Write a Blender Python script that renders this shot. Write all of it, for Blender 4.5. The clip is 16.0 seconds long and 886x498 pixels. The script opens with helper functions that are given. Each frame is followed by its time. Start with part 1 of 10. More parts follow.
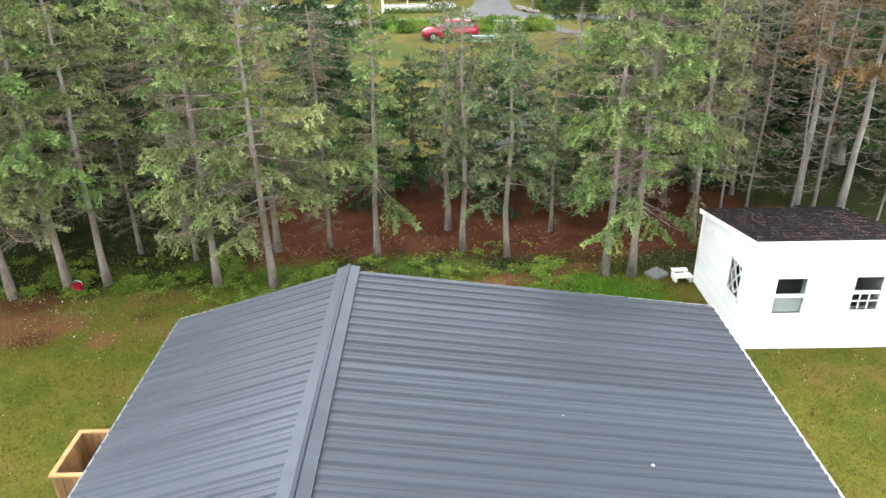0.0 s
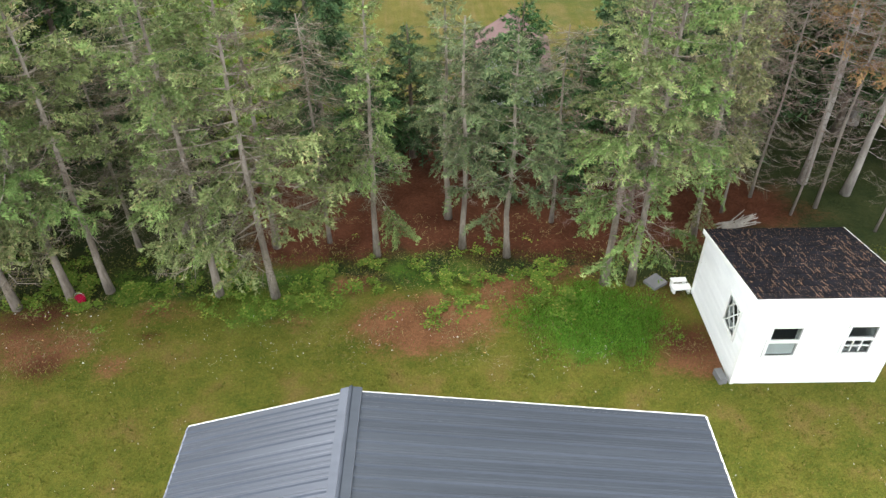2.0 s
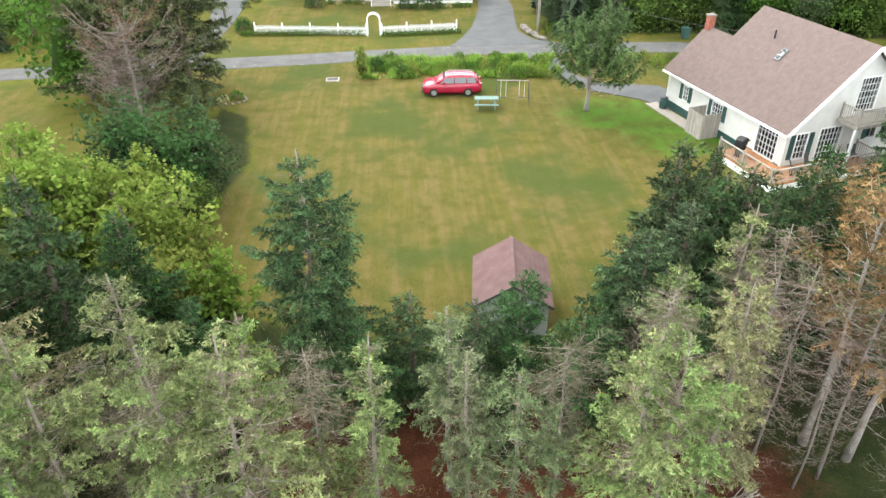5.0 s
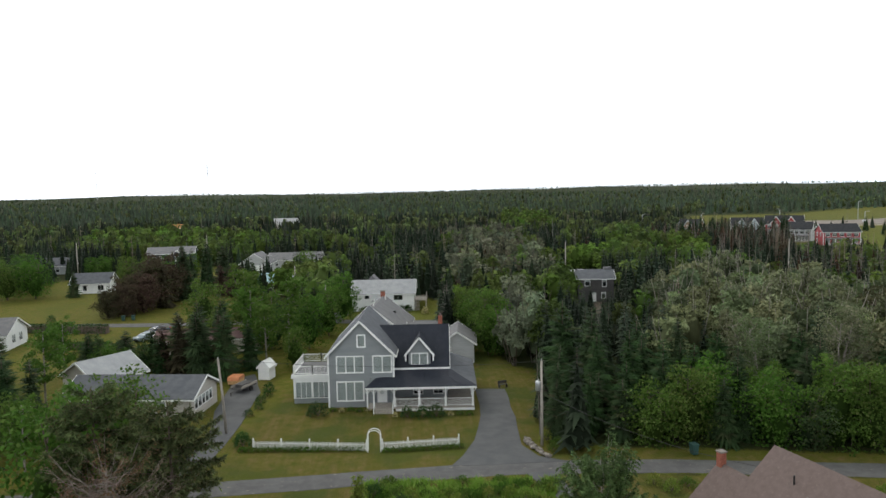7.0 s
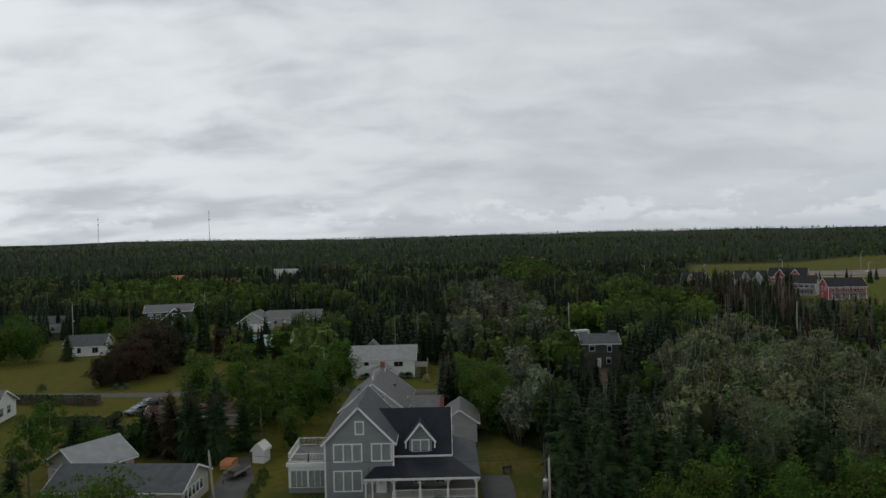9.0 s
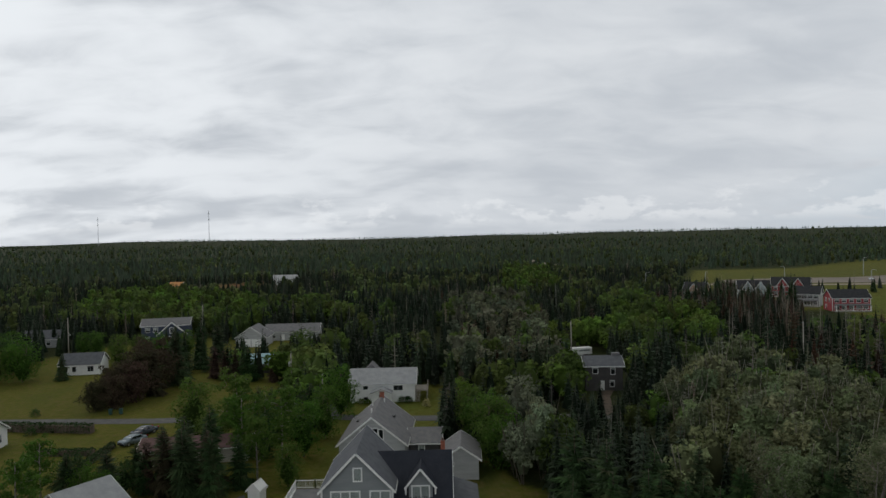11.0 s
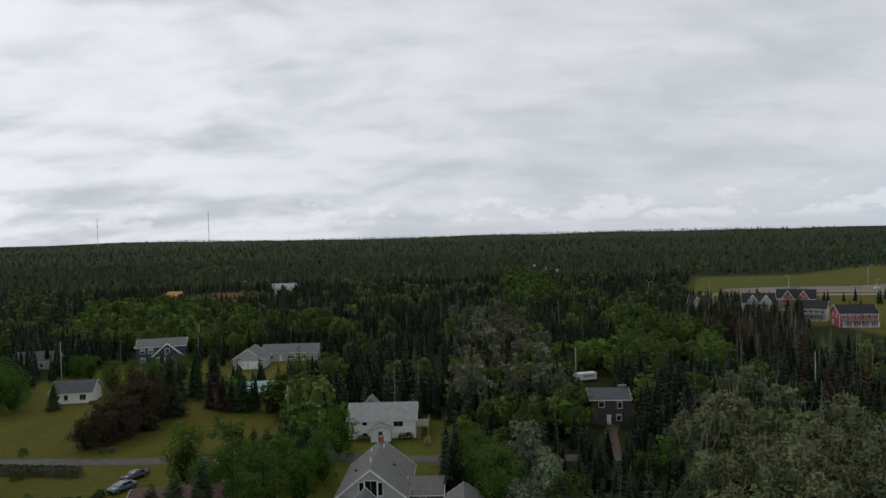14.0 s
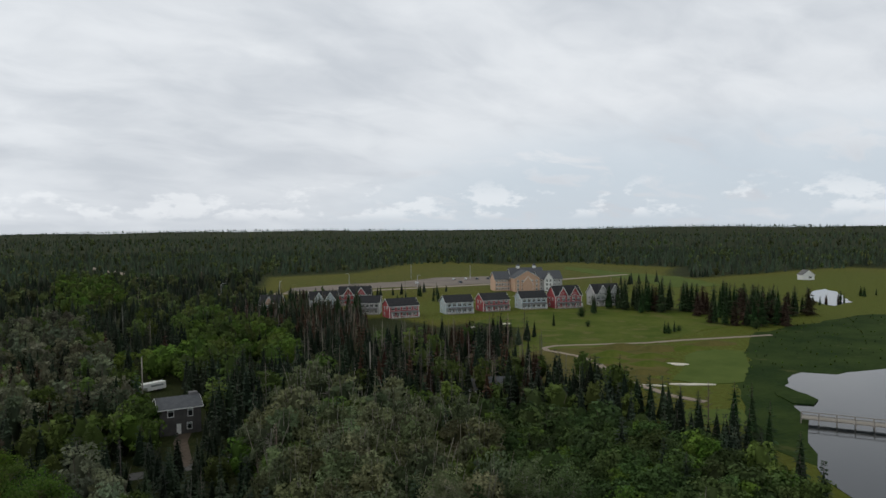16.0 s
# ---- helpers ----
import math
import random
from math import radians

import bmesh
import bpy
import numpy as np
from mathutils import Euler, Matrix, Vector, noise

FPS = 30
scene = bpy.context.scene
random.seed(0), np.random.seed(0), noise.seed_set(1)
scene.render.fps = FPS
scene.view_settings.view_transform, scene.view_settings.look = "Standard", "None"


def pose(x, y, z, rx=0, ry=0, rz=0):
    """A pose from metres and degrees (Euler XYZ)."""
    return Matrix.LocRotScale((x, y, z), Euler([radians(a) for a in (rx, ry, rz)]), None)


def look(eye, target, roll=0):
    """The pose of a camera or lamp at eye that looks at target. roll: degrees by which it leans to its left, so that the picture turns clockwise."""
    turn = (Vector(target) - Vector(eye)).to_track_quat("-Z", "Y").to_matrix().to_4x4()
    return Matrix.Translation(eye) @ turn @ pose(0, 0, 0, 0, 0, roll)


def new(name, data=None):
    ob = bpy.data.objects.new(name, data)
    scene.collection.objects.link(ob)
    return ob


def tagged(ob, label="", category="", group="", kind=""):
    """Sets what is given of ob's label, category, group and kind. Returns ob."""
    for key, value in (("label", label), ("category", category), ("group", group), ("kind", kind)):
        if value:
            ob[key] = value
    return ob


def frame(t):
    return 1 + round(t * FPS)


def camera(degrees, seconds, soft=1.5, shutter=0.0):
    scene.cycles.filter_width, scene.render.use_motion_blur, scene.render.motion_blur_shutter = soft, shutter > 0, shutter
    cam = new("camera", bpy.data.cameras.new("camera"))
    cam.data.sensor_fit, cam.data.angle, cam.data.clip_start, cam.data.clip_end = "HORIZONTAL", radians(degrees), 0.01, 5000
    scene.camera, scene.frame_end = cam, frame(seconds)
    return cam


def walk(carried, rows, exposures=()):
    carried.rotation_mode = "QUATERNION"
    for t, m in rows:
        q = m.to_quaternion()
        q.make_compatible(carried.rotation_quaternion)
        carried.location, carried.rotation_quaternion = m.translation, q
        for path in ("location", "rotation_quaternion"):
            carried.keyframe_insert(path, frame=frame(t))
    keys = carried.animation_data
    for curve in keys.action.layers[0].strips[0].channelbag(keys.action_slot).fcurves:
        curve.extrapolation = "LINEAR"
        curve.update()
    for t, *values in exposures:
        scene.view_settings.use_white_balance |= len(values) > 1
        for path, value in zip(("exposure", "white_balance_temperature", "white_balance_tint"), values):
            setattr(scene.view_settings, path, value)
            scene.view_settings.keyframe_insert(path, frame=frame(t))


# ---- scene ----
# ---- camera ----
cam = camera(64.0, 16.0)
EXPOSURE = [(0.0, 1.50), (0.6, 1.42), (1.0, 1.26), (2.0, 1.25), (3.0, 1.52), (3.7, 1.66), (5.8, 1.42), (6.5, 1.24), (6.8, 0.50), (7.0, -0.25), (7.25, -1.38), (7.6, -1.70), (9.0, -1.52), (12.0, -1.40), (15.5, -1.33), (16.0, -1.25)]
PATH = [
    (0, -0.662, 1.877, 10.228, 0.064, -26.065, -0.900),
    (0.5, -0.642, 2.510, 11.283, 0.213, -36.217, -0.900),
    (1, -0.622, 3.202, 12.278, 0.219, -38.360, -0.900),
    (1.5, -0.629, 3.860, 13.280, 0.219, -38.360, -0.900),
    (2, -0.625, 4.538, 14.275, 0.183, -38.342, -0.900),
    (2.5, -0.602, 5.196, 15.283, 0.256, -38.342, -1.000),
    (3, -0.658, 5.782, 16.169, 0.109, -38.016, -0.700),
    (3.7, -0.633, 6.754, 17.599, 0.105, -35.351, -0.800),
    (5.8, -0.470, 9.720, 22.117, 0.290, -30.708, -1.000),
    (6, -0.402, 10.185, 22.661, 0.329, -29.307, -1.100),
    (6.5, -0.237, 11.218, 23.868, 0.211, -18.000, -1.200),
    (7, -0.219, 12.192, 25.068, 0.029, -4.875, -1.200),
    (7.5, -0.289, 12.943, 25.708, -0.029, -1.289, -1.200),
    (8, -0.282, 13.628, 26.853, -0.000, -1.318, -1.200),
    (8.5, -0.251, 14.304, 27.817, 0.029, -1.260, -1.300),
    (9, -0.253, 14.949, 29.040, -0.000, -1.289, -1.300),
    (11.5, -0.272, 18.437, 34.341, -0.000, -1.318, -1.300),
    (12, -0.310, 19.321, 35.334, -0.000, -1.318, -1.300),
    (12.5, -0.402, 20.186, 36.312, -0.000, -1.318, -1.400),
    (13, -0.435, 21.023, 37.383, -0.029, -1.347, -1.400),
    (13.5, -0.353, 21.556, 38.545, -0.000, -1.404, -1.400),
    (14, -0.368, 22.245, 39.492, -0.000, -1.404, -1.400),
    (14.5, -0.399, 22.428, 39.545, -0.000, -1.376, -1.400),
    (15, -0.200, 22.400, 39.750, -5.697, -1.563, -1.300),
    (15.5, 0.000, 22.400, 39.750, -19.539, -1.802, -1.000),
    (16, 0.100, 22.400, 39.750, -33.502, -1.940, -0.600),
]
walk(cam, [(t, pose(x, y, z, 0, 0, yaw) @ pose(0, 0, 0, 90 + pitch) @ pose(0, 0, 0, 0, 0, roll)) for t, x, y, z, yaw, pitch, roll in PATH], EXPOSURE)

# ---- light ----
SUN_AZ, SUN_EL = 35.0, 48.0          # degrees left of straight ahead, and height

world = bpy.data.worlds.new("overcast_sky")
scene.world = world
world.use_nodes = True


class Nodes:
    """Short hand for building node trees."""

    def __init__(self, tree):
        self.tree = tree
        tree.nodes.clear()

    def __call__(self, kind, **sets):
        n = self.tree.nodes.new("ShaderNode" + kind)
        for key, value in sets.items():
            if key in n.inputs:
                self.plug(value, n.inputs[key])
            else:
                setattr(n, key, value)
        return n

    def plug(self, value, socket):
        if isinstance(value, bpy.types.NodeSocket):
            self.tree.links.new(value, socket)
        elif isinstance(value, bpy.types.Node):
            self.tree.links.new(value.outputs[0], socket)
        else:
            socket.default_value = value

    def math(self, op, a, b=0.0, clamp=False):
        n = self.tree.nodes.new("ShaderNodeMath")
        n.operation, n.use_clamp = op, clamp
        self.plug(a, n.inputs[0])
        self.plug(b, n.inputs[1])
        return n.outputs[0]

    def mix(self, fac, a, b, blend="MIX"):
        n = self.tree.nodes.new("ShaderNodeMix")
        n.data_type, n.blend_type = "RGBA", blend
        self.plug(fac, n.inputs["Factor"])
        for v, s in ((a, n.inputs[6]), (b, n.inputs[7])):
            self.plug((*v, 1.0) if isinstance(v, tuple) and len(v) == 3 else v, s)
        return n.outputs[2]

    def noise(self, vec, scale, detail=3.0, rough=0.55, dist=0.0):
        n = self.tree.nodes.new("ShaderNodeTexNoise")
        if vec is not None:
            self.plug(vec, n.inputs["Vector"])
        n.inputs["Scale"].default_value = scale
        n.inputs["Detail"].default_value = detail
        n.inputs["Roughness"].default_value = rough
        n.inputs["Distortion"].default_value = dist
        return n.outputs[0]

    def ramp(self, fac, lo, hi):
        n = self.tree.nodes.new("ShaderNodeMapRange")
        n.interpolation_type = "SMOOTHSTEP"
        self.plug(fac, n.inputs["Value"])
        n.inputs["From Min"].default_value, n.inputs["From Max"].default_value = lo, hi
        return n.outputs[0]

    def scaled(self, vec, s):
        n = self.tree.nodes.new("ShaderNodeMapping")
        self.plug(vec, n.inputs["Vector"])
        n.inputs["Scale"].default_value = s
        return n.outputs[0]


def build_sky():
    g = Nodes(world.node_tree)
    sky = g("TexSky", sky_type="NISHITA", sun_disc=False, sun_elevation=radians(SUN_EL), sun_rotation=radians(-SUN_AZ))
    co = g("TexCoord").outputs["Generated"]
    sep = g("SeparateXYZ", Vector=co)
    up = g.math("MAXIMUM", sep.outputs[2], 0.0)
    # the cloud layer: directions carried to a flat deck overhead
    k = g.math("DIVIDE", 1.0, g.math("ADD", up, 0.30))
    flat = g("CombineXYZ", X=g.math("MULTIPLY", sep.outputs[0], k), Y=g.math("MULTIPLY", sep.outputs[1], k), Z=0.0)
    big = g.noise(g.scaled(flat, (0.62, 1.0, 1.0)), 1.6, 4.0, 0.5, 0.35)
    fine = g.noise(g.scaled(flat, (0.85, 1.25, 1.0)), 4.6, 6.0, 0.55, 0.45)
    body = g.math("ADD", g.math("MULTIPLY", big, 0.68), g.math("MULTIPLY", fine, 0.32))
    grey = g.ramp(body, 0.34, 0.64)
    cloud = g.mix(grey, (1.40, 1.50, 1.63), (1.94, 2.02, 2.11))
    # brighter veil low on the side of the sun, bluish gap low on the other side
    side = g.ramp(g.math("SUBTRACT", sep.outputs[0], g.math("MULTIPLY", up, 1.5)), 0.30, 0.56)
    low = g.math("SUBTRACT", 1.0, g.ramp(up, 0.05, 0.17))
    hole = g.math("MULTIPLY", g.math("MULTIPLY", side, low), g.ramp(fine, 0.34, 0.50))
    blue = g.mix(0.80, g.mix(1.0, sky.outputs[0], (0.105, 0.105, 0.105), "MULTIPLY"), (1.56, 1.84, 2.10))
    colour = g.mix(g.math("MULTIPLY", hole, 0.85), cloud, blue)
    veil = g.math("MULTIPLY", g.math("SUBTRACT", 1.0, g.ramp(up, 0.0, 0.22)), 0.42)
    colour = g.mix(veil, colour, (1.50, 1.60, 1.72))
    # small cumulus heads along the horizon
    heads = g.noise(g.scaled(co, (14.0, 14.0, 30.0)), 1.0, 5.0, 0.6)
    line = g.math("MULTIPLY", g.ramp(up, 0.004, 0.02), g.math("SUBTRACT", 1.0, g.ramp(up, 0.035, 0.075)))
    puff = g.math("MULTIPLY", line, g.ramp(g.math("SUBTRACT", heads, g.math("MULTIPLY", up, 2.2)), 0.44, 0.53))
    colour = g.mix(g.math("MULTIPLY", puff, 0.50), colour, (2.22, 2.28, 2.34))
    bright = g.math("MULTIPLY", g.ramp(g.math("MULTIPLY", sep.outputs[0], -1.0), -0.25, 0.55), g.ramp(body, 0.38, 0.58))
    colour = g.mix(g.math("MULTIPLY", bright, 0.75), colour, (2.36, 2.46, 2.56))
    # the unseen sky overhead is dimmed and warmed to weaken light on the ground
    deck = g.math("SUBTRACT", 1.0, g.math("MULTIPLY", g.ramp(up, 0.30, 0.82), 0.46))
    thin = g.math("SUBTRACT", 1.0, g.math("MULTIPLY", g.ramp(up, 0.30, 0.82), 0.53))
    colour = g.mix(1.0, colour, g("CombineColor", Red=deck, Green=deck, Blue=thin).outputs[0], "MULTIPLY")
    bg = g("Background", Color=colour, Strength=0.97)
    out = g("OutputWorld")
    g.plug(bg.outputs[0], out.inputs["Surface"])


build_sky()

sun = new("sun", bpy.data.lights.new("sun", "SUN"))
sun.data.energy, sun.data.angle, sun.data.color = 1.25, radians(24), (1.0, 0.95, 0.88)
_az, _el = radians(SUN_AZ), radians(SUN_EL)
sun.matrix_world = look((0, 0, 60), Vector((0, 0, 60)) - Vector((-math.sin(_az) * math.cos(_el), math.cos(_az) * math.cos(_el), math.sin(_el))))


# ---- materials ----
def shifted(g, vec, amount):
    """The coordinates moved by an amount of their own for each piece."""
    n = g.tree.nodes.new("ShaderNodeVectorMath")
    n.operation = "ADD"
    c = g("CombineXYZ", X=amount, Y=amount, Z=0.0)
    g.plug(vec, n.inputs[0])
    g.plug(c.outputs[0], n.inputs[1])
    return n.outputs[0]


def material(name, c1, c2, scale=3.0, rough=0.8, metal=0.0, bump=0.3, grain=40.0, spec=0.4, stretch=(1, 1, 1), piece=0.0, worn=None, worn_at=(0.6, 0.72), bump_d=0.01):
    """Two colours mixed by noise at two scales, with fine relief; piece: how far alike pieces differ."""
    m = bpy.data.materials.new(name)
    m.use_nodes = True
    g = Nodes(m.node_tree)
    co = g.scaled(g("TexCoord").outputs["Object"], stretch)
    if piece:
        far_off = g.math("MULTIPLY", g("ObjectInfo").outputs["Random"], 90.0)
        co = shifted(g, co, far_off)
    n1 = g.noise(co, scale, 5.0, 0.6)
    n2 = g.noise(co, grain, 3.0, 0.6)
    f = g.ramp(g.math("ADD", g.math("MULTIPLY", n1, 0.7), g.math("MULTIPLY", n2, 0.3)), 0.33, 0.67)
    colour = g.mix(f, c1, c2)
    if worn:
        w = g.ramp(g.noise(co, scale * 2.3, 6.0, 0.65, 0.4), *worn_at)
        colour = g.mix(w, colour, worn)
    if piece:
        r = g("ObjectInfo").outputs["Random"]
        v = g.math("ADD", g.math("MULTIPLY", r, 2 * piece), 1.0 - piece)
        colour = g.mix(1.0, colour, g("CombineColor", Red=v, Green=v, Blue=v).outputs[0], "MULTIPLY")
    b = g("BsdfPrincipled", **{"Base Color": colour, "Metallic": metal, "Specular IOR Level": spec})
    g.plug(g.math("ADD", g.math("MULTIPLY", n2, 0.16), rough - 0.08, True), b.inputs["Roughness"])
    if bump:
        bp = g("Bump", Strength=bump, Distance=bump_d, Height=g.math("ADD", g.math("MULTIPLY", n2, 0.6), g.math("MULTIPLY", n1, 0.4)))
        g.plug(bp.outputs[0], b.inputs["Normal"])
    g.plug(b.outputs[0], g("OutputMaterial").inputs["Surface"])
    return m


def leaf_material(name, c1, c2, c3, tint=False, through_light=0.25, rough=0.75, spread=0.35):
    """Foliage: every clump takes its own colour between c1 and c2, a few turn to c3."""
    m = bpy.data.materials.new(name)
    m.use_nodes = True
    g = Nodes(m.node_tree)
    isl = g("NewGeometry").outputs["Random Per Island"]
    colour = g.mix(g.math("ADD", g.math("MULTIPLY", isl, 0.6), 0.2), c1, c2)
    odd = g.ramp(g.math("FRACT", g.math("MULTIPLY", isl, 37.7)), 0.86, 0.95)
    colour = g.mix(g.math("MULTIPLY", odd, 0.7), colour, c3)
    co = g("TexCoord").outputs["Object"]
    v = g.math("ADD", g.math("MULTIPLY", g.noise(co, 1.3, 3.0), spread * 2), 1.0 - spread)
    colour = g.mix(1.0, colour, g("CombineColor", Red=v, Green=v, Blue=v).outputs[0], "MULTIPLY")
    at = g("Attribute", attribute_name="tint")
    colour = g.mix(1.0, colour, at.outputs["Color"], "MULTIPLY")
    if not tint:
        r = g("ObjectInfo").outputs["Random"]
        w = g.math("ADD", g.math("MULTIPLY", r, 0.4), 0.8)
        colour = g.mix(1.0, colour, g("CombineColor", Red=w, Green=1.0, Blue=w).outputs[0], "MULTIPLY")
    d = g("BsdfPrincipled", **{"Base Color": colour, "Roughness": rough, "Specular IOR Level": 0.07})
    tr = g("BsdfTranslucent", Color=colour)
    mx = g("MixShader", Fac=through_light)
    g.plug(d.outputs[0], mx.inputs[1])
    g.plug(tr.outputs[0], mx.inputs[2])
    g.plug(mx.outputs[0], g("OutputMaterial").inputs["Surface"])
    return m


def glass_material():
    m = bpy.data.materials.new("window_glass")
    m.use_nodes = True
    g = Nodes(m.node_tree)
    b = g("BsdfPrincipled", **{"Base Color": (0.02, 0.025, 0.03, 1), "Roughness": 0.06, "Specular IOR Level": 0.7})
    tr = g("BsdfTransparent", Color=(0.90, 0.93, 0.93, 1))
    mx = g("MixShader", Fac=0.82)
    g.plug(b.outputs[0], mx.inputs[1])
    g.plug(tr.outputs[0], mx.inputs[2])
    g.plug(mx.outputs[0], g("OutputMaterial").inputs["Surface"])
    return m


def ground_material():
    m = bpy.data.materials.new("ground_cover")
    m.use_nodes = True
    g = Nodes(m.node_tree)
    co = g("TexCoord").outputs["Object"]
    z1 = g("SeparateColor", Color=g("Attribute", attribute_name="zone").outputs["Color"])
    z2 = g("SeparateColor", Color=g("Attribute", attribute_name="zone_far").outputs["Color"])
    big, mid, fine = g.noise(co, 0.12, 5.0, 0.6), g.noise(co, 0.8, 6.0, 0.62), g.noise(co, 9.0, 4.0, 0.7)
    blade = g.noise(g.scaled(co, (30.0, 24.0, 20.0)), 1.0, 4.0, 0.75)
    f = g.math("ADD", g.math("MULTIPLY", mid, 0.55), g.math("MULTIPLY", fine, 0.45))
    lawn = g.mix(g.ramp(f, 0.32, 0.66), (0.066, 0.086, 0.013), (0.155, 0.142, 0.028))
    lawn = g.mix(g.math("MULTIPLY", g.ramp(mid, 0.50, 0.70), 0.75), lawn, (0.16, 0.11, 0.04))
    # mown hay field: yellow, with passes of the mower running away from the road
    sep = g("SeparateXYZ", Vector=co)
    run = g.math("ADD", g.math("MULTIPLY", sep.outputs[0], 1.0), g.math("MULTIPLY", sep.outputs[1], 0.06))
    lane = g("CombineXYZ", X=g.math("MULTIPLY", run, 1.9), Y=g.math("MULTIPLY", sep.outputs[1], 0.10), Z=0.0)
    stripe = g.ramp(g.noise(lane, 1.0, 3.0, 0.6), 0.38, 0.66)
    hay = g.mix(g.ramp(f, 0.3, 0.7), (0.074, 0.076, 0.016), (0.124, 0.108, 0.028))
    hay = g.mix(g.math("MULTIPLY", stripe, g.math("MULTIPLY", g.ramp(mid, 0.25, 0.7), 0.75)), hay, (0.165, 0.116, 0.054))
    hay = g.mix(g.math("MULTIPLY", g.ramp(big, 0.46, 0.62), 0.80), hay, (0.054, 0.076, 0.019))
    lush = g.mix(g.ramp(f, 0.3, 0.7), (0.042, 0.105, 0.012), (0.090, 0.175, 0.024))
    needles = g.mix(g.ramp(f, 0.3, 0.7), (0.046, 0.016, 0.009), (0.110, 0.043, 0.024))
    soil = g.mix(g.ramp(f, 0.3, 0.7), (0.130, 0.056, 0.028), (0.235, 0.112, 0.058))
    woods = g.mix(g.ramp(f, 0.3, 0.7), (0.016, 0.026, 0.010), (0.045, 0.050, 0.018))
    edge = g.math("ADD", g.math("MULTIPLY", mid, 0.6), g.math("MULTIPLY", fine, 0.4))

    def over(base, mask, top, width=0.10):
        s = g.math("ADD", mask, g.math("MULTIPLY", g.math("SUBTRACT", edge, 0.5), 1.5))
        return g.mix(g.ramp(s, 0.5 - width, 0.5 + width), base, top)

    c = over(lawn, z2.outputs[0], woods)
    c = over(c, z1.outputs[1], hay, 0.3)
    c = over(c, z1.outputs[2], lush, 0.22)
    c = over(c, z2.outputs[1], soil, 0.2)
    c = over(c, z1.outputs[0], needles, 0.25)
    c = over(c, z2.outputs[2], (0.17, 0.075, 0.048), 0.2)
    v = g.math("ADD", g.math("MULTIPLY", g.ramp(blade, 0.28, 0.72), 0.62), 0.62)
    c = g.mix(1.0, c, g("CombineColor", Red=v, Green=v, Blue=v).outputs[0], "MULTIPLY")
    b = g("BsdfPrincipled", **{"Base Color": c, "Roughness": 0.95, "Specular IOR Level": 0.05})
    bp = g("Bump", Strength=0.8, Distance=0.05, Height=g.math("ADD", blade, g.math("MULTIPLY", fine, 0.8)))
    g.plug(bp.outputs[0], b.inputs["Normal"])
    g.plug(b.outputs[0], g("OutputMaterial").inputs["Surface"])
    return m


M_GROUND = ground_material()
M_GLASS = glass_material()
M_ASPHALT = material("weathered_asphalt", (0.072, 0.070, 0.074), (0.110, 0.108, 0.110), 0.7, 0.9, bump=0.3, grain=25, worn=(0.23, 0.20, 0.17))
M_DRIVE = material("driveway_asphalt", (0.064, 0.066, 0.072), (0.096, 0.097, 0.103), 0.5, 0.88, bump=0.3, grain=25)
M_GRAVEL = material("gravel", (0.22, 0.17, 0.14), (0.36, 0.30, 0.25), 2.0, 0.95, bump=0.5, grain=18)
M_METAL_ROOF = material("charcoal_metal_sheet", (0.044, 0.051, 0.067), (0.058, 0.066, 0.085), 0.8, 0.38, 0.75, 0.04, 6.0, 0.5, (0.12, 3.5, 1), 0.06, (0.17, 0.18, 0.20), (0.70, 0.80))
M_METAL_BLUE = material("dark_blue_metal_roof", (0.016, 0.019, 0.030), (0.025, 0.029, 0.042), 0.8, 0.6, 0.0, 0.04, 6.0, 0.22)
M_WHITE = material("white_paint", (0.74, 0.75, 0.75), (0.83, 0.83, 0.82), 1.5, 0.55, bump=0.08, grain=20)
M_VINYL = material("white_vinyl_siding", (0.74, 0.75, 0.77), (0.82, 0.83, 0.84), 0.9, 0.5, bump=0.05, grain=14, piece=0.03)
M_OFFWHITE = material("cream_stucco", (0.58, 0.57, 0.54), (0.68, 0.67, 0.64), 1.2, 0.8, bump=0.15, grain=20)
M_SHINGLE_BLACK = material("black_asphalt_shingle", (0.007, 0.007, 0.010), (0.014, 0.013, 0.016), 3.2, 0.92, bump=0.3, spec=0.05, grain=60, piece=0.25, stretch=(9, 1.3, 1), worn=(0.36, 0.22, 0.14), worn_at=(0.615, 0.635))
M_SHINGLE_WORN = material("worn_shingle_streak", (0.17, 0.095, 0.060), (0.26, 0.17, 0.12), 6.0, 0.95, bump=0.2, grain=40, spec=0.05)
M_SHINGLE_DARK = material("dark_grey_shingle", (0.030, 0.031, 0.035), (0.050, 0.051, 0.056), 1.2, 0.92, bump=0.2, grain=12, spec=0.1)
M_SHINGLE_BROWN = material("brown_asphalt_shingle", (0.112, 0.082, 0.075), (0.142, 0.104, 0.096), 2.5, 0.92, bump=0.3, grain=18, worn=(0.160, 0.122, 0.112), worn_at=(0.56, 0.70))
M_SHINGLE_RED = material("faded_maroon_shingle", (0.095, 0.052, 0.052), (0.140, 0.082, 0.080), 1.5, 0.9, bump=0.3, grain=30)
M_SHINGLE_GREY = material("slate_grey_shingle", (0.070, 0.076, 0.090), (0.105, 0.110, 0.124), 1.2, 0.9, bump=0.3, grain=30)
M_SHINGLE_LIGHT = material("weathered_grey_shingle", (0.120, 0.120, 0.130), (0.175, 0.172, 0.178), 1.2, 0.9, bump=0.3, grain=30)
M_ROOF_WHITE = material("pale_metal_roof", (0.24, 0.25, 0.27), (0.32, 0.33, 0.35), 1.0, 0.5, bump=0.1, grain=20)
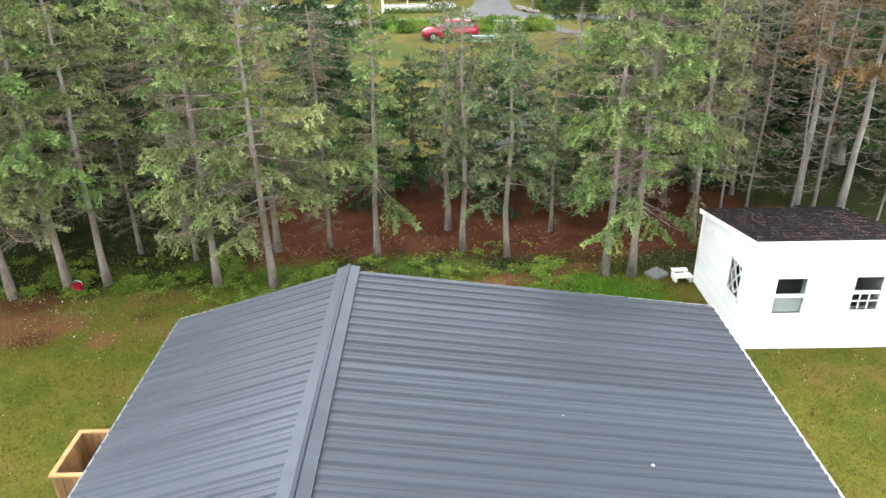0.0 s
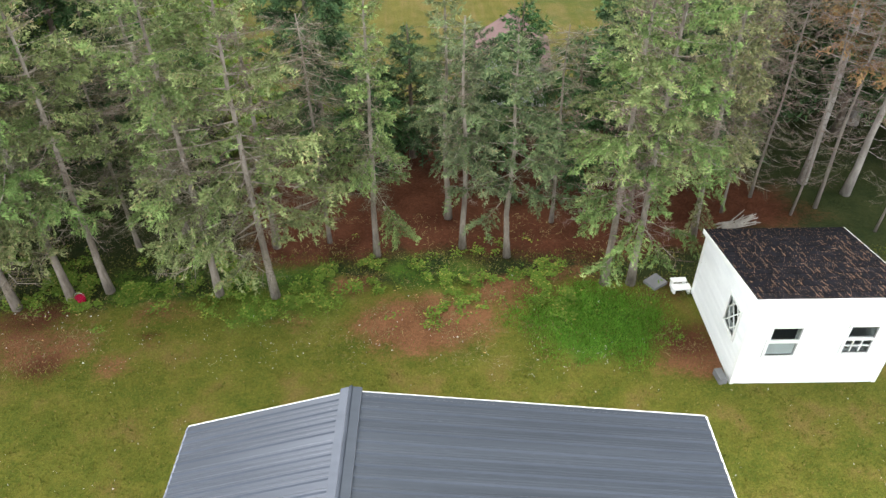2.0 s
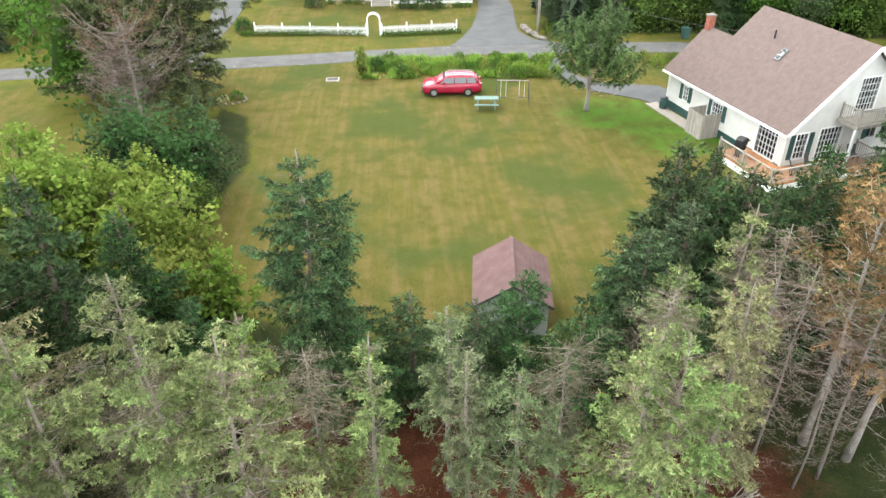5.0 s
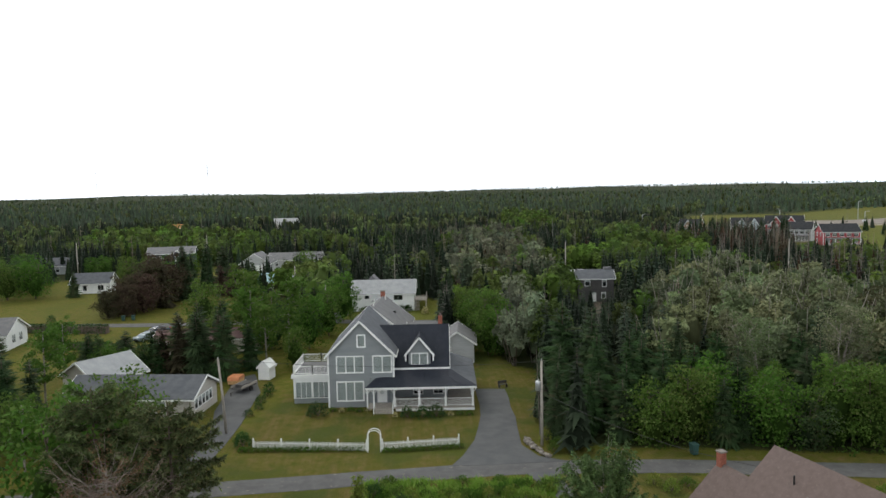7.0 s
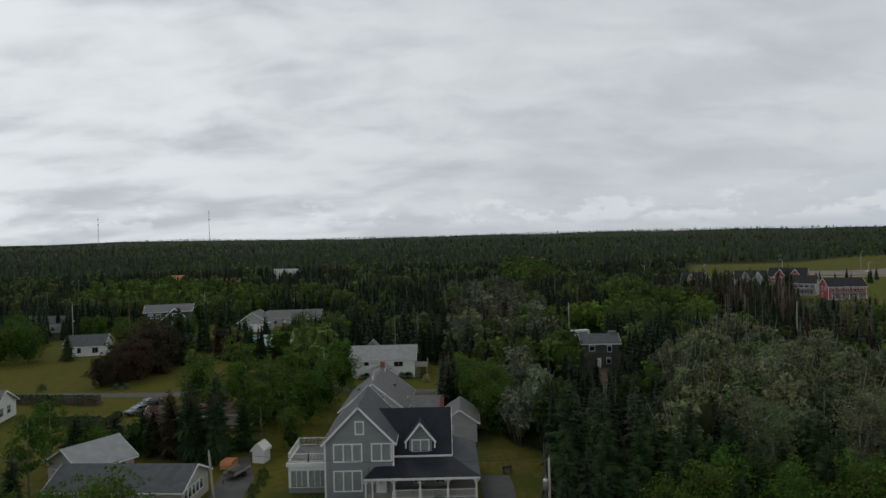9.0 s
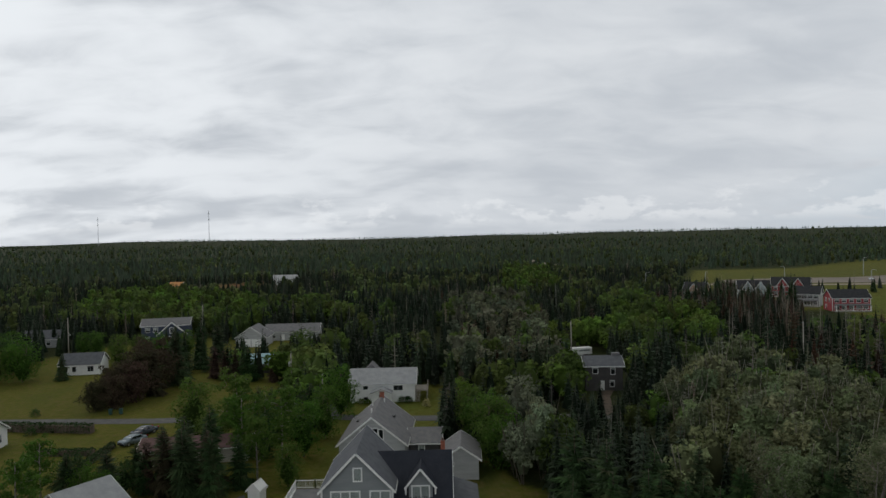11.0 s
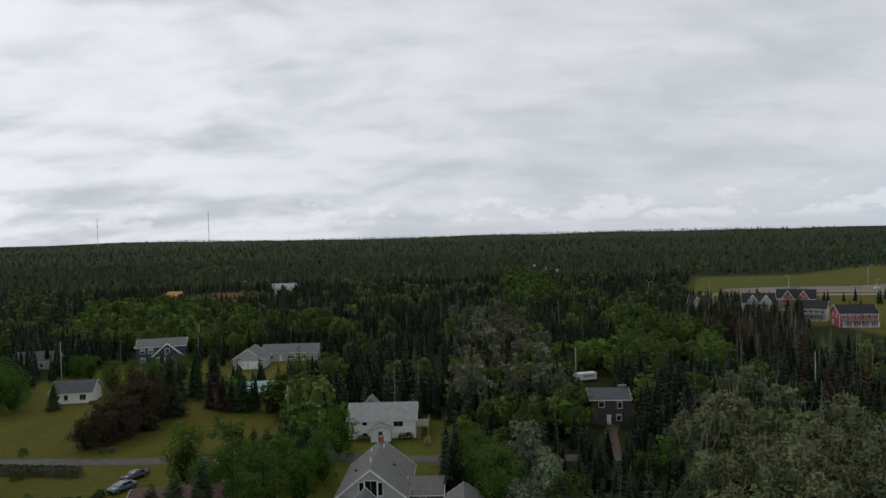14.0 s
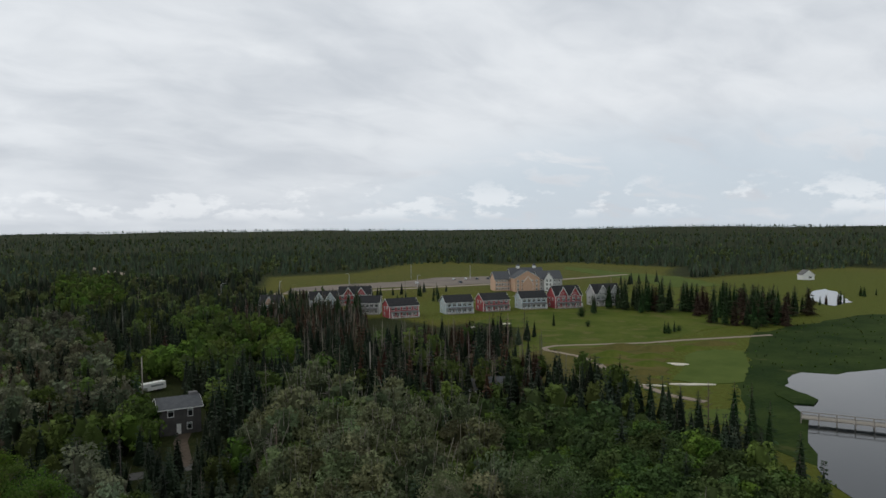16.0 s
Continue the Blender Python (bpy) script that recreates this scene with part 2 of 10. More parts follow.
M_SIDING_GREY = material("blue_grey_clapboard", (0.215, 0.232, 0.245), (0.255, 0.272, 0.285), 0.8, 0.7, bump=0.1, grain=12, stretch=(0.4, 0.4, 3))
M_SIDING_LIGHT = material("light_grey_clapboard", (0.36, 0.37, 0.38), (0.46, 0.47, 0.48), 0.8, 0.7, bump=0.1, grain=12, stretch=(0.4, 0.4, 3))
M_SIDING_BEIGE = material("beige_vinyl_siding", (0.40, 0.37, 0.34), (0.50, 0.47, 0.43), 0.8, 0.7, bump=0.1, grain=12, stretch=(0.4, 0.4, 3))
M_SIDING_NAVY = material("navy_clapboard", (0.035, 0.048, 0.085), (0.050, 0.065, 0.110), 0.8, 0.7, bump=0.1, grain=12)
M_SIDING_DARK = material("charcoal_clapboard", (0.050, 0.048, 0.050), (0.085, 0.080, 0.078), 0.8, 0.75, bump=0.1, grain=12)
M_SIDING_RED = material("red_clapboard", (0.30, 0.045, 0.055), (0.38, 0.065, 0.075), 0.8, 0.7, bump=0.1, grain=12)
M_SIDING_BLUE = material("pale_blue_clapboard", (0.38, 0.46, 0.50), (0.46, 0.54, 0.58), 0.8, 0.7, bump=0.1, grain=12)
M_SIDING_PEACH = material("peach_clapboard", (0.52, 0.34, 0.24), (0.60, 0.40, 0.29), 0.8, 0.7, bump=0.1, grain=12)
M_GREEN_PAINT = material("dark_green_paint", (0.020, 0.060, 0.055), (0.030, 0.080, 0.072), 2.0, 0.6, bump=0.08)
M_BRICK = material("red_brick", (0.22, 0.070, 0.046), (0.32, 0.115, 0.075), 6.0, 0.9, bump=0.5, grain=24)
M_CEDAR = material("fresh_cedar_board", (0.36, 0.20, 0.085), (0.52, 0.32, 0.15), 2.0, 0.75, bump=0.25, grain=22, stretch=(0.6, 3, 3), piece=0.18)
M_OLD_CEDAR = material("dark_weathered_cedar", (0.17, 0.085, 0.035), (0.33, 0.185, 0.085), 3.0, 0.8, bump=0.3, grain=22, stretch=(1, 1, 0.4), piece=0.3)
M_DECK = material("stained_deck_board", (0.30, 0.13, 0.055), (0.40, 0.19, 0.09), 2.0, 0.75, bump=0.2, grain=22, piece=0.12)
M_GREY_WOOD = material("weathered_grey_wood", (0.25, 0.225, 0.20), (0.38, 0.345, 0.31), 2.0, 0.9, bump=0.3, grain=24, stretch=(3, 3, 0.6), piece=0.15)
M_BARK = material("grey_spruce_bark", (0.115, 0.092, 0.074), (0.290, 0.252, 0.212), 2.2, 0.95, bump=0.8, grain=16, stretch=(1, 1, 0.35), worn=(0.36, 0.35, 0.31), bump_d=0.03)
M_BARK_PALE = material("pale_dead_bark", (0.180, 0.155, 0.138), (0.330, 0.300, 0.270), 2.2, 0.95, bump=0.8, grain=16, stretch=(1, 1, 0.35), bump_d=0.03)
M_BARK_GREYED = material("grey_brown_dead_bark", (0.120, 0.098, 0.084), (0.215, 0.185, 0.162), 2.2, 0.95, bump=0.8, grain=16, stretch=(1, 1, 0.35), bump_d=0.03)
M_BARK_DARK = material("brown_pine_bark", (0.080, 0.058, 0.046), (0.160, 0.125, 0.100), 2.2, 0.95, bump=0.8, grain=16, stretch=(1, 1, 0.35), bump_d=0.03)
M_TWIG = leaf_material("dead_twigs", (0.085, 0.064, 0.048), (0.215, 0.172, 0.132), (0.32, 0.28, 0.24), False, 0.05, 0.9)
M_RUST = leaf_material("rust_brown_needles", (0.150, 0.105, 0.042), (0.245, 0.180, 0.078), (0.15, 0.17, 0.06), False, 0.2)
M_SPRUCE = leaf_material("grey_green_spruce_needles", (0.100, 0.135, 0.050), (0.255, 0.295, 0.125), (0.30, 0.24, 0.13), False, 0.12, spread=0.65)
M_SPRUCE_YOUNG = leaf_material("young_spruce_needles", (0.070, 0.112, 0.048), (0.170, 0.225, 0.105), (0.22, 0.22, 0.10), False, 0.12, spread=0.5)
M_SPRUCE_BLUE = leaf_material("blue_green_spruce_needles", (0.028, 0.058, 0.027), (0.098, 0.160, 0.072), (0.15, 0.19, 0.08), False, 0.12, spread=0.55)
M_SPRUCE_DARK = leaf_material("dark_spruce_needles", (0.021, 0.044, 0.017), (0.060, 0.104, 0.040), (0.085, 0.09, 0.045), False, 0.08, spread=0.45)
M_PINE = leaf_material("olive_pine_needles", (0.052, 0.076, 0.032), (0.135, 0.168, 0.076), (0.16, 0.14, 0.07), False, 0.12, spread=0.5)
M_PINE_DARK = leaf_material("dark_brownish_pine_needles", (0.050, 0.066, 0.030), (0.130, 0.146, 0.064), (0.15, 0.10, 0.055), False, 0.12, spread=0.5)
M_BROWN = leaf_material("dead_brown_needles", (0.110, 0.062, 0.036), (0.190, 0.110, 0.065), (0.15, 0.12, 0.07), False, 0.1)
M_LEAF_LIGHT = leaf_material("light_birch_leaves", (0.085, 0.140, 0.022), (0.230, 0.290, 0.060), (0.28, 0.29, 0.08), False, 0.35)
M_LEAF = leaf_material("maple_leaves", (0.038, 0.090, 0.015), (0.112, 0.188, 0.036), (0.16, 0.21, 0.06), False, 0.35)
M_LEAF_DARK = leaf_material("dark_alder_leaves", (0.025, 0.060, 0.020), (0.070, 0.120, 0.042), (0.09, 0.13, 0.05), False, 0.3)
M_WOODS = leaf_material("mixed_wood_foliage", (0.60, 0.60, 0.60), (0.95, 0.93, 0.93), (0.95, 0.92, 0.82), True, 0.15)
M_RED_PAINT = material("red_car_paint", (0.30, 0.006, 0.034), (0.34, 0.008, 0.040), 1.0, 0.25, bump=0.0, spec=0.8)
M_DARK_PAINT = material("dark_blue_car_paint", (0.03, 0.04, 0.06), (0.04, 0.05, 0.07), 1.0, 0.25, bump=0.0, spec=0.8)
M_TINTED = material("tinted_glass", (0.012, 0.014, 0.016), (0.020, 0.022, 0.025), 1.0, 0.08, bump=0.0, spec=1.0)
M_RUBBER = material("black_rubber", (0.012, 0.012, 0.012), (0.02, 0.02, 0.02), 4, 0.85, bump=0.1)
M_STEEL = material("galvanised_steel", (0.38, 0.39, 0.40), (0.50, 0.51, 0.52), 3, 0.4, 0.8, 0.05)
M_BLACK = material("black_plastic", (0.014, 0.014, 0.015), (0.022, 0.022, 0.024), 3, 0.5, bump=0.05)
M_TEAL = material("pale_teal_paint", (0.10, 0.17, 0.155), (0.16, 0.24, 0.215), 3, 0.7, bump=0.1)
M_STONE = material("field_stone", (0.13, 0.115, 0.105), (0.27, 0.24, 0.215), 3, 0.95, bump=0.6, grain=12, piece=0.2)
M_TRACK = material("brown_dirt", (0.075, 0.055, 0.042), (0.120, 0.090, 0.070), 1.0, 0.95, bump=0.4, grain=12)
# near-black colour stands in for the darkness of unlit rooms
M_INNER = material("unlit_room_dark", (0.03, 0.03, 0.03), (0.05, 0.05, 0.048), 1, 0.9, bump=0.0)
M_CURTAIN = material("white_curtain", (0.66, 0.67, 0.66), (0.78, 0.78, 0.76), 1, 0.9, bump=0.1, stretch=(6, 6, 0.5))
M_SAND = material("bunker_sand", (0.62, 0.58, 0.50), (0.74, 0.70, 0.62), 0.5, 0.95, bump=0.1)
M_TURF = material("golf_turf", (0.060, 0.092, 0.014), (0.110, 0.130, 0.028), 0.05, 0.9, bump=0.1, grain=0.6, worn=(0.130, 0.125, 0.045), worn_at=(0.52, 0.66), spec=0.03)
M_GREEN = material("putting_green", (0.072, 0.105, 0.024), (0.104, 0.138, 0.036), 0.08, 0.9, bump=0.1, grain=2, spec=0.03)
M_ROUGH = material("golf_rough", (0.080, 0.082, 0.026), (0.135, 0.115, 0.040), 0.10, 0.95, bump=0.2, grain=1.5, spec=0.03)
M_MARSH = material("marsh_reeds", (0.016, 0.034, 0.010), (0.044, 0.068, 0.018), 0.05, 0.95, bump=0.8, grain=0.9, worn=(0.075, 0.080, 0.028), bump_d=0.4, spec=0.03)
M_LOT = material("gravel_parking_lot", (0.15, 0.125, 0.108), (0.23, 0.19, 0.165), 0.06, 0.95, bump=0.1, grain=1)
M_WATER = material("pond_water", (0.012, 0.016, 0.018), (0.018, 0.022, 0.024), 0.2, 0.10, bump=0.02, grain=1.5, spec=0.30)


# ---- building helpers ----
class MB:
    """A mesh in the making: vertices and faces, with the solid shapes that things are made of."""

    def __init__(self):
        self.v, self.f = [], []

    def add(self, verts, faces):
        o = len(self.v)
        self.v += [tuple(p) for p in verts]
        self.f += [tuple(i + o for i in q) for q in faces]
        return self

    def hexa(self, p):
        """p: four points below, four above, both anticlockwise from above."""
        return self.add(p, [(3, 2, 1, 0), (4, 5, 6, 7), (0, 1, 5, 4), (1, 2, 6, 5), (2, 3, 7, 6), (3, 0, 4, 7)])

    def box(self, x0, x1, y0, y1, z0, z1):
        return self.hexa([(x0, y0, z0), (x1, y0, z0), (x1, y1, z0), (x0, y1, z0), (x0, y0, z1), (x1, y0, z1), (x1, y1, z1), (x0, y1, z1)])

    def slab(self, a, b, c, d, t):
        """A plate of thickness t under the four corners, given anticlockwise from above."""
        a, b, c, d = (Vector(p) for p in (a, b, c, d))
        n = (b - a).cross(d - a).normalized() * t
        return self.hexa([a - n, b - n, c - n, d - n, a, b, c, d])

    def beam(self, p, q, w, h, up=(0, 0, 1)):
        """A bar of width w and height h from p to q."""
        p, q = Vector(p), Vector(q)
        d = (q - p).normalized()
        s = d.cross(Vector(up))
        s = (s if s.length > 1e-4 else d.cross(Vector((0, 1, 0)))).normalized()
        u = s.cross(d).normalized()
        s, u = s * w / 2, u * h / 2
        return self.hexa([p - s - u, q - s - u, q + s - u, p + s - u, p - s + u, q - s + u, q + s + u, p + s + u])

    def tube(self, pts, radii, n=8, cap=True):
        pts = [Vector(p) for p in pts]
        rings = []
        for i, p in enumerate(pts):
            d = (pts[min(i + 1, len(pts) - 1)] - pts[max(i - 1, 0)]).normalized()
            s = d.cross(Vector((0.31, 0.95, 0.02)))
            s = (s if s.length > 0.05 else d.cross(Vector((1, 0, 0)))).normalized()
            u = s.cross(d)
            rings.append([p + (s * math.cos(2 * math.pi * k / n) + u * math.sin(2 * math.pi * k / n)) * radii[i] for k in range(n)])
        o = len(self.v)
        for r in rings:
            self.v += [tuple(p) for p in r]
        for i in range(len(pts) - 1):
            for k in range(n):
                a, b = o + i * n + k, o + i * n + (k + 1) % n
                self.f.append((a, a + n, b + n, b))
        if cap:
            self.f.append(tuple(o + k for k in range(n)))
            self.f.append(tuple(o + (len(pts) - 1) * n + k for k in reversed(range(n))))
        return self

    def prism(self, poly, y0, y1):
        """A polygon of (x, z), anticlockwise as seen from -y, carried from y0 to y1."""
        n = len(poly)
        self.add([(x, y0, z) for x, z in poly] + [(x, y1, z) for x, z in poly],
                 [tuple(range(n)), tuple(range(2 * n - 1, n - 1, -1))] + [((i + 1) % n, i, n + i, n + (i + 1) % n) for i in range(n)])
        return self

    def mesh(self, name, mat, smooth=False):
        me = bpy.data.meshes.new(name)
        me.from_pydata(self.v, [], self.f)
        me.materials.append(mat)
        if smooth:
            me.shade_smooth()
        return me


def thing(name, label, category, m=None, group="", kind=""):
    ob = new(name)
    ob.empty_display_size = 0.3
    if m is not None:
        ob.matrix_world = m
    return tagged(ob, label, category, group, kind)


def part(name, mb, mat, parent, label="", smooth=False):
    ob = new(name, mb.mesh(name, mat, smooth) if isinstance(mb, MB) else mb)
    ob.parent = parent
    return tagged(ob, label) if label else ob


def solid(name, mb, mat, label, category, group="", kind="", m=None, smooth=False):
    ob = new(name, mb.mesh(name, mat, smooth) if isinstance(mb, MB) else mb)
    if m is not None:
        ob.matrix_world = m
    return tagged(ob, label, category, group, kind)


def mesh_np(name, verts, tris, mat, tint=None, smooth=False):
    """A mesh of triangles from arrays."""
    me = bpy.data.meshes.new(name)
    verts, tris = np.asarray(verts, np.float32), np.asarray(tris, np.int32)
    me.vertices.add(len(verts))
    me.vertices.foreach_set("co", verts.ravel())
    me.loops.add(tris.size)
    me.loops.foreach_set("vertex_index", tris.ravel())
    me.polygons.add(len(tris))
    me.polygons.foreach_set("loop_start", np.arange(0, tris.size, 3, dtype=np.int32))
    if tint is None:
        tint = np.ones((len(verts), 3))
    at = me.color_attributes.new("tint", "FLOAT_COLOR", "POINT")
    at.data.foreach_set("color", np.concatenate([tint, np.ones((len(tint), 1))], 1).astype(np.float32).ravel())
    me.materials.append(mat)
    me.update(calc_edges=True)
    if smooth:
        me.shade_smooth()
    return me


def wall(mb, p, q, top, openings=(), thick=0.16, z0=0.0):
    """A wall from p to q (its outer face to the right of that way), cut by openings (along0, along1, z0, z1).
    top: height, or a list of (along, height) for gables."""
    p, q = Vector((*p, 0)), Vector((*q, 0))
    length = (q - p).length
    d = (q - p) / length
    inward = Vector((-d.y, d.x, 0)) * thick
    tops = [(0, top), (length, top)] if not isinstance(top, (list, tuple)) else list(top)

    def high(s):
        for (a, ha), (b, hb) in zip(tops, tops[1:]):
            if a - 1e-6 <= s <= b + 1e-6:
                return ha + (hb - ha) * (s - a) / max(b - a, 1e-6)
        return tops[-1][1]

    cuts = sorted({0.0, length, *(s for s, _ in tops), *(s for o in openings for s in o[:2])})
    for a, b in zip(cuts, cuts[1:]):
        if b - a < 1e-4:
            continue
        mid, z = (a + b) / 2, z0
        holes = sorted((o[2], o[3]) for o in openings if o[0] < mid < o[1])
        for lo, hi in holes + [(None, None)]:
            za, zb = (high(a), high(b)) if lo is None else (lo, lo)
            pa, pb = p + d * a, p + d * b
            qa, qb = pa + inward, pb + inward
            mb.hexa([(pa.x, pa.y, z), (pb.x, pb.y, z), (qb.x, qb.y, z), (qa.x, qa.y, z),
                     (pa.x, pa.y, za), (pb.x, pb.y, zb), (qb.x, qb.y, zb), (qa.x, qa.y, za)])
            if hi is not None:
                z = hi
    return mb


def window(parent, p, q, o, cols=1, rows=1, casing=0.10, bar=0.04, mat=None, name="window", blind=0.0, mull=0):
    """A window in the opening o of the wall p-q: casing, bars, pane; mull: thick mullions between lights."""
    mat = mat or M_WHITE
    p, q = Vector((*p, 0)), Vector((*q, 0))
    d = (q - p).normalized()
    n = Vector((d.y, -d.x, 0))
    rot = Matrix(((d.x, -n.x, 0, 0), (d.y, -n.y, 0, 0), (0, 0, 1, 0), (0, 0, 0, 1)))
    s0, s1, z0, z1 = o
    w, h = s1 - s0, z1 - z0
    c = casing
    mb = MB()
    mb.box(-c, 0, -0.04, 0.06, -c, h + c).box(w, w + c, -0.04, 0.06, -c, h + c)
    mb.box(0, w, -0.04, 0.06, h, h + c).box(0, w, -0.055, 0.06, -c, 0)
    ob = part(name, mb, mat, parent)
    ob.matrix_basis = Matrix.Translation(p + d * s0 + Vector((0, 0, z0))) @ rot
    bars = []
    for i in range(1, cols):
        t = bar * (2.4 if mull and i % mull == 0 else 1)
        bars.append(MB().box(w * i / cols - t / 2, w * i / cols + t / 2, -0.01, 0.05, 0.0, h))
    for j in range(1, rows):
        bars.append(MB().box(0, w, -0.008, 0.045, h * j / rows - bar / 2, h * j / rows + bar / 2))
    for b in bars:
        part("sash_bar", b, mat, ob)
    part("pane", MB().box(0, w, 0.020, 0.026, 0, h), M_GLASS, ob).visible_shadow = False
    if blind:
        part("curtain", MB().box(0, w, 0.032, 0.044, h * (1 - blind), h), M_CURTAIN, ob)
    return ob


def gable_roof(parent, x0, x1, y0, y1, eave, ridge, axis, mat, over=0.4, thick=0.16, trim=None, name="roof_slope"):
    """Two slopes over the rectangle, ridge along axis, with fascia boards."""
    if axis == "y":
        xm = (x0 + x1) / 2
        k = (ridge - eave) / (xm - x0)
        a, b, c, d = y0 - over, y1 + over, x0 - over, x1 + over
        low = eave - k * over
        part(name, MB().slab((c, a, low + thick), (xm, a, ridge + thick), (xm, b, ridge + thick), (c, b, low + thick), thick), mat, parent)
        part(name, MB().slab((xm, a, ridge + thick), (d, a, low + thick), (d, b, low + thick), (xm, b, ridge + thick), thick), mat, parent)
        if trim:
            for yy in (a - 0.02, b + 0.02):
                part("fascia", MB().beam((c, yy, low + thick * 0.3), (xm, yy, ridge + thick * 0.3), 0.05, 0.22), trim, parent)
                part("fascia", MB().beam((xm, yy, ridge + thick * 0.3), (d, yy, low + thick * 0.3), 0.05, 0.22), trim, parent)
            for xx in (c - 0.02, d + 0.02):
                part("fascia", MB().beam((xx, a, low), (xx, b, low), 0.05, 0.18), trim, parent)
    else:
        ym = (y0 + y1) / 2
        k = (ridge - eave) / (ym - y0)
        a, b, c, d = x0 - over, x1 + over, y0 - over, y1 + over
        low = eave - k * over
        part(name, MB().slab((a, c, low + thick), (b, c, low + thick), (b, ym, ridge + thick), (a, ym, ridge + thick), thick), mat, parent)
        part(name, MB().slab((a, ym, ridge + thick), (b, ym, ridge + thick), (b, d, low + thick), (a, d, low + thick), thick), mat, parent)
        if trim:
            for xx in (a - 0.02, b + 0.02):
                part("fascia", MB().beam((xx, c, low + thick * 0.3), (xx, ym, ridge + thick * 0.3), 0.05, 0.22), trim, parent)
                part("fascia", MB().beam((xx, ym, ridge + thick * 0.3), (xx, d, low + thick * 0.3), 0.05, 0.22), trim, parent)
            for yy in (c - 0.02, d + 0.02):
                part("fascia", MB().beam((a, yy, low), (b, yy, low), 0.05, 0.18), trim, parent)


def simple_house(name, label, m, w, d, eave, ridge, axis, wall_mat, roof_mat, wins=(), side_wins=(), door=None, trim=None, chimney=None, group="", over=0.4, category="house", wrows=2, blind=0.5):
    """A house of w by d with a gable roof; wins: openings in the front (-y) wall, side_wins: in the wall at x = 0 or w."""
    h = thing(name, label, category, m, group)
    trim = trim or M_WHITE
    tops_f = eave if axis == "x" else [(0, eave), (w / 2, ridge), (w, eave)]
    tops_s = eave if axis == "y" else [(0, eave), (d / 2, ridge), (d, eave)]
    fr = list(wins) + ([door] if door else [])
    part("wall", wall(MB(), (0, 0), (w, 0), tops_f, fr), wall_mat, h)
    part("wall", wall(MB(), (w, 0.16), (w, d - 0.16), eave if axis == "y" else [(0, eave + (ridge - eave) * 0.32 / d), (d / 2 - 0.16, ridge), (d - 0.32, eave + (ridge - eave) * 0.32 / d)], [o[1:] for o in side_wins if o[0] == "r"]), wall_mat, h)
    part("wall", wall(MB(), (w, d), (0, d), tops_f), wall_mat, h)
    part("wall", wall(MB(), (0, d - 0.16), (0, 0.16), eave if axis == "y" else [(0, eave + (ridge - eave) * 0.32 / d), (d / 2 - 0.16, ridge), (d - 0.32, eave + (ridge - eave) * 0.32 / d)], [o[1:] for o in side_wins if o[0] == "l"]), wall_mat, h)
    gable_roof(h, 0, w, 0, d, eave, ridge, axis, roof_mat, over, trim=trim)
    # added solid box, so the panes look onto a dark room
    part("dark_room_filler", MB().box(0.5, w - 0.5, 0.5, d - 0.5, 0.05, eave - 0.1), M_INNER, h)
    for o in wins:
        window(h, (0, 0), (w, 0), o, max(1, round((o[1] - o[0]) / 0.8)), wrows, mat=trim, blind=blind)
    for o in side_wins:
        a, b = ((w, 0.16), (w, d - 0.16)) if o[0] == "r" else ((0, d - 0.16), (0, 0.16))
        window(h, a, b, o[1:], max(1, round((o[2] - o[1]) / 0.8)), wrows, mat=trim, blind=blind)
    if door:
        dm = part("door", MB().box(door[0] + 0.03, door[1] - 0.03, 0.05, 0.10, door[2], door[3] - 0.03), M_WHITE, h)
        part("handle", MB().box(door[1] - 0.16, door[1] - 0.12, 0.01, 0.05, door[2] + 0.95, door[2] + 1.08), M_STEEL, dm)
    if chimney:
        cx, cy, top = chimney
        c = part("chimney", MB().box(cx - 0.35, cx + 0.35, cy - 0.35, cy + 0.35, eave - 0.2, top), M_BRICK, h)
        part("cap", MB().box(cx - 0.42, cx + 0.42, cy - 0.42, cy + 0.42, top, top + 0.12), M_STONE, c)
    return h


def strip(name, pts, width, mat, label, z=0.03, category="road", uneven=0.06):
    """A road along a line of points, with a slightly uneven edge."""
    rnd = random.Random(len(pts) * 7 + int(width * 10))
    line = []
    for (xa, ya), (xb, yb) in zip(pts, pts[1:]):
        n = max(1, int(math.hypot(xb - xa, yb - ya) / 3))
        line += [(xa + (xb - xa) * i / n, ya + (yb - ya) * i / n) for i in range(n)]
    line.append(pts[-1])
    mb = MB()
    for i, (x, y) in enumerate(line):
        ax, ay = line[max(i - 1, 0)]
        bx, by = line[min(i + 1, len(line) - 1)]
        L = math.hypot(bx - ax, by - ay)
        nx, ny = -(by - ay) / L, (bx - ax) / L
        w = width / 2
        e1, e2 = w + rnd.uniform(-uneven, uneven), w + rnd.uniform(-uneven, uneven)
        mb.v += [(x - nx * (e2 + 0.12), y - ny * (e2 + 0.12), -0.05), (x - nx * e2, y - ny * e2, z), (x, y, z + 0.03), (x + nx * e1, y + ny * e1, z), (x + nx * (e1 + 0.12), y + ny * (e1 + 0.12), -0.05)]
        if i:
            o = (i - 1) * 5
            mb.f += [(o + k, o + 5 + k, o + 6 + k, o + 1 + k) for k in range(4)]
    for i, q in enumerate(mb.f):
        mb.f[i] = q[::-1]
    return solid(name, mb, mat, label, category, kind="structure")


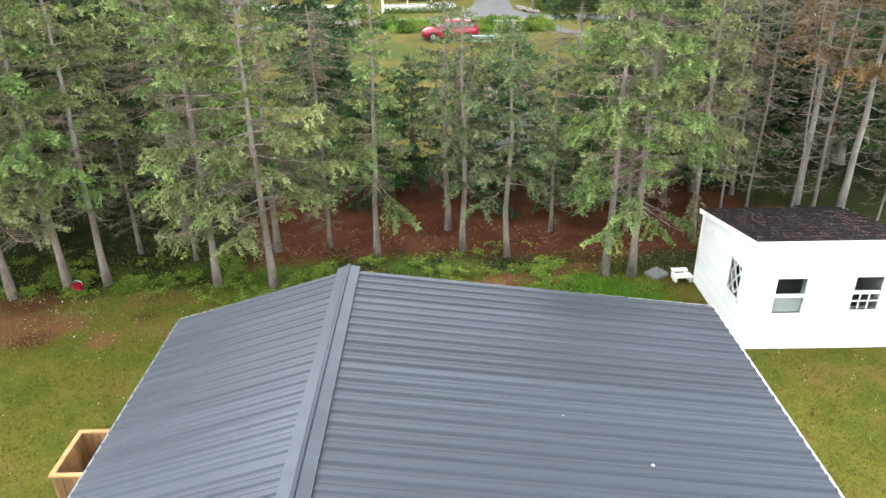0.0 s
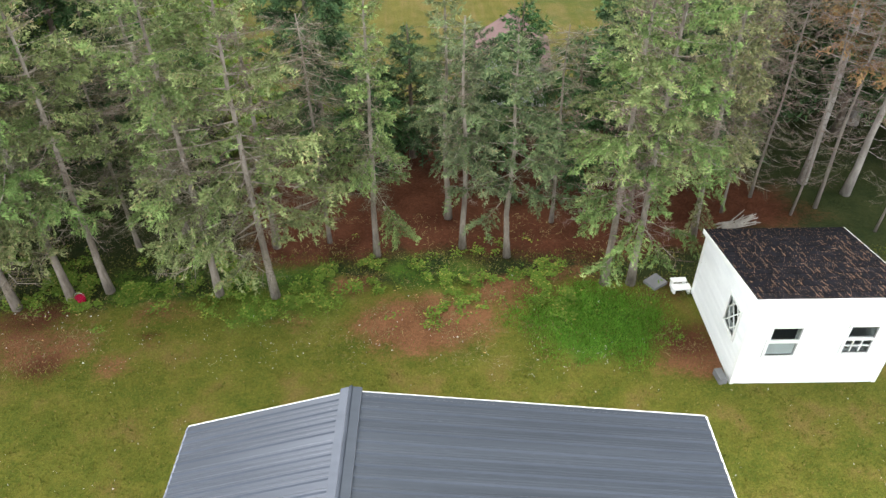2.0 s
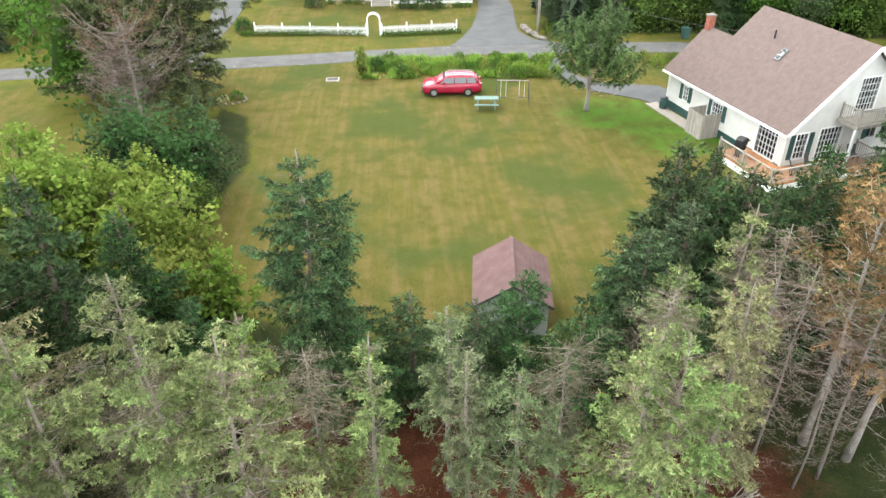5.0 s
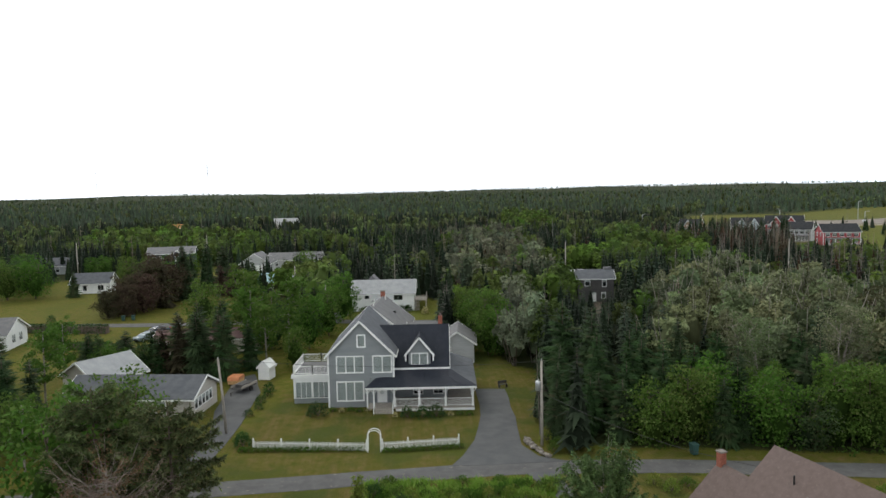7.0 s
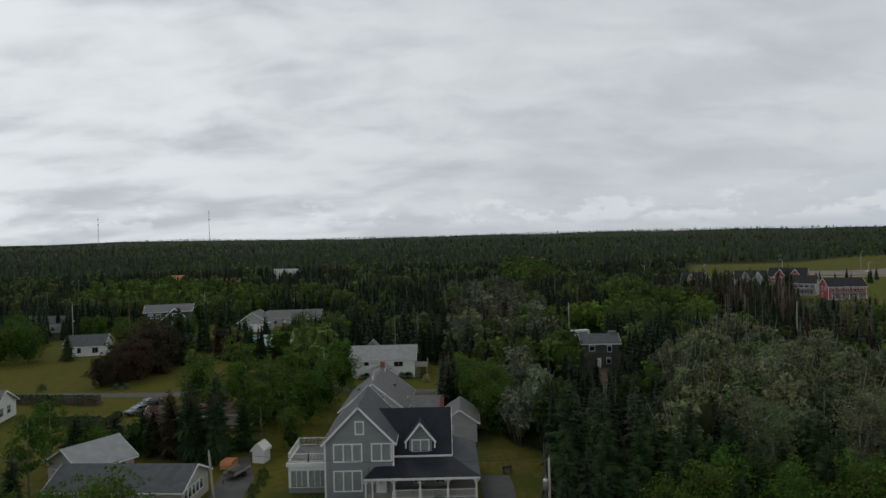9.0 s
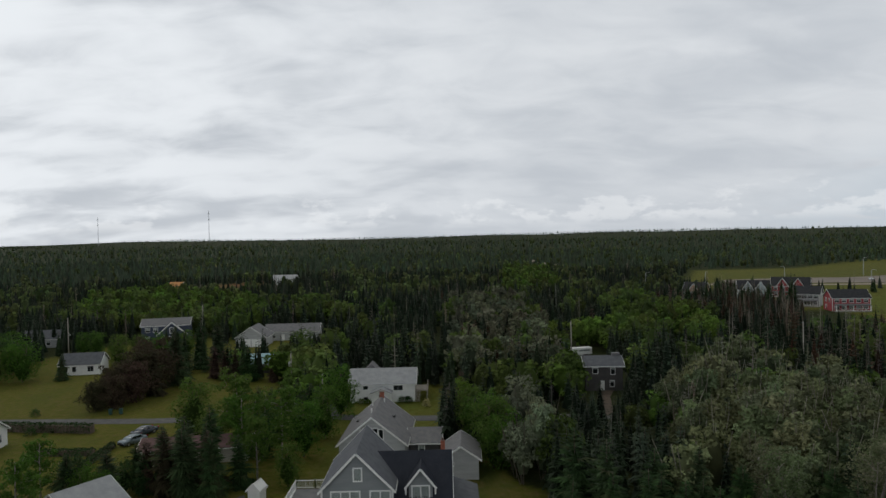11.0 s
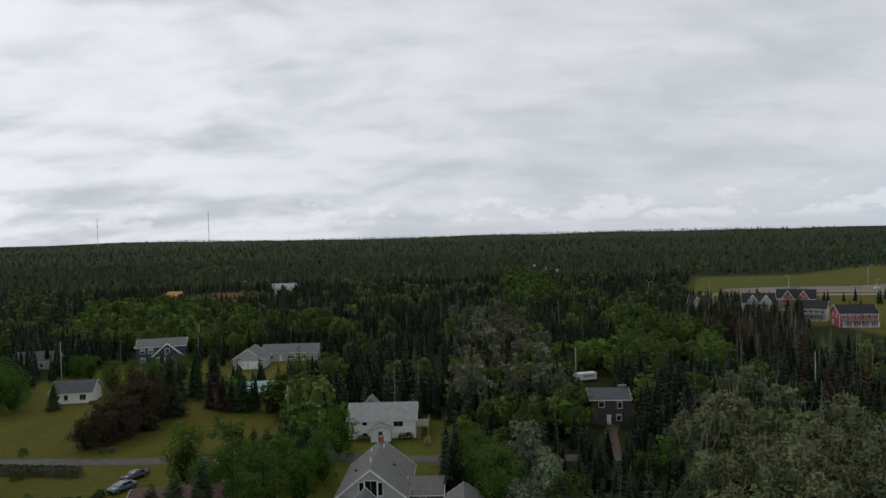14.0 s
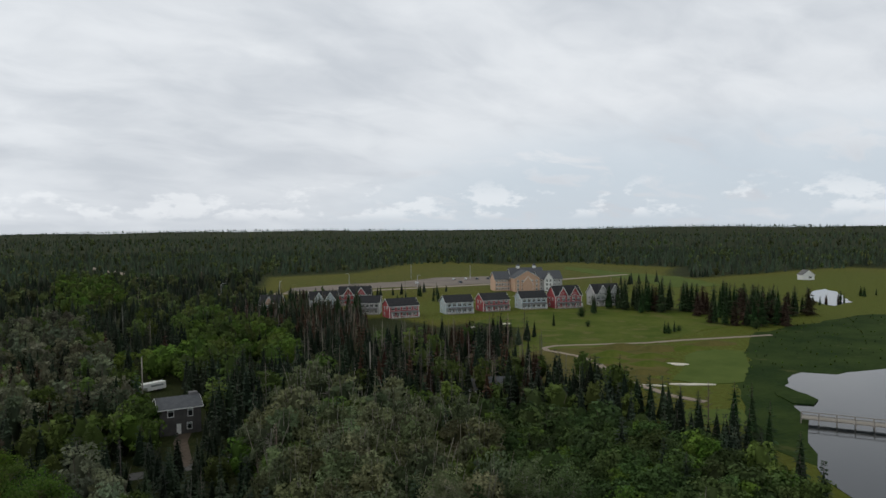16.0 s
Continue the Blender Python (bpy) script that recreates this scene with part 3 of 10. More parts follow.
def patch(name, poly, mat, label, z=0.03, category="ground", wobble=0.25, seed=1, kind="structure", step=3.0):
    """A level patch of ground inside an outline, with an uneven edge."""
    rnd = random.Random(seed)
    ring = []
    for (xa, ya), (xb, yb) in zip(poly, poly[1:] + poly[:1]):
        n = max(1, int(math.hypot(xb - xa, yb - ya) / step))
        for i in range(n):
            ring.append((xa + (xb - xa) * i / n + rnd.uniform(-wobble, wobble), ya + (yb - ya) * i / n + rnd.uniform(-wobble, wobble)))
    bm = bmesh.new()
    top = [bm.verts.new((x, y, z)) for x, y in ring]
    low = [bm.verts.new((x, y, -0.1)) for x, y in ring]
    f = bm.faces.new(top)
    if f.normal.z < 0:
        f.normal_flip()
    n = len(ring)
    for i in range(n):
        bm.faces.new((top[i], low[i], low[(i + 1) % n], top[(i + 1) % n]))
    bm.normal_update()
    if f.normal.z < 0:
        bmesh.ops.reverse_faces(bm, faces=[f])
    bmesh.ops.triangulate(bm, faces=[f])
    me = bpy.data.meshes.new(name)
    bm.to_mesh(me)
    bm.free()
    me.materials.append(mat)
    return tagged(new(name, me), label, category, "", kind)


def inside(x, y, poly):
    """Which of the points lie inside the outline (arrays)."""
    x, y = np.asarray(x, float), np.asarray(y, float)
    hit_ = np.zeros(x.shape, bool)
    for (xa, ya), (xb, yb) in zip(poly, poly[1:] + poly[:1]):
        cross = (ya > y) != (yb > y)
        with np.errstate(divide="ignore", invalid="ignore"):
            t = (xb - xa) * (y - ya) / (yb - ya if yb != ya else 1e-9) + xa
        hit_ ^= cross & (x < t)
    return hit_


def near_edge(x, y, poly):
    """Signed distance to the outline, positive inside (arrays)."""
    best = np.full(np.shape(x), 1e9)
    for (xa, ya), (xb, yb) in zip(poly, poly[1:] + poly[:1]):
        dx, dy = xb - xa, yb - ya
        t = np.clip(((x - xa) * dx + (y - ya) * dy) / max(dx * dx + dy * dy, 1e-9), 0, 1)
        best = np.minimum(best, np.hypot(x - xa - t * dx, y - ya - t * dy))
    return np.where(inside(x, y, poly), best, -best)


def soft(x, y, poly, width):
    return np.clip(0.5 + near_edge(x, y, poly) / (2 * width), 0, 1)


# ---- ground ----
YARD = [(-60, -60), (60, -60), (60, 10), (24, 17), (12, 20), (4, 21), (-6, 20.5), (-13, 20), (-30, 17), (-60, 10)]
FIELD = [(-12, 35), (-14.5, 42), (-13, 50), (-15, 58), (-22, 64), (-34, 62.5), (-34, 66), (-17, 69), (0, 72), (12, 72), (40, 69.5), (60, 67), (60, 52), (28, 52), (21, 44), (13, 41), (9, 36), (5.5, 31), (-2.5, 31.5)]
LEFT_LOT = [(-60, 44), (-24, 44), (-23, 52), (-30, 60), (-34, 67), (-70, 64)]
VERGE = [(-90, 58), (-40, 66.5), (-17, 69), (0, 72.5), (20, 72), (38, 70), (90, 62), (90, 67), (38, 75.6), (24, 77.5), (10, 79), (1, 80), (-19, 80), (-27, 78), (-40, 71.5), (-90, 64)]
HOUSE_LOT = [(-23, 78), (9.2, 77), (10.0, 82), (11.5, 92), (14.5, 97), (13.5, 106), (9, 108.5), (6.5, 124), (-3, 127), (-4, 112), (-19, 112), (-20, 100), (-22.5, 88)]
LEFT_HOUSE = [(-60, 74), (-40, 74), (-24, 79), (-21.5, 95), (-22, 108), (-30, 112), (-44, 122), (-62, 122), (-66, 95)]
BACK_LOTS = [(-21, 108), (0, 108), (1.5, 124), (-1, 138), (5, 143), (5, 160), (0, 168), (-22, 168), (-26, 158), (-24, 143), (-21, 128)]
NORTH_LAWN = [(-120, 141), (-57, 126), (-49, 128), (-45, 142), (-20, 143), (18, 140), (18, 147), (-22, 149), (-30, 150), (-34, 178), (-52, 183), (-70, 200), (-100, 205), (-140, 190)]
NORTH_HOUSES = [(-108, 225), (-98, 220), (-86, 236), (-70, 222), (-56, 218), (-36, 238), (-40, 258), (-62, 252), (-70, 238), (-84, 256), (-96, 258)]
BLUE_LOT = [(-53, 182), (-38, 182), (-38, 200), (-53, 200)]
DARK_LOT = [(24, 138), (30, 138), (35, 156), (40, 163), (42, 190), (44, 214), (31, 214), (27, 178), (26, 158)]
FAR_FIELD = [(132, 420), (140, 385), (232, 372), (300, 330), (420, 340), (520, 420), (500, 560), (380, 640), (290, 590), (190, 575)]
RESORT = [(96, 322), (100, 300), (140, 276), (165, 258), (172, 215), (128, 190), (122, 160), (120, 132), (110, 100), (88, 72), (90, 20), (420, -80), (640, 60), (640, 330), (420, 345), (330, 330), (240, 372), (150, 372), (110, 352)]
FAR_GREEN = [(-305, 815), (-255, 820), (-240, 950), (-285, 960)]
FAR_FARM = [(-790, 1280), (-690, 1320), (-660, 1430), (-780, 1400)]
RED_CLEARING = [(-178, 452), (-150, 448), (-108, 452), (-104, 490), (-125, 512), (-150, 520), (-180, 500)]
WEST_OPEN = [(-140, 112), (-66, 120), (-50, 124), (-46, 134), (-38, 140), (-26, 146), (-34, 180), (-52, 186), (-58, 206), (-100, 214), (-150, 196)]
NORTH_FRONT = [(-112, 214), (-92, 208), (-52, 204), (-36, 214), (-34, 244), (-60, 240), (-70, 236), (-84, 246), (-100, 246)]
COTTAGE_FRONT = [(84, 228), (172, 208), (174, 300), (120, 330), (90, 336)]
MID_OPEN = [(-68, 92), (-20, 95), (-16, 118), (-16, 150), (-24, 152), (-60, 130), (-70, 122)]
LEFT_GAP = [(-62, 50), (-18, 50), (-17, 69), (-20, 80), (-62, 77)]
DRIVE_GAP = [(-30, 74), (-17, 74), (-17, 116), (-30, 116)]
ROAD_TREES = [(8.5, 78), (24, 75), (40, 73), (66, 68), (66, 84), (40, 93), (24, 98), (9.5, 100)]
CLEARINGS = [ROAD_TREES, DRIVE_GAP, LEFT_GAP, MID_OPEN, WEST_OPEN, NORTH_FRONT, COTTAGE_FRONT, YARD, FIELD, LEFT_LOT, VERGE, HOUSE_LOT, LEFT_HOUSE, BACK_LOTS, NORTH_LAWN, NORTH_HOUSES, BLUE_LOT, DARK_LOT, FAR_FIELD, RESORT, RED_CLEARING, FAR_GREEN, FAR_FARM]


def spaced(lo, hi, step, far):
    inner = list(np.arange(lo, hi + 1e-6, step))
    out, s, p = [], step, hi
    while p < far:
        s *= 1.22
        p = min(p + s, far)
        out.append(p)
    back, s, p = [], step, lo
    while p > -far:
        s *= 1.22
        p = max(p - s, -far)
        back.append(p)
    return np.array(back[::-1] + inner + out)


def land(x, y):
    """Height of the low wooded hills far off; level near by."""
    x, y = np.asarray(x, float), np.asarray(y, float)
    d = np.hypot(x, y - 20)
    u = np.clip((d - 1500) / 1500, 0, 1)
    wave = np.sin(x / 410 + 1.3 * np.sin(y / 730)) + np.sin(y / 530 + x / 1150 + 0.6) + 0.6 * np.sin(x / 190 + y / 260)
    return u * u * (3 - 2 * u) * (5.0 + 6.0 * np.clip(wave, -0.8, 2.4))


def build_ground():
    xs, ys = spaced(-32, 32, 0.45, 4850), spaced(4, 76, 0.45, 4850)
    X, Y = np.meshgrid(xs, ys)
    near = (np.hypot(X, Y - 30) < 60)
    rs = np.random.RandomState(5)
    Z = np.where(near, rs.uniform(-0.025, 0.025, X.shape), land(X, Y))
    x, y = X.ravel(), Y.ravel()
    dist = np.hypot(x, y - 20)
    w = 1.2 + dist * 0.012
    open_ = np.max([soft(x, y, c, w) for c in CLEARINGS if c is not DARK_LOT and c is not COTTAGE_FRONT and c is not ROAD_TREES], 0)
    zone = np.zeros((x.size, 4)); zone[:, 3] = 1
    far = np.zeros((x.size, 4)); far[:, 3] = 1
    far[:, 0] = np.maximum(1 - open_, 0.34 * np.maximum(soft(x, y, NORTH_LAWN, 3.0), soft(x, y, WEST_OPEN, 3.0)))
    # red-brown needle litter under the trees behind the yard
    grove = soft(x, y, [(-7, 21.6), (-2, 22.3), (4, 21.8), (8, 22.5), (12, 24), (9, 30), (-3, 30), (-8, 27)], 1.2)
    bits = [((-12.6, 19.6), 1.7), ((-11.5, 17.6), 1.1), ((6.1, 18.4), 1.7), ((6.2, 20.4), 1.1), ((-9.0, 18.8), 0.7)]
    zone[:, 0] = np.maximum(grove * 0.95, np.max([0.62 * np.clip(1.3 - np.hypot(x - a, (y - b) * 1.4) / r, 0, 1) for (a, b), r in bits], 0))
    zone[:, 1] = np.maximum(soft(x, y, FIELD, 0.8) * 0.95, np.max([soft(x, y, c, 2.0) * k for c, k in ((LEFT_LOT, 0.62), (HOUSE_LOT, 0.70), (VERGE, 0.60), (NORTH_LAWN, 0.42), (WEST_OPEN, 0.40), (BACK_LOTS, 0.45), (LEFT_HOUSE, 0.5), (FAR_FIELD, 0.50), (RESORT, 0.36))], 0))
    lush = [((3.7, 19.1), 1.9, 0.8), ((-1.0, 21.6), 2.2, 0.5), ((-5.5, 20.7), 2.8, 0.55), ((-9.5, 20.8), 1.8, 0.5), ((12.5, 57.5), 5.5, 0.58), ((15.5, 53.0), 4.5, 0.55), ((-0.2, 18.2), 1.2, 0.4)]
    zone[:, 2] = np.maximum(np.maximum(soft(x, y, RESORT, 6.0) * 0.40, soft(x, y, FAR_FIELD, 6.0) * 0.34), 0.36 * soft(x, y, BACK_LOTS, 3.0))
    zone[:, 2] = np.maximum(zone[:, 2], np.max([k * np.clip(1.5 - np.hypot(x - a, (y - b) * 1.25) / r, 0, 1) for (a, b), r, k in lush], 0))
    soil = [((-9.0, 19.7), 1.5, 0.56), ((-5.0, 19.3), 1.2, 0.52), ((3.2, 21.3), 1.5, 0.56), ((-3.4, 20.9), 1.5, 0.56), ((-1.3, 19.1), 2.7, 0.80), ((1.2, 20.6), 1.8, 0.68), ((0.0, 66.2), 3.0, 0.5), ((6.2, 17.6), 1.6, 0.75), ((-12.0, 18.4), 2.2, 0.68), ((-9.8, 17.6), 1.1, 0.55)]
    far[:, 1] = np.max([k * np.clip(1.35 - np.hypot(x - a, (y - b) * 1.6) / r, 0, 1) for (a, b), r, k in soil], 0)
    far[:, 2] = soft(x, y, RED_CLEARING, 10)
    ny, nx = X.shape
    i = np.arange((ny - 1) * (nx - 1))
    a = (i // (nx - 1)) * nx + i % (nx - 1)
    tris = np.concatenate([np.stack([a, a + 1, a + nx + 1], 1), np.stack([a, a + nx + 1, a + nx], 1)])
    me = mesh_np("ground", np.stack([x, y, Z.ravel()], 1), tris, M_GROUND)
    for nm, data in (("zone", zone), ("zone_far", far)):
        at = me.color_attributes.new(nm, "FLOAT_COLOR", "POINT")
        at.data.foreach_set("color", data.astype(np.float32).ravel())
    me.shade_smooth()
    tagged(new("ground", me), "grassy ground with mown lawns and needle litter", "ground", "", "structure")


build_ground()

DRIVE_R = [(9.2, 72.8), (10.4, 66.6), (11.8, 64.2), (16.9, 63.4), (17.6, 61.6), (16.3, 58.6), (14.6, 60.4), (11.6, 62.2), (9.6, 64.8), (6.6, 72.6)]
ROAD = [(-160, 50), (-90, 61.2), (-38.9, 68.3), (-17.3, 70.8), (-5, 72.5), (6, 73.9), (20, 73.5), (37, 71.6), (90, 64.5), (160, 50)]
strip("road", ROAD, 3.0, M_ASPHALT, "narrow weathered asphalt road through the village")
patch("driveway", [(0.2, 74.4), (1.2, 77.0), (2.5, 81), (3.6, 88.8), (3.4, 99.0), (7.1, 98.6), (7.2, 88), (7.1, 79.4), (8.3, 76.4), (11.0, 75.0)], M_DRIVE, "wide grey asphalt driveway beside the gabled house", 0.055, "driveway", 0.1)
patch("driveway_left", [(-22.6, 71.5), (-22.4, 84), (-23.6, 99.5), (-26.6, 108.5), (-28.6, 106), (-26.9, 92), (-25.0, 84), (-25.0, 71.3)], M_DRIVE, "grey asphalt driveway with a parked trailer", 0.05, "driveway", 0.1)
patch("driveway_right", DRIVE_R, M_DRIVE, "grey asphalt driveway in front of the cream house", 0.05, "driveway", 0.1)
strip("road_back", [(-160, 151), (-82, 148.6), (-55, 147), (-24, 147.5), (-10, 145), (30, 143), (60, 140)], 3.4, M_ASPHALT, "back road between the lawns", 0.05)
patch("driveway_back", [(-25.5, 147), (-24.5, 156), (-20.2, 158), (-19.6, 155), (-21, 147)], M_DRIVE, "asphalt driveway by the white house", 0.06, "driveway", 0.1)
strip("road_far", [(60, 470), (103, 452), (140, 432), (163, 418), (219, 407), (300, 395), (420, 400)], 7, M_GRAVEL, "pale road along the far field", 0.10)
strip("road_curve", [(90, 590), (104, 607), (110, 660), (104, 745), (90, 900)], 9, M_GRAVEL, "pale road curving through the woods", 0.10)
strip("track", [(28.5, 143), (31.0, 158), (34, 166)], 2.4, M_TRACK, "brown dirt track up to the dark house", 0.05)


# ---- trees ----
def sprays(pos, way, length, width, rs, flat=0.5, droop=0.0, single=False):
    """Small four-cornered blades of two triangles: at pos, along way, each turned by chance."""
    n = len(pos)
    way = way + rs.normal(0, 0.22, (n, 3))
    way[:, 2] -= droop
    way /= np.linalg.norm(way, axis=1, keepdims=True) + 1e-9
    up = np.array([0, 0, 1.0]) * flat + rs.normal(0, 1, (n, 3)) * (1 - flat)
    side = np.cross(way, up)
    side /= np.linalg.norm(side, axis=1, keepdims=True) + 1e-9
    nrm = np.cross(side, way)
    L, W = (length * rs.uniform(0.6, 1.35, n))[:, None], (width * rs.uniform(0.6, 1.35, n))[:, None]
    bend = nrm * L * rs.uniform(-0.18, 0.12, n)[:, None]
    v = np.stack([pos, pos + way * L * 0.5 + side * W * 0.5, pos + way * L + bend, pos + way * L * 0.45 - side * W * 0.5], 1)
    if single:
        v = np.stack([pos, pos + way * L + side * W * 0.5 + bend, pos + way * L * 0.8 - side * W * 0.5], 1)
        return v.reshape(-1, 3), np.arange(n * 3).reshape(-1, 3)
    i = np.arange(n)[:, None] * 4
    t = np.concatenate([i + [0, 1, 2], i + [0, 2, 3]])
    return v.reshape(-1, 3), t


def unit(v):
    return v / (np.linalg.norm(v, axis=-1, keepdims=True) + 1e-9)


def needles(pos, way, length, width, rs):
    """Small pointed tufts of needles, one triangle each, standing along way."""
    n = len(pos)
    way = unit(way)
    side = unit(np.cross(way, rs.normal(0, 1, (n, 3)) + [0, 0, 0.8]))
    L, W = (length * rs.uniform(0.6, 1.4, n))[:, None], (width * rs.uniform(0.6, 1.4, n))[:, None]
    v = np.stack([pos - side * W * 0.5, pos + side * W * 0.5, pos + way * L], 1)
    return v.reshape(-1, 3), np.arange(n * 3).reshape(-1, 3)


def facing(pos, nrm, size, rs, jitter=0.45, single=False):
    """Leaves lying across their outward direction, as the skin of a crown."""
    n = len(pos)
    nrm = unit(unit(nrm) + rs.normal(0, jitter, (n, 3)))
    a = unit(np.cross(nrm, rs.normal(0, 1, (n, 3))))
    b = np.cross(nrm, a)
    L = (np.asarray(size) * rs.uniform(0.65, 1.35, n))[:, None]
    if single:
        v = np.stack([pos - a * L * 0.5 - b * L * 0.3, pos + a * L * 0.5 - b * L * 0.3, pos + b * L * 0.6], 1)
        return v.reshape(-1, 3), np.arange(n * 3).reshape(-1, 3)
    fold = nrm * L * 0.12
    v = np.stack([pos - a * L * 0.55, pos - b * L * 0.36 - fold, pos + a * L * 0.55, pos + b * L * 0.36 - fold], 1)
    i = np.arange(n)[:, None] * 4
    return v.reshape(-1, 3), np.concatenate([i + [0, 1, 2], i + [0, 2, 3]])


def pads(P, A, L, rise, rs, k=7, spread=0.75, droop=0.22):
    """Spruce boughs: flat fans of k pointed sprays, drooping at their tips; shade pales the young tips and darkens the
    bases as crown shade.
    """
    n = len(P)
    A, L, rise = A[:, None], L[:, None], rise[:, None]
    xm, xt = np.linspace(-1, 1, k + 1)[None, :], np.linspace(-1, 1, k)[None, :] * 0.92
    am = A + spread * 0.85 * xm + rs.normal(0, 0.05, (n, k + 1))
    at = A + spread * xt + rs.normal(0, 0.10, (n, k))
    rm = L * (0.60 - 0.26 * np.abs(xm)) * rs.uniform(0.85, 1.1, (n, k + 1))
    rt = L * (1.0 - 0.42 * np.abs(xt) ** 1.6) * rs.uniform(0.78, 1.12, (n, k))
    zm = rm * rise - droop * 0.25 * L * np.abs(xm) + rs.normal(0, 0.02, (n, k + 1)) * L
    zt = rt * rise - droop * L * (0.35 + 0.65 * rs.rand(n, k))
    o = P[:, None, :]
    base = o + np.stack([np.cos(A), np.sin(A), rise], -1) * (L * 0.12)[..., None]
    mid = o + np.stack([rm * np.cos(am), rm * np.sin(am), zm], -1)
    tip = o + np.stack([rt * np.cos(at), rt * np.sin(at), zt], -1)
    v = np.concatenate([base, mid, tip], 1)
    m = 2 * k + 2
    j = np.arange(k)
    one = np.concatenate([np.stack([0 * j, 1 + j, 2 + j], 1), np.stack([1 + j, k + 2 + j, 2 + j], 1)])
    t = (np.arange(n)[:, None, None] * m + one[None]).reshape(-1, 3)
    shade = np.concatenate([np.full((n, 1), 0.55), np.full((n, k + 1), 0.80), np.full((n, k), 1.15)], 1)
    return v.reshape(-1, 3), t, shade.reshape(-1, 1)


def heart(z0, z1, R, rs, k=7, rings=4, power=0.85, bulge=False):
    """An uneven spindle, a crown's dense middle; callers tint inner shade onto it."""
    u = np.linspace(0, 1, rings + 1)
    r = R * (np.sin(np.pi * (0.12 + 0.80 * u)) if bulge else (1 - u) ** power + 0.02)
    a = np.arange(k) * 6.2832 / k
    rr = r[:, None] * rs.uniform(0.7, 1.25, (rings + 1, k))
    v = np.stack([rr * np.cos(a), rr * np.sin(a), z0 + (z1 - z0) * (u[:, None] + rs.normal(0, 0.02, (rings + 1, k)))], -1).reshape(-1, 3)
    t = []
    for i in range(rings):
        for j in range(k):
            p, q = i * k + j, i * k + (j + 1) % k
            t += [(p, q, q + k), (p, q + k, p + k)]
    return v, np.array(t)


def joined(chunks):
    vs, ts, o = [], [], 0
    for v, t in chunks:
        vs.append(v)
        ts.append(t + o)
        o += len(v)
    return np.concatenate(vs), np.concatenate(ts)


def blades(p, q, r, rs):
    """Thin twigs from p to q as three-sided slivers."""
    d = q - p
    s = np.cross(d, rs.normal(0, 1, d.shape))
    s /= np.linalg.norm(s, axis=1, keepdims=True) + 1e-9
    s2 = np.cross(d, s)
    s2 /= np.linalg.norm(s2, axis=1, keepdims=True) + 1e-9
    r = np.broadcast_to(np.asarray(r, float).reshape(-1, 1), (len(p), 1))
    v = np.stack([p + s * r, p - s * r * 0.5 + s2 * r * 0.87, p - s * r * 0.5 - s2 * r * 0.87, q], 1).reshape(-1, 3)
    i = np.arange(len(p))[:, None] * 4
    return v, np.concatenate([i + [0, 1, 3], i + [1, 2, 3], i + [2, 0, 3]])


def slivers(p, q, r, rs):
    """Flat dead twigs, one triangle each."""
    s = np.cross(q - p, rs.normal(0, 1, p.shape))
    s /= np.linalg.norm(s, axis=1, keepdims=True) + 1e-9
    v = np.stack([p + s * r, p - s * r, q], 1).reshape(-1, 3)
    return v, np.arange(len(p) * 3).reshape(-1, 3)


def trunk_line(H, lean, rs, segs=9, wob=0.06):
    z = np.linspace(0, 1, segs + 1)
    x = lean[0] * H * z ** 1.3 + np.cumsum(rs.normal(0, wob, segs + 1)) * 0.5
    y = lean[1] * H * z ** 1.3 + np.cumsum(rs.normal(0, wob, segs + 1)) * 0.5
    x -= x[0]
    y -= y[0]
    return np.stack([x, y, z * H], 1)


def along(line, h):
    return np.stack([np.interp(h, line[:, 2], line[:, k]) for k in range(3)], -1)


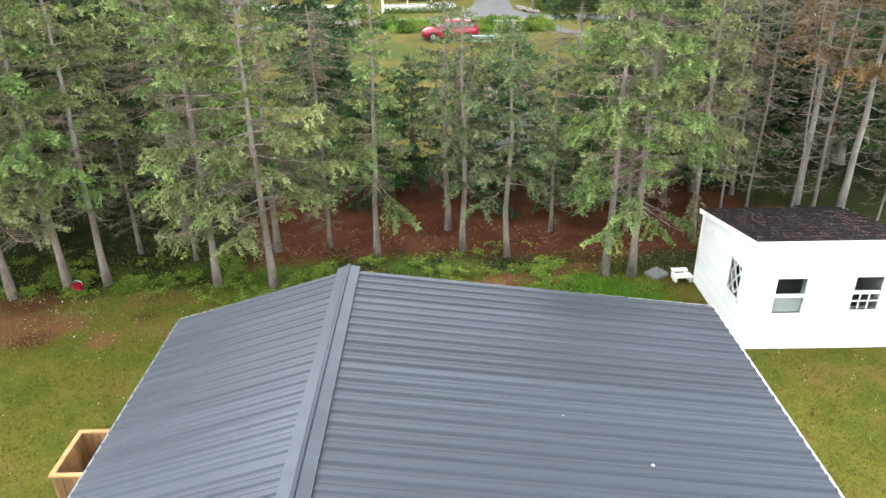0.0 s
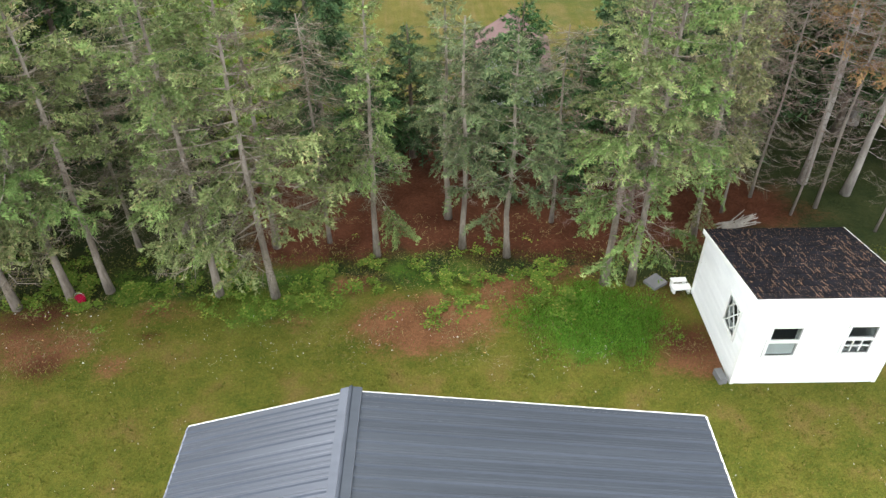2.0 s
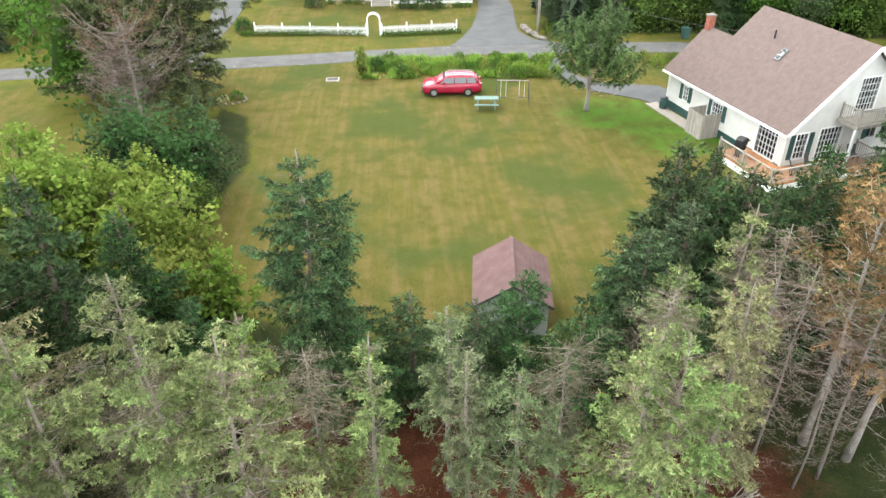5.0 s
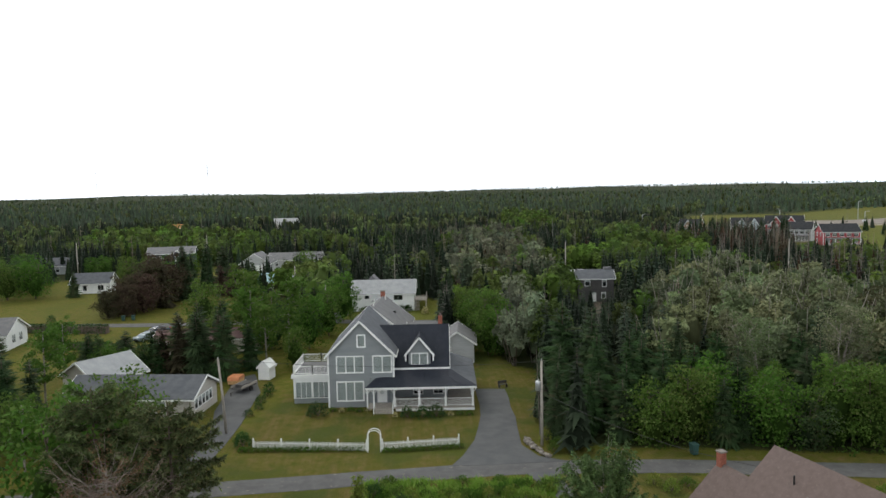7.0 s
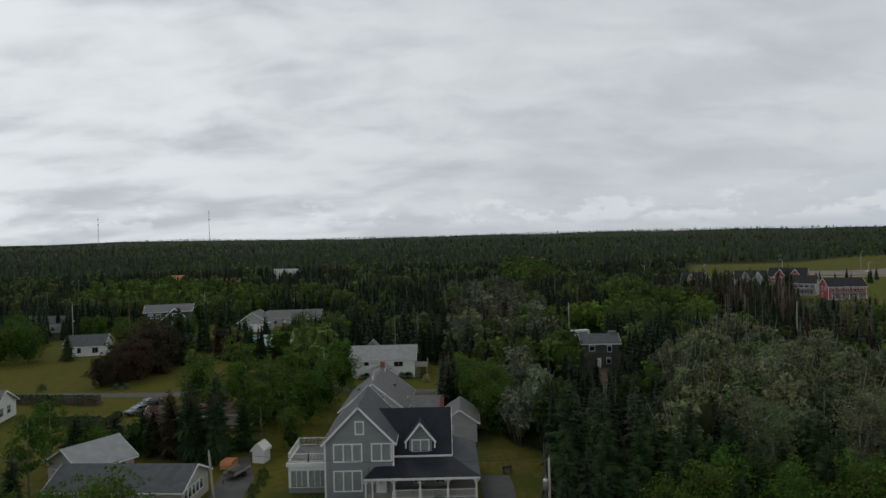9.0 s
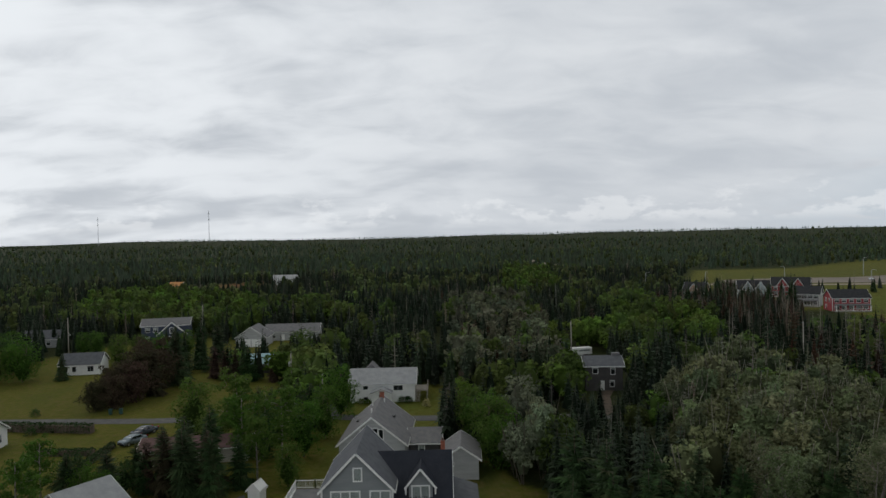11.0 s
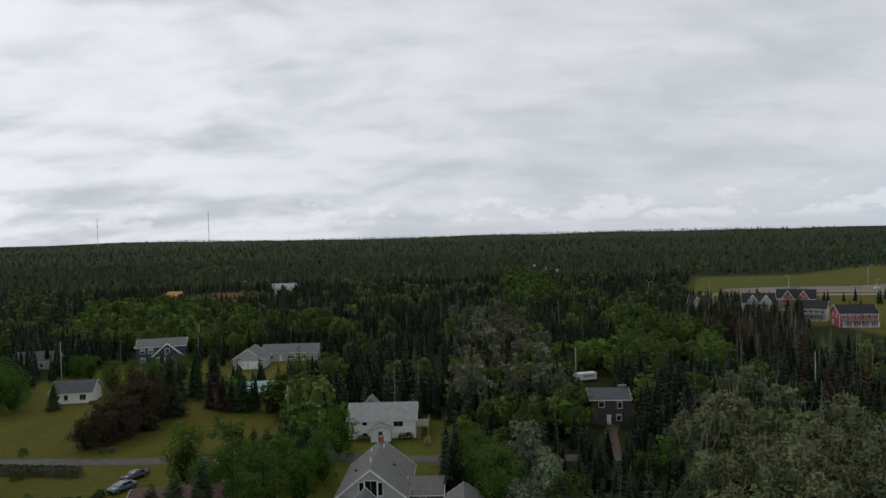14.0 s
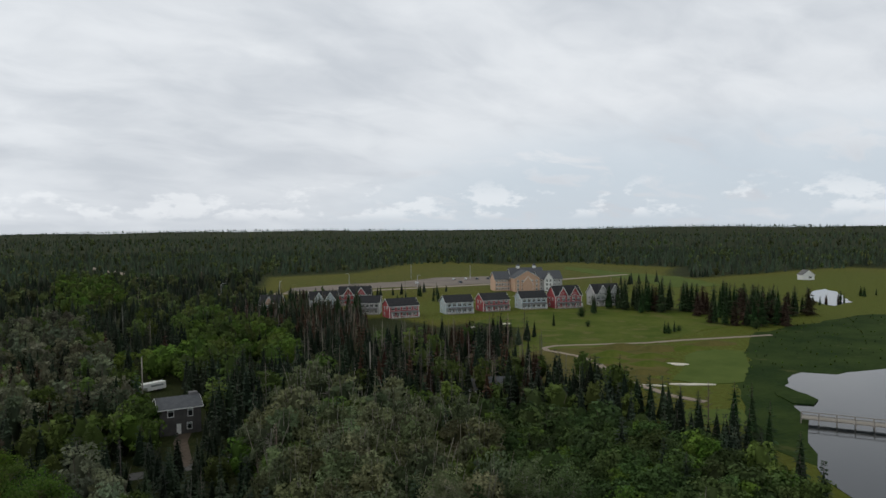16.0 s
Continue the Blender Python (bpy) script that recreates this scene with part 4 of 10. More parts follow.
def conifer(seed, H, base, R, r0=0.16, leaves=1.0, dead=0.5, lean=(0, 0), shape=0.75, bare=0.0, gap=0.42, blade=(0.105, 0.042, 0.0090), single=True, limb=0.016, inner=0.42, curl=0.16, low=1.7, fine=0.006):
    """Meshes of a spruce: trunk with limbs, flat needle pads on the outer part of each limb, dead twigs near the trunk.
    base: where the green begins, as part of the height; inner: bare part of a live limb; low: height of the first limb."""
    rs = np.random.RandomState(seed)
    line = trunk_line(H, lean, rs)
    trunk = MB()
    rad = [r0 * (1 - 0.9 * (i / (len(line) - 1)) ** 0.9) + 0.012 for i in range(len(line))]
    rad[0] *= 1.35
    trunk.tube(line, rad, 8)
    P, Q, RR, gp, gw, gc, dp, dq = [], [], [], [], [], [], [], []
    h = max(low, 0.0) if dead > 0.2 else max(base * H * 0.9, 0.25)
    ph = rs.uniform(0, 6.28, 3)
    step = blade[2] / max(leaves, 0.2)
    while h < H * 0.985:
        f = h / H
        n = rs.randint(3, 6)
        a0 = rs.uniform(0, 6.28)
        for k in range(n):
            a = a0 + 6.28 * k / n + rs.normal(0, 0.25)
            g = max(0.0, (f - base) / (1 - base))
            full = R * (1 - g) ** shape * (0.68 + 0.32 * math.sin(2.0 * a + ph[0] + 5 * f)) * rs.uniform(0.7, 1.2) + 0.14
            live = f >= base and rs.rand() > bare
            if f < base:
                full *= 0.45 + 0.5 * f / base
            rise = 0.55 * g - 0.30 + 0.16 * rs.normal()
            w = np.array([math.cos(a), math.sin(a), 0.0])
            side = np.array([-w[1], w[0], 0.0])
            s = along(line, h)

            def at(u):
                u = np.asarray(u, float)[:, None]
                return s + w * full * u + np.array([0, 0, 1.0]) * full * (rise * u + curl * u * u) + side * full * 0.10 * math.sin(ph[1] + k + 7 * f) * u * u

            ks = at([0, 0.35, 0.7, 1.0])
            for i in range(3):
                P.append(ks[i])
                Q.append(ks[i + 1])
                RR.append((limb + 0.008 * full) * (1, 0.7, 0.42)[i])
            if live:
                bareu = inner * (1 - g) ** 0.5 * rs.uniform(0.6, 1.3)
                m = int(full * (1 - bareu) / 0.085) + 3
                u = np.linspace(bareu, 1.0, m)
                c = at(u)
                sg = np.where(np.arange(m) % 2, 1.0, -1.0)[:, None]
                ln = ((0.10 + 0.52 * np.sin(np.pi * np.clip((u - bareu) / (1.12 - bareu), 0, 1)) ** 0.8) * min(full, 1.7) * 0.62 * rs.uniform(0.55, 1.15, m))[:, None]
                d = side * sg * 0.75 + w * 0.6 + np.array([0, 0, 1.0]) * (rise * 0.6 - 0.10) + rs.normal(0, 0.12, (m, 3))
                shade = rs.uniform(0.75, 1.2)
                for i in range(m):
                    kk = max(2, int(ln[i, 0] / step))
                    q = rs.uniform(0.05, 1.0, (kk, 1))
                    gp.append(c[i] + d[i] * ln[i] * q + rs.normal(0, 0.030, (kk, 3)) - np.array([0, 0, 1.0]) * 0.38 * ln[i] * q * q)
                    gc.append(shade * rs.uniform(0.62, 1.42) * (0.60 + 0.60 * q))      # young tips paler, inner needles darkened as crown shade
                    gw.append(d[i] * 0.55 + rs.normal(0, 0.42, (kk, 3)))
            reach = bareu if live else 0.95
            m = rs.poisson(full * reach * 13 * dead)
            if m:
                c = at(rs.uniform(0.12, 1.0, m) * reach)
                sg = rs.choice([-1.0, 1.0], (m, 1))
                t = c + (side * sg * 0.8 + w * 0.6) * full * rs.uniform(0.10, 0.34, (m, 1)) + rs.normal(0, 0.05, (m, 3)) - [0, 0, 0.04]
                dp.append(c)
                dq.append(t)
                for _ in range(2):
                    b = c + (t - c) * rs.uniform(0.2, 0.9, (m, 1))
                    dp.append(b)
                    dq.append(b + rs.normal(0, 0.11, (m, 3)) + w * 0.07)
        h += gap * rs.uniform(0.7, 1.3) * (1.0 - 0.35 * f)
    lv, lt = blades(np.array(P), np.array(Q), np.array(RR), rs)
    o = len(trunk.v)
    trunk.v += [tuple(p) for p in lv]
    trunk.f += [tuple(int(i) + o for i in t) for t in lt]
    crown = twigs = None
    if gp:
        gp.append(along(line, np.linspace(H * 0.93, H, 14)))
        gw.append(np.tile([0.1, 0.05, 0.6], (14, 1)) + rs.normal(0, 0.3, (14, 3)))
        gc.append(np.ones((14, 1)))
        crown = needles(np.concatenate(gp), np.concatenate(gw), blade[0], blade[1], rs)
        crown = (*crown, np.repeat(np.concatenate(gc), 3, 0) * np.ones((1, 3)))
    if dp:
        twigs = slivers(np.concatenate(dp), np.concatenate(dq), fine, rs)
    return trunk, crown, twigs


def dense_spruce(seed, H, R, r0=0.16, gap=0.42, k=7, arms=7, ragged=0.25, base=0.06, bare=0.06):
    """Meshes of a spruce clothed to the ground: overlapping boughs of flat sprays round a dense middle."""
    rs = np.random.RandomState(seed)
    line = trunk_line(H, (rs.normal(0, 0.012), rs.normal(0, 0.012)), rs, 7, 0.03)
    trunk = MB().tube(line, [r0 * (1 - 0.93 * i / 7) + 0.01 for i in range(8)], 7)
    P, A, L, rise, h = [], [], [], [], H * base
    ph = rs.uniform(0, 6.28)
    while h < H * 0.985:
        g = (h / H - base) / (1 - base)
        n = max(4, int(arms * (1 - 0.4 * g)))
        a0 = rs.uniform(0, 6.28)
        for j in range(n):
            if rs.rand() < bare:
                continue
            a = a0 + 6.2832 * j / n + rs.normal(0, 0.2)
            side = 1 + ragged * math.sin(2 * a + ph + 4 * g)
            P.append(along(line, h + rs.normal(0, 0.08)))
            A.append(a)
            L.append((R * (1 - g) ** 0.62 * side * rs.uniform(1 - 1.5 * ragged, 1 + 0.7 * ragged) + 0.16) * (0.82 if g < 0.08 else 1))
            rise.append(0.85 * g - 0.32 + rs.normal(0, 0.13))
        h += gap * rs.uniform(0.7, 1.3) * (1 - 0.45 * g)
    P, A, L, rise = np.array(P), np.array(A), np.array(L), np.array(rise)
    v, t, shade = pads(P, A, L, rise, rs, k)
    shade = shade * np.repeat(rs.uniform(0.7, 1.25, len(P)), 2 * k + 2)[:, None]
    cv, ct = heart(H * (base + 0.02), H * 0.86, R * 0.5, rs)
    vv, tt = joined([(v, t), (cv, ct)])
    # middle at half tint for the shade behind the boughs
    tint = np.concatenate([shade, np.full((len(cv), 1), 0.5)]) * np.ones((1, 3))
    return trunk, (vv, tt, tint), None


def broadleaf(seed, H, R, clear=0.25, leaf=0.22, count=3500, r0=0.14, stems=1, ragged=0.45, lean=(0, 0)):
    """Meshes of a leafy tree: stems with forked limbs, and a crown of leaf clumps with gaps."""
    rs = np.random.RandomState(seed)
    trunk = MB()
    tips = []
    for s in range(stems):
        a = rs.uniform(0, 6.28)
        ln = (lean[0] + (0.16 * math.cos(a) if stems > 1 else 0), lean[1] + (0.16 * math.sin(a) if stems > 1 else 0))
        line = trunk_line(H * rs.uniform(0.8, 0.95), ln, rs, 7, 0.08)
        trunk.tube(line, [r0 * (1 - 0.88 * i / 7) + 0.01 for i in range(8)], 7)
        for k in range(int(13 / stems) + 3):
            h = H * (clear + (0.9 - clear) * (k + rs.rand()) / (int(13 / stems) + 3))
            b = along(line, np.array(min(h, line[-1, 2] * 0.97)))
            a = rs.uniform(0, 6.28)
            g = (h / H - clear) / (1 - clear)
            reach = R * (0.35 + 0.75 * math.sin(math.pi * min(0.95, 0.22 + 0.75 * g))) * rs.uniform(0.65, 1.1)
            e = b + np.array([math.cos(a), math.sin(a), 0.25 + 0.5 * rs.rand()]) * reach * 0.8
            m = (b + e) / 2 + rs.normal(0, 0.1, 3) + [0, 0, 0.1 * reach]
            trunk.tube([b, m, e], [r0 * 0.32, r0 * 0.2, 0.012], 5, False)
            for _ in range(4):
                c = m + (e - m) * rs.rand()
                q = c + rs.normal(0, 0.33, 3) * reach + [0, 0, 0.12 * reach]
                trunk.tube([c, q], [r0 * 0.10, 0.006], 3, False)
                tips.append((q, reach))
            tips.append((e, reach))
            tips.append((m, reach * 0.8))
    per = max(3, count // len(tips))
    pos, out, hue = [], [], []
    for q, reach in tips:
        k = int(per * rs.uniform(1 - ragged, 1 + ragged))
        rad = (0.30 + 0.14 * rs.rand()) * max(reach, 0.5)
        d = unit(rs.normal(0, 1, (k, 3)) + [0, 0, 0.25])
        pos.append(q + d * rad * rs.uniform(0.55, 1.05, (k, 1)) * [1, 1, 0.75])
        out.append(d + [0, 0, 0.35])
        hue.append(np.full((k, 1), rs.uniform(0.78, 1.18)))
    pos, out, hue = np.concatenate(pos), np.concatenate(out), np.concatenate(hue)
    ok = pos[:, 2] > 0.15
    v, t = facing(pos[ok], out[ok], leaf, rs, 0.5)
    hue = np.repeat(hue[ok], 4, 0)
    if clear < 0.2:
        n = count // 4
        a, u = rs.uniform(0, 6.2832, n), rs.uniform(0, 1, n)
        rad = R * (0.55 + 0.35 * np.sin(np.pi * (0.15 + 0.75 * u))) * rs.uniform(0.75, 1.05, n)
        d = np.stack([np.cos(a), np.sin(a), 0.3 + 0 * a], 1)
        fv, ft = facing(np.stack([rad * np.cos(a), rad * np.sin(a), H * (0.05 + 0.78 * u)], 1), d, leaf, rs, 0.5)
        v, t = joined([(v, t), (fv, ft)])
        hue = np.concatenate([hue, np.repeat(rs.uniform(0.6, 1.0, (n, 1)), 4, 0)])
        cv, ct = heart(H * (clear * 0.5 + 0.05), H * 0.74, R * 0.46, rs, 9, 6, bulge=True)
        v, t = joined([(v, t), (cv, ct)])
        # middle tinted darkest, standing in for shade inside the leaves
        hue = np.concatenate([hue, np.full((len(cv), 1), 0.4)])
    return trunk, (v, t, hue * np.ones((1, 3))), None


KINDS = {}


def kind_of_tree(key, made, bark, leaf, twig=None):
    trunk, crown, twigs = made
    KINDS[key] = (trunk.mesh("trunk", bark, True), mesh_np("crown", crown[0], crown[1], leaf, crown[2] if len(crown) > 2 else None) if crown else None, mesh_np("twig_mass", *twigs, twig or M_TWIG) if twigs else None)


def plant(key, x, y, name, label, group, turn=0.0, s=1.0, tall=1.0, z=0.0):
    t = thing(name, label, "tree", Matrix.Translation((x, y, z)) @ Euler((0, 0, turn)).to_matrix().to_4x4() @ Matrix.Diagonal((s, s, s * tall, 1)), group)
    trunk, crown, twigs = KINDS[key]
    part("trunk", trunk, None, t)
    if crown:
        part("crown", crown, None, t)
    if twigs:
        tagged(part("twig_mass", twigs, None, t), kind="stuff")
    return t


for i, (H, base, R, dead, bare, lean) in enumerate([
        (10.2, 0.26, 2.5, 1.3, 0.34, (0.01, 0.0)), (10.0, 0.22, 3.1, 1.3, 0.22, (-0.02, 0.0)), (8.8, 0.28, 1.6, 1.4, 0.40, (0.0, 0.0)),
        (7.6, 0.36, 1.45, 0.7, 0.12, (0.0, 0.0)), (7.3, 0.26, 2.3, 0.6, 0.06, (0.0, 0.0)), (9.8, 0.28, 2.2, 0.7, 0.16, (0.02, 0.0)),
        (9.9, 0.24, 2.4, 0.7, 0.14, (0.01, 0.0)), (11.0, 0.16, 3.2, 1.0, 0.16, (0.0, 0.0))]):
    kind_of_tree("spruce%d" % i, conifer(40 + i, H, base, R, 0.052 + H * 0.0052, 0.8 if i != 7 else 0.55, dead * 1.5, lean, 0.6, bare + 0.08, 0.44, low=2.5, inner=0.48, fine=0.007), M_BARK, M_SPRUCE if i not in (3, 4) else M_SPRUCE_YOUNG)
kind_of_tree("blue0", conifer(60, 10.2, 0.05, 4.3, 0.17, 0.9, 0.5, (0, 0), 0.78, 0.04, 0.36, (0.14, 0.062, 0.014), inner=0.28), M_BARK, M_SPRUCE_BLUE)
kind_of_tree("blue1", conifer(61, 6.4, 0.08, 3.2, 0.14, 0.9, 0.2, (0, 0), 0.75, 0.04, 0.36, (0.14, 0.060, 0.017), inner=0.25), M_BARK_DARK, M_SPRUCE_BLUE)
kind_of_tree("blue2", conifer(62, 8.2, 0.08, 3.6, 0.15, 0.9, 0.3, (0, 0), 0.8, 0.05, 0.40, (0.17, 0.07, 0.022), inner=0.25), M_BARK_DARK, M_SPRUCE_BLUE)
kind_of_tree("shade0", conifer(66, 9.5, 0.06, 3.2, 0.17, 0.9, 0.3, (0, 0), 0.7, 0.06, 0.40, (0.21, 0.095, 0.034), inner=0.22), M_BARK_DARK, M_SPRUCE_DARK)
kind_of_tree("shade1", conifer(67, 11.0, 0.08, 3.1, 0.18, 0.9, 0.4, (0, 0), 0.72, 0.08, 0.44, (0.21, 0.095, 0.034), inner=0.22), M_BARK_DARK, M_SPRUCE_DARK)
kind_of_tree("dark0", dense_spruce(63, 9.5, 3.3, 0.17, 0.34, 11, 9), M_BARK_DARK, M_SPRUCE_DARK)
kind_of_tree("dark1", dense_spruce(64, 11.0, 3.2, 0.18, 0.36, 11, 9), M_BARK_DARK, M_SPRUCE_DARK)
for i, (H, lean) in enumerate([(8.8, (0.0, 0.0)), (8.2, (-0.02, 0.02)), (9.6, (-0.01, 0.0)), (9.0, (-0.05, 0.0))]):
    kind_of_tree("snag%d" % i, conifer(70 + i, H, 0.95, 2.1, 0.036 + 0.014 * (i == 2), 0.4, 0.6, lean, 0.7, 0.2, 0.36, (0.09, 0.03, 0.03), True, 0.008, 0.4, 0.6, 1.5, 0.006), M_BARK_GREYED, M_SPRUCE)
for i in range(2):
    kind_of_tree("bare%d" % i, conifer(75 + i, 8.6 + i, 0.94, 2.3, 0.075, 0.4, 1.7, (0.02 * i, 0), 0.6, 0.2, 0.34, (0.09, 0.03, 0.03), True, 0.012, 0.4, 0.1, 1.2, 0.007), M_BARK, M_SPRUCE)
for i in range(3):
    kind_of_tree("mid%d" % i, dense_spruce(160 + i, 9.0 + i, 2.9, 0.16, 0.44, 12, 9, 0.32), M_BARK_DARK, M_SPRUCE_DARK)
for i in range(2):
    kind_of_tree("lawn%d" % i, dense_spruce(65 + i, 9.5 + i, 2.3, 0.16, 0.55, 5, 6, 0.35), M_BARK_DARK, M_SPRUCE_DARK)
kind_of_tree("rust0", conifer(80, 10.5, 0.62, 2.4, 0.17, 0.45, 0.4, (0.01, 0), 0.45, 0.45, 0.55, (0.13, 0.045, 0.02), inner=0.6, curl=0.4), M_BARK_PALE, M_PINE)
kind_of_tree("rust1", conifer(81, 9.3, 0.50, 2.5, 0.11, 0.8, 0.4, (0.0, 0), 0.45, 0.25, 0.45, (0.13, 0.05, 0.014), inner=0.5, curl=0.4), M_BARK_PALE, M_RUST)
kind_of_tree("deadpine", conifer(82, 7.6, 0.88, 4.3, 0.16, 0.4, 0.45, (0, 0), 0.75, 0.3, 0.26, (0.15, 0.05, 0.03), True, 0.018, 0.5, 0.85, 0.8, 0.012), M_BARK_GREYED, M_BROWN)
kind_of_tree("pine0", conifer(83, 9.5, 0.10, 4.6, 0.17, 0.75, 0.4, (0, 0), 0.45, 0.05, 0.40, (0.26, 0.10, 0.026), inner=0.25), M_BARK_DARK, M_PINE_DARK)
kind_of_tree("pine1", conifer(84, 6.0, 0.33, 4.4, 0.16, 1.1, 0.0, (0.03, 0), 0.36, 0.0, 0.26, (0.20, 0.06, 0.018), inner=0.42, curl=0.8, low=2.1), M_BARK_PALE, M_PINE)
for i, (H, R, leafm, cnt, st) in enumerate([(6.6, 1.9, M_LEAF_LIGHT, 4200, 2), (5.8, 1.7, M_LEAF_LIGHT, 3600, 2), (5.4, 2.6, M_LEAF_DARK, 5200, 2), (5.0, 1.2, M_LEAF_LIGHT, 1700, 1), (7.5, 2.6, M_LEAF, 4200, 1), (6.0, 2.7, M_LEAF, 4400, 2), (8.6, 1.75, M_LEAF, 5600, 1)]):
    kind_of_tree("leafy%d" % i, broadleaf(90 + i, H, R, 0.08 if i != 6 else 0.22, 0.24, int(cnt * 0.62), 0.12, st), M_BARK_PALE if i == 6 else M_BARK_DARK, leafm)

M_ASPEN = leaf_material("pale_aspen_leaves", (0.082, 0.112, 0.050), (0.175, 0.205, 0.105), (0.24, 0.25, 0.16), False, 0.3)
kind_of_tree("aspen0", broadleaf(150, 10.0, 2.3, 0.22, 0.20, 3600, 0.10, 3), M_BARK_PALE, M_ASPEN)
M_PLUM = leaf_material("dull_brown_foliage", (0.045, 0.034, 0.024), (0.095, 0.068, 0.046), (0.08, 0.09, 0.04), False, 0.2)
kind_of_tree("plum0", broadleaf(140, 9.0, 3.4, 0.02, 0.34, 6000, 0.14, 3, 0.2), M_BARK_DARK, M_PLUM)
kind_of_tree("plum1", dense_spruce(141, 8.6, 2.7, 0.14, 0.42, 8, 8, 0.35), M_BARK_DARK, M_PLUM)

ROW = "spruces behind the yard"
for key, x, y, s, turn, lab in [
        ("spruce1", -13.3, 20.0, 1.05, 0.4, "tall ragged grey-green spruce with dead lower twigs"),
        ("spruce0", -11.85, 20.4, 1.05, 1.2, "leaning ragged spruce with a bare grey trunk"),
        ("spruce5", -10.8, 20.7, 1.0, 2.6, "half-bare spruce with a pale leaning trunk"),
        ("spruce0", -7.4, 20.45, 0.98, 4.4, "slim grey-green spruce with sparse needles"),
        ("spruce1", -5.72, 20.4, 1.0, 5.2, "broad ragged spruce with drooping dead branches"),
        ("spruce2", -2.8, 22.3, 0.98, 0.8, "thin spruce with a grey trunk and sparse crown"),
        ("spruce3", -0.05, 22.65, 1.0, 2.0, "young spruce with a thin bent trunk"),
        ("spruce4", 1.35, 22.15, 1.0, 3.1, "young blue-tinged spruce with a full crown"),
        ("spruce5", 4.2, 20.8, 1.0, 0.2, "tall spruce with a bare pale trunk"),
        ("spruce6", 5.0, 20.75, 1.0, 3.9, "tall full spruce beside the white shed"),
        ("spruce2", -6.1, 22.8, 1.0, 2.7, "thin spruce standing in shade"),
        ("spruce3", -0.5, 24.3, 1.05, 4.9, "young spruce in the shade of the grove"),
        ("spruce6", 7.55, 23.1, 0.95, 1.9, "half-dead spruce with grey twigs"),
        ("spruce7", -15.3, 21.5, 1.0, 2.1, "dense old spruce with hanging grey-green boughs"),
        ("spruce7", -17.5, 20.5, 1.0, 4.0, "dense old spruce with hanging grey-green boughs"),
        ("spruce7", -14.2, 24.0, 1.0, 5.4, "dense old spruce with hanging grey-green boughs"),
        ("spruce0", -9.3, 23.6, 0.95, 3.3, "ragged spruce with a bent top"),
        ("spruce2", 9.0, 27.6, 1.05, 1.1, "sparse spruce among bare trunks"),
        ("spruce5", 6.6, 26.2, 0.8, 2.2, "sparse spruce among bare trunks")]:
    plant(key, x, y, "spruce_tree", lab, ROW, turn, s)
for key, x, y, s, turn in [("snag0", 8.9, 24.4, 1.0, 0.3), ("snag1", 10.2, 25.3, 1.05, 1.9), ("snag3", 11.2, 24.2, 0.9, 0.0), ("snag2", 12.2, 24.6, 1.05, 4.0), ("snag1", 13.6, 23.2, 0.9, 2.4)]:
    plant(key, x, y, "dead_tree", "standing dead spruce with bare grey branches", "bare trees behind the shed", turn, s)
for key, x, y, s, turn in [("bare1", 10.4, 27.2, 0.9, 1.0), ("bare1", -8.6, 22.2, 0.75, 1.6), ("bare0", -10.6, 22.8, 0.85, 2.6), ("bare1", -4.4, 23.0, 0.8, 3.6), ("bare0", 3.0, 24.0, 0.8, 4.6), ("bare1", 5.6, 24.0, 0.9, 5.6)]:
    plant(key, x, y, "dead_tree", "dead spruce full of fine brown-grey twigs", "bare trees behind the shed", turn, s)
for key, x, y, s, turn, lab in [
        ("rust1", 12.4, 26.2, 1.1, 0.5, "dying pine with orange-brown needles"), ("rust1", 13.6, 25.4, 1.1, 2.0, "dying pine with orange-brown needles"),
        ("rust0", 16.2, 30.5, 0.95, 2.9, "half-dead pine with rust-brown and olive needles"), ("rust1", 15.0, 33.0, 0.8, 4.0, "dying pine with orange-brown needles"),
        ("pine0", 18.5, 29.0, 1.0, 1.0, "olive pine with a spreading crown")]:
    plant(key, x, y, "pine_tree", lab, "dying pines", turn, s)
GROVE = "dark spruces round the hay field"
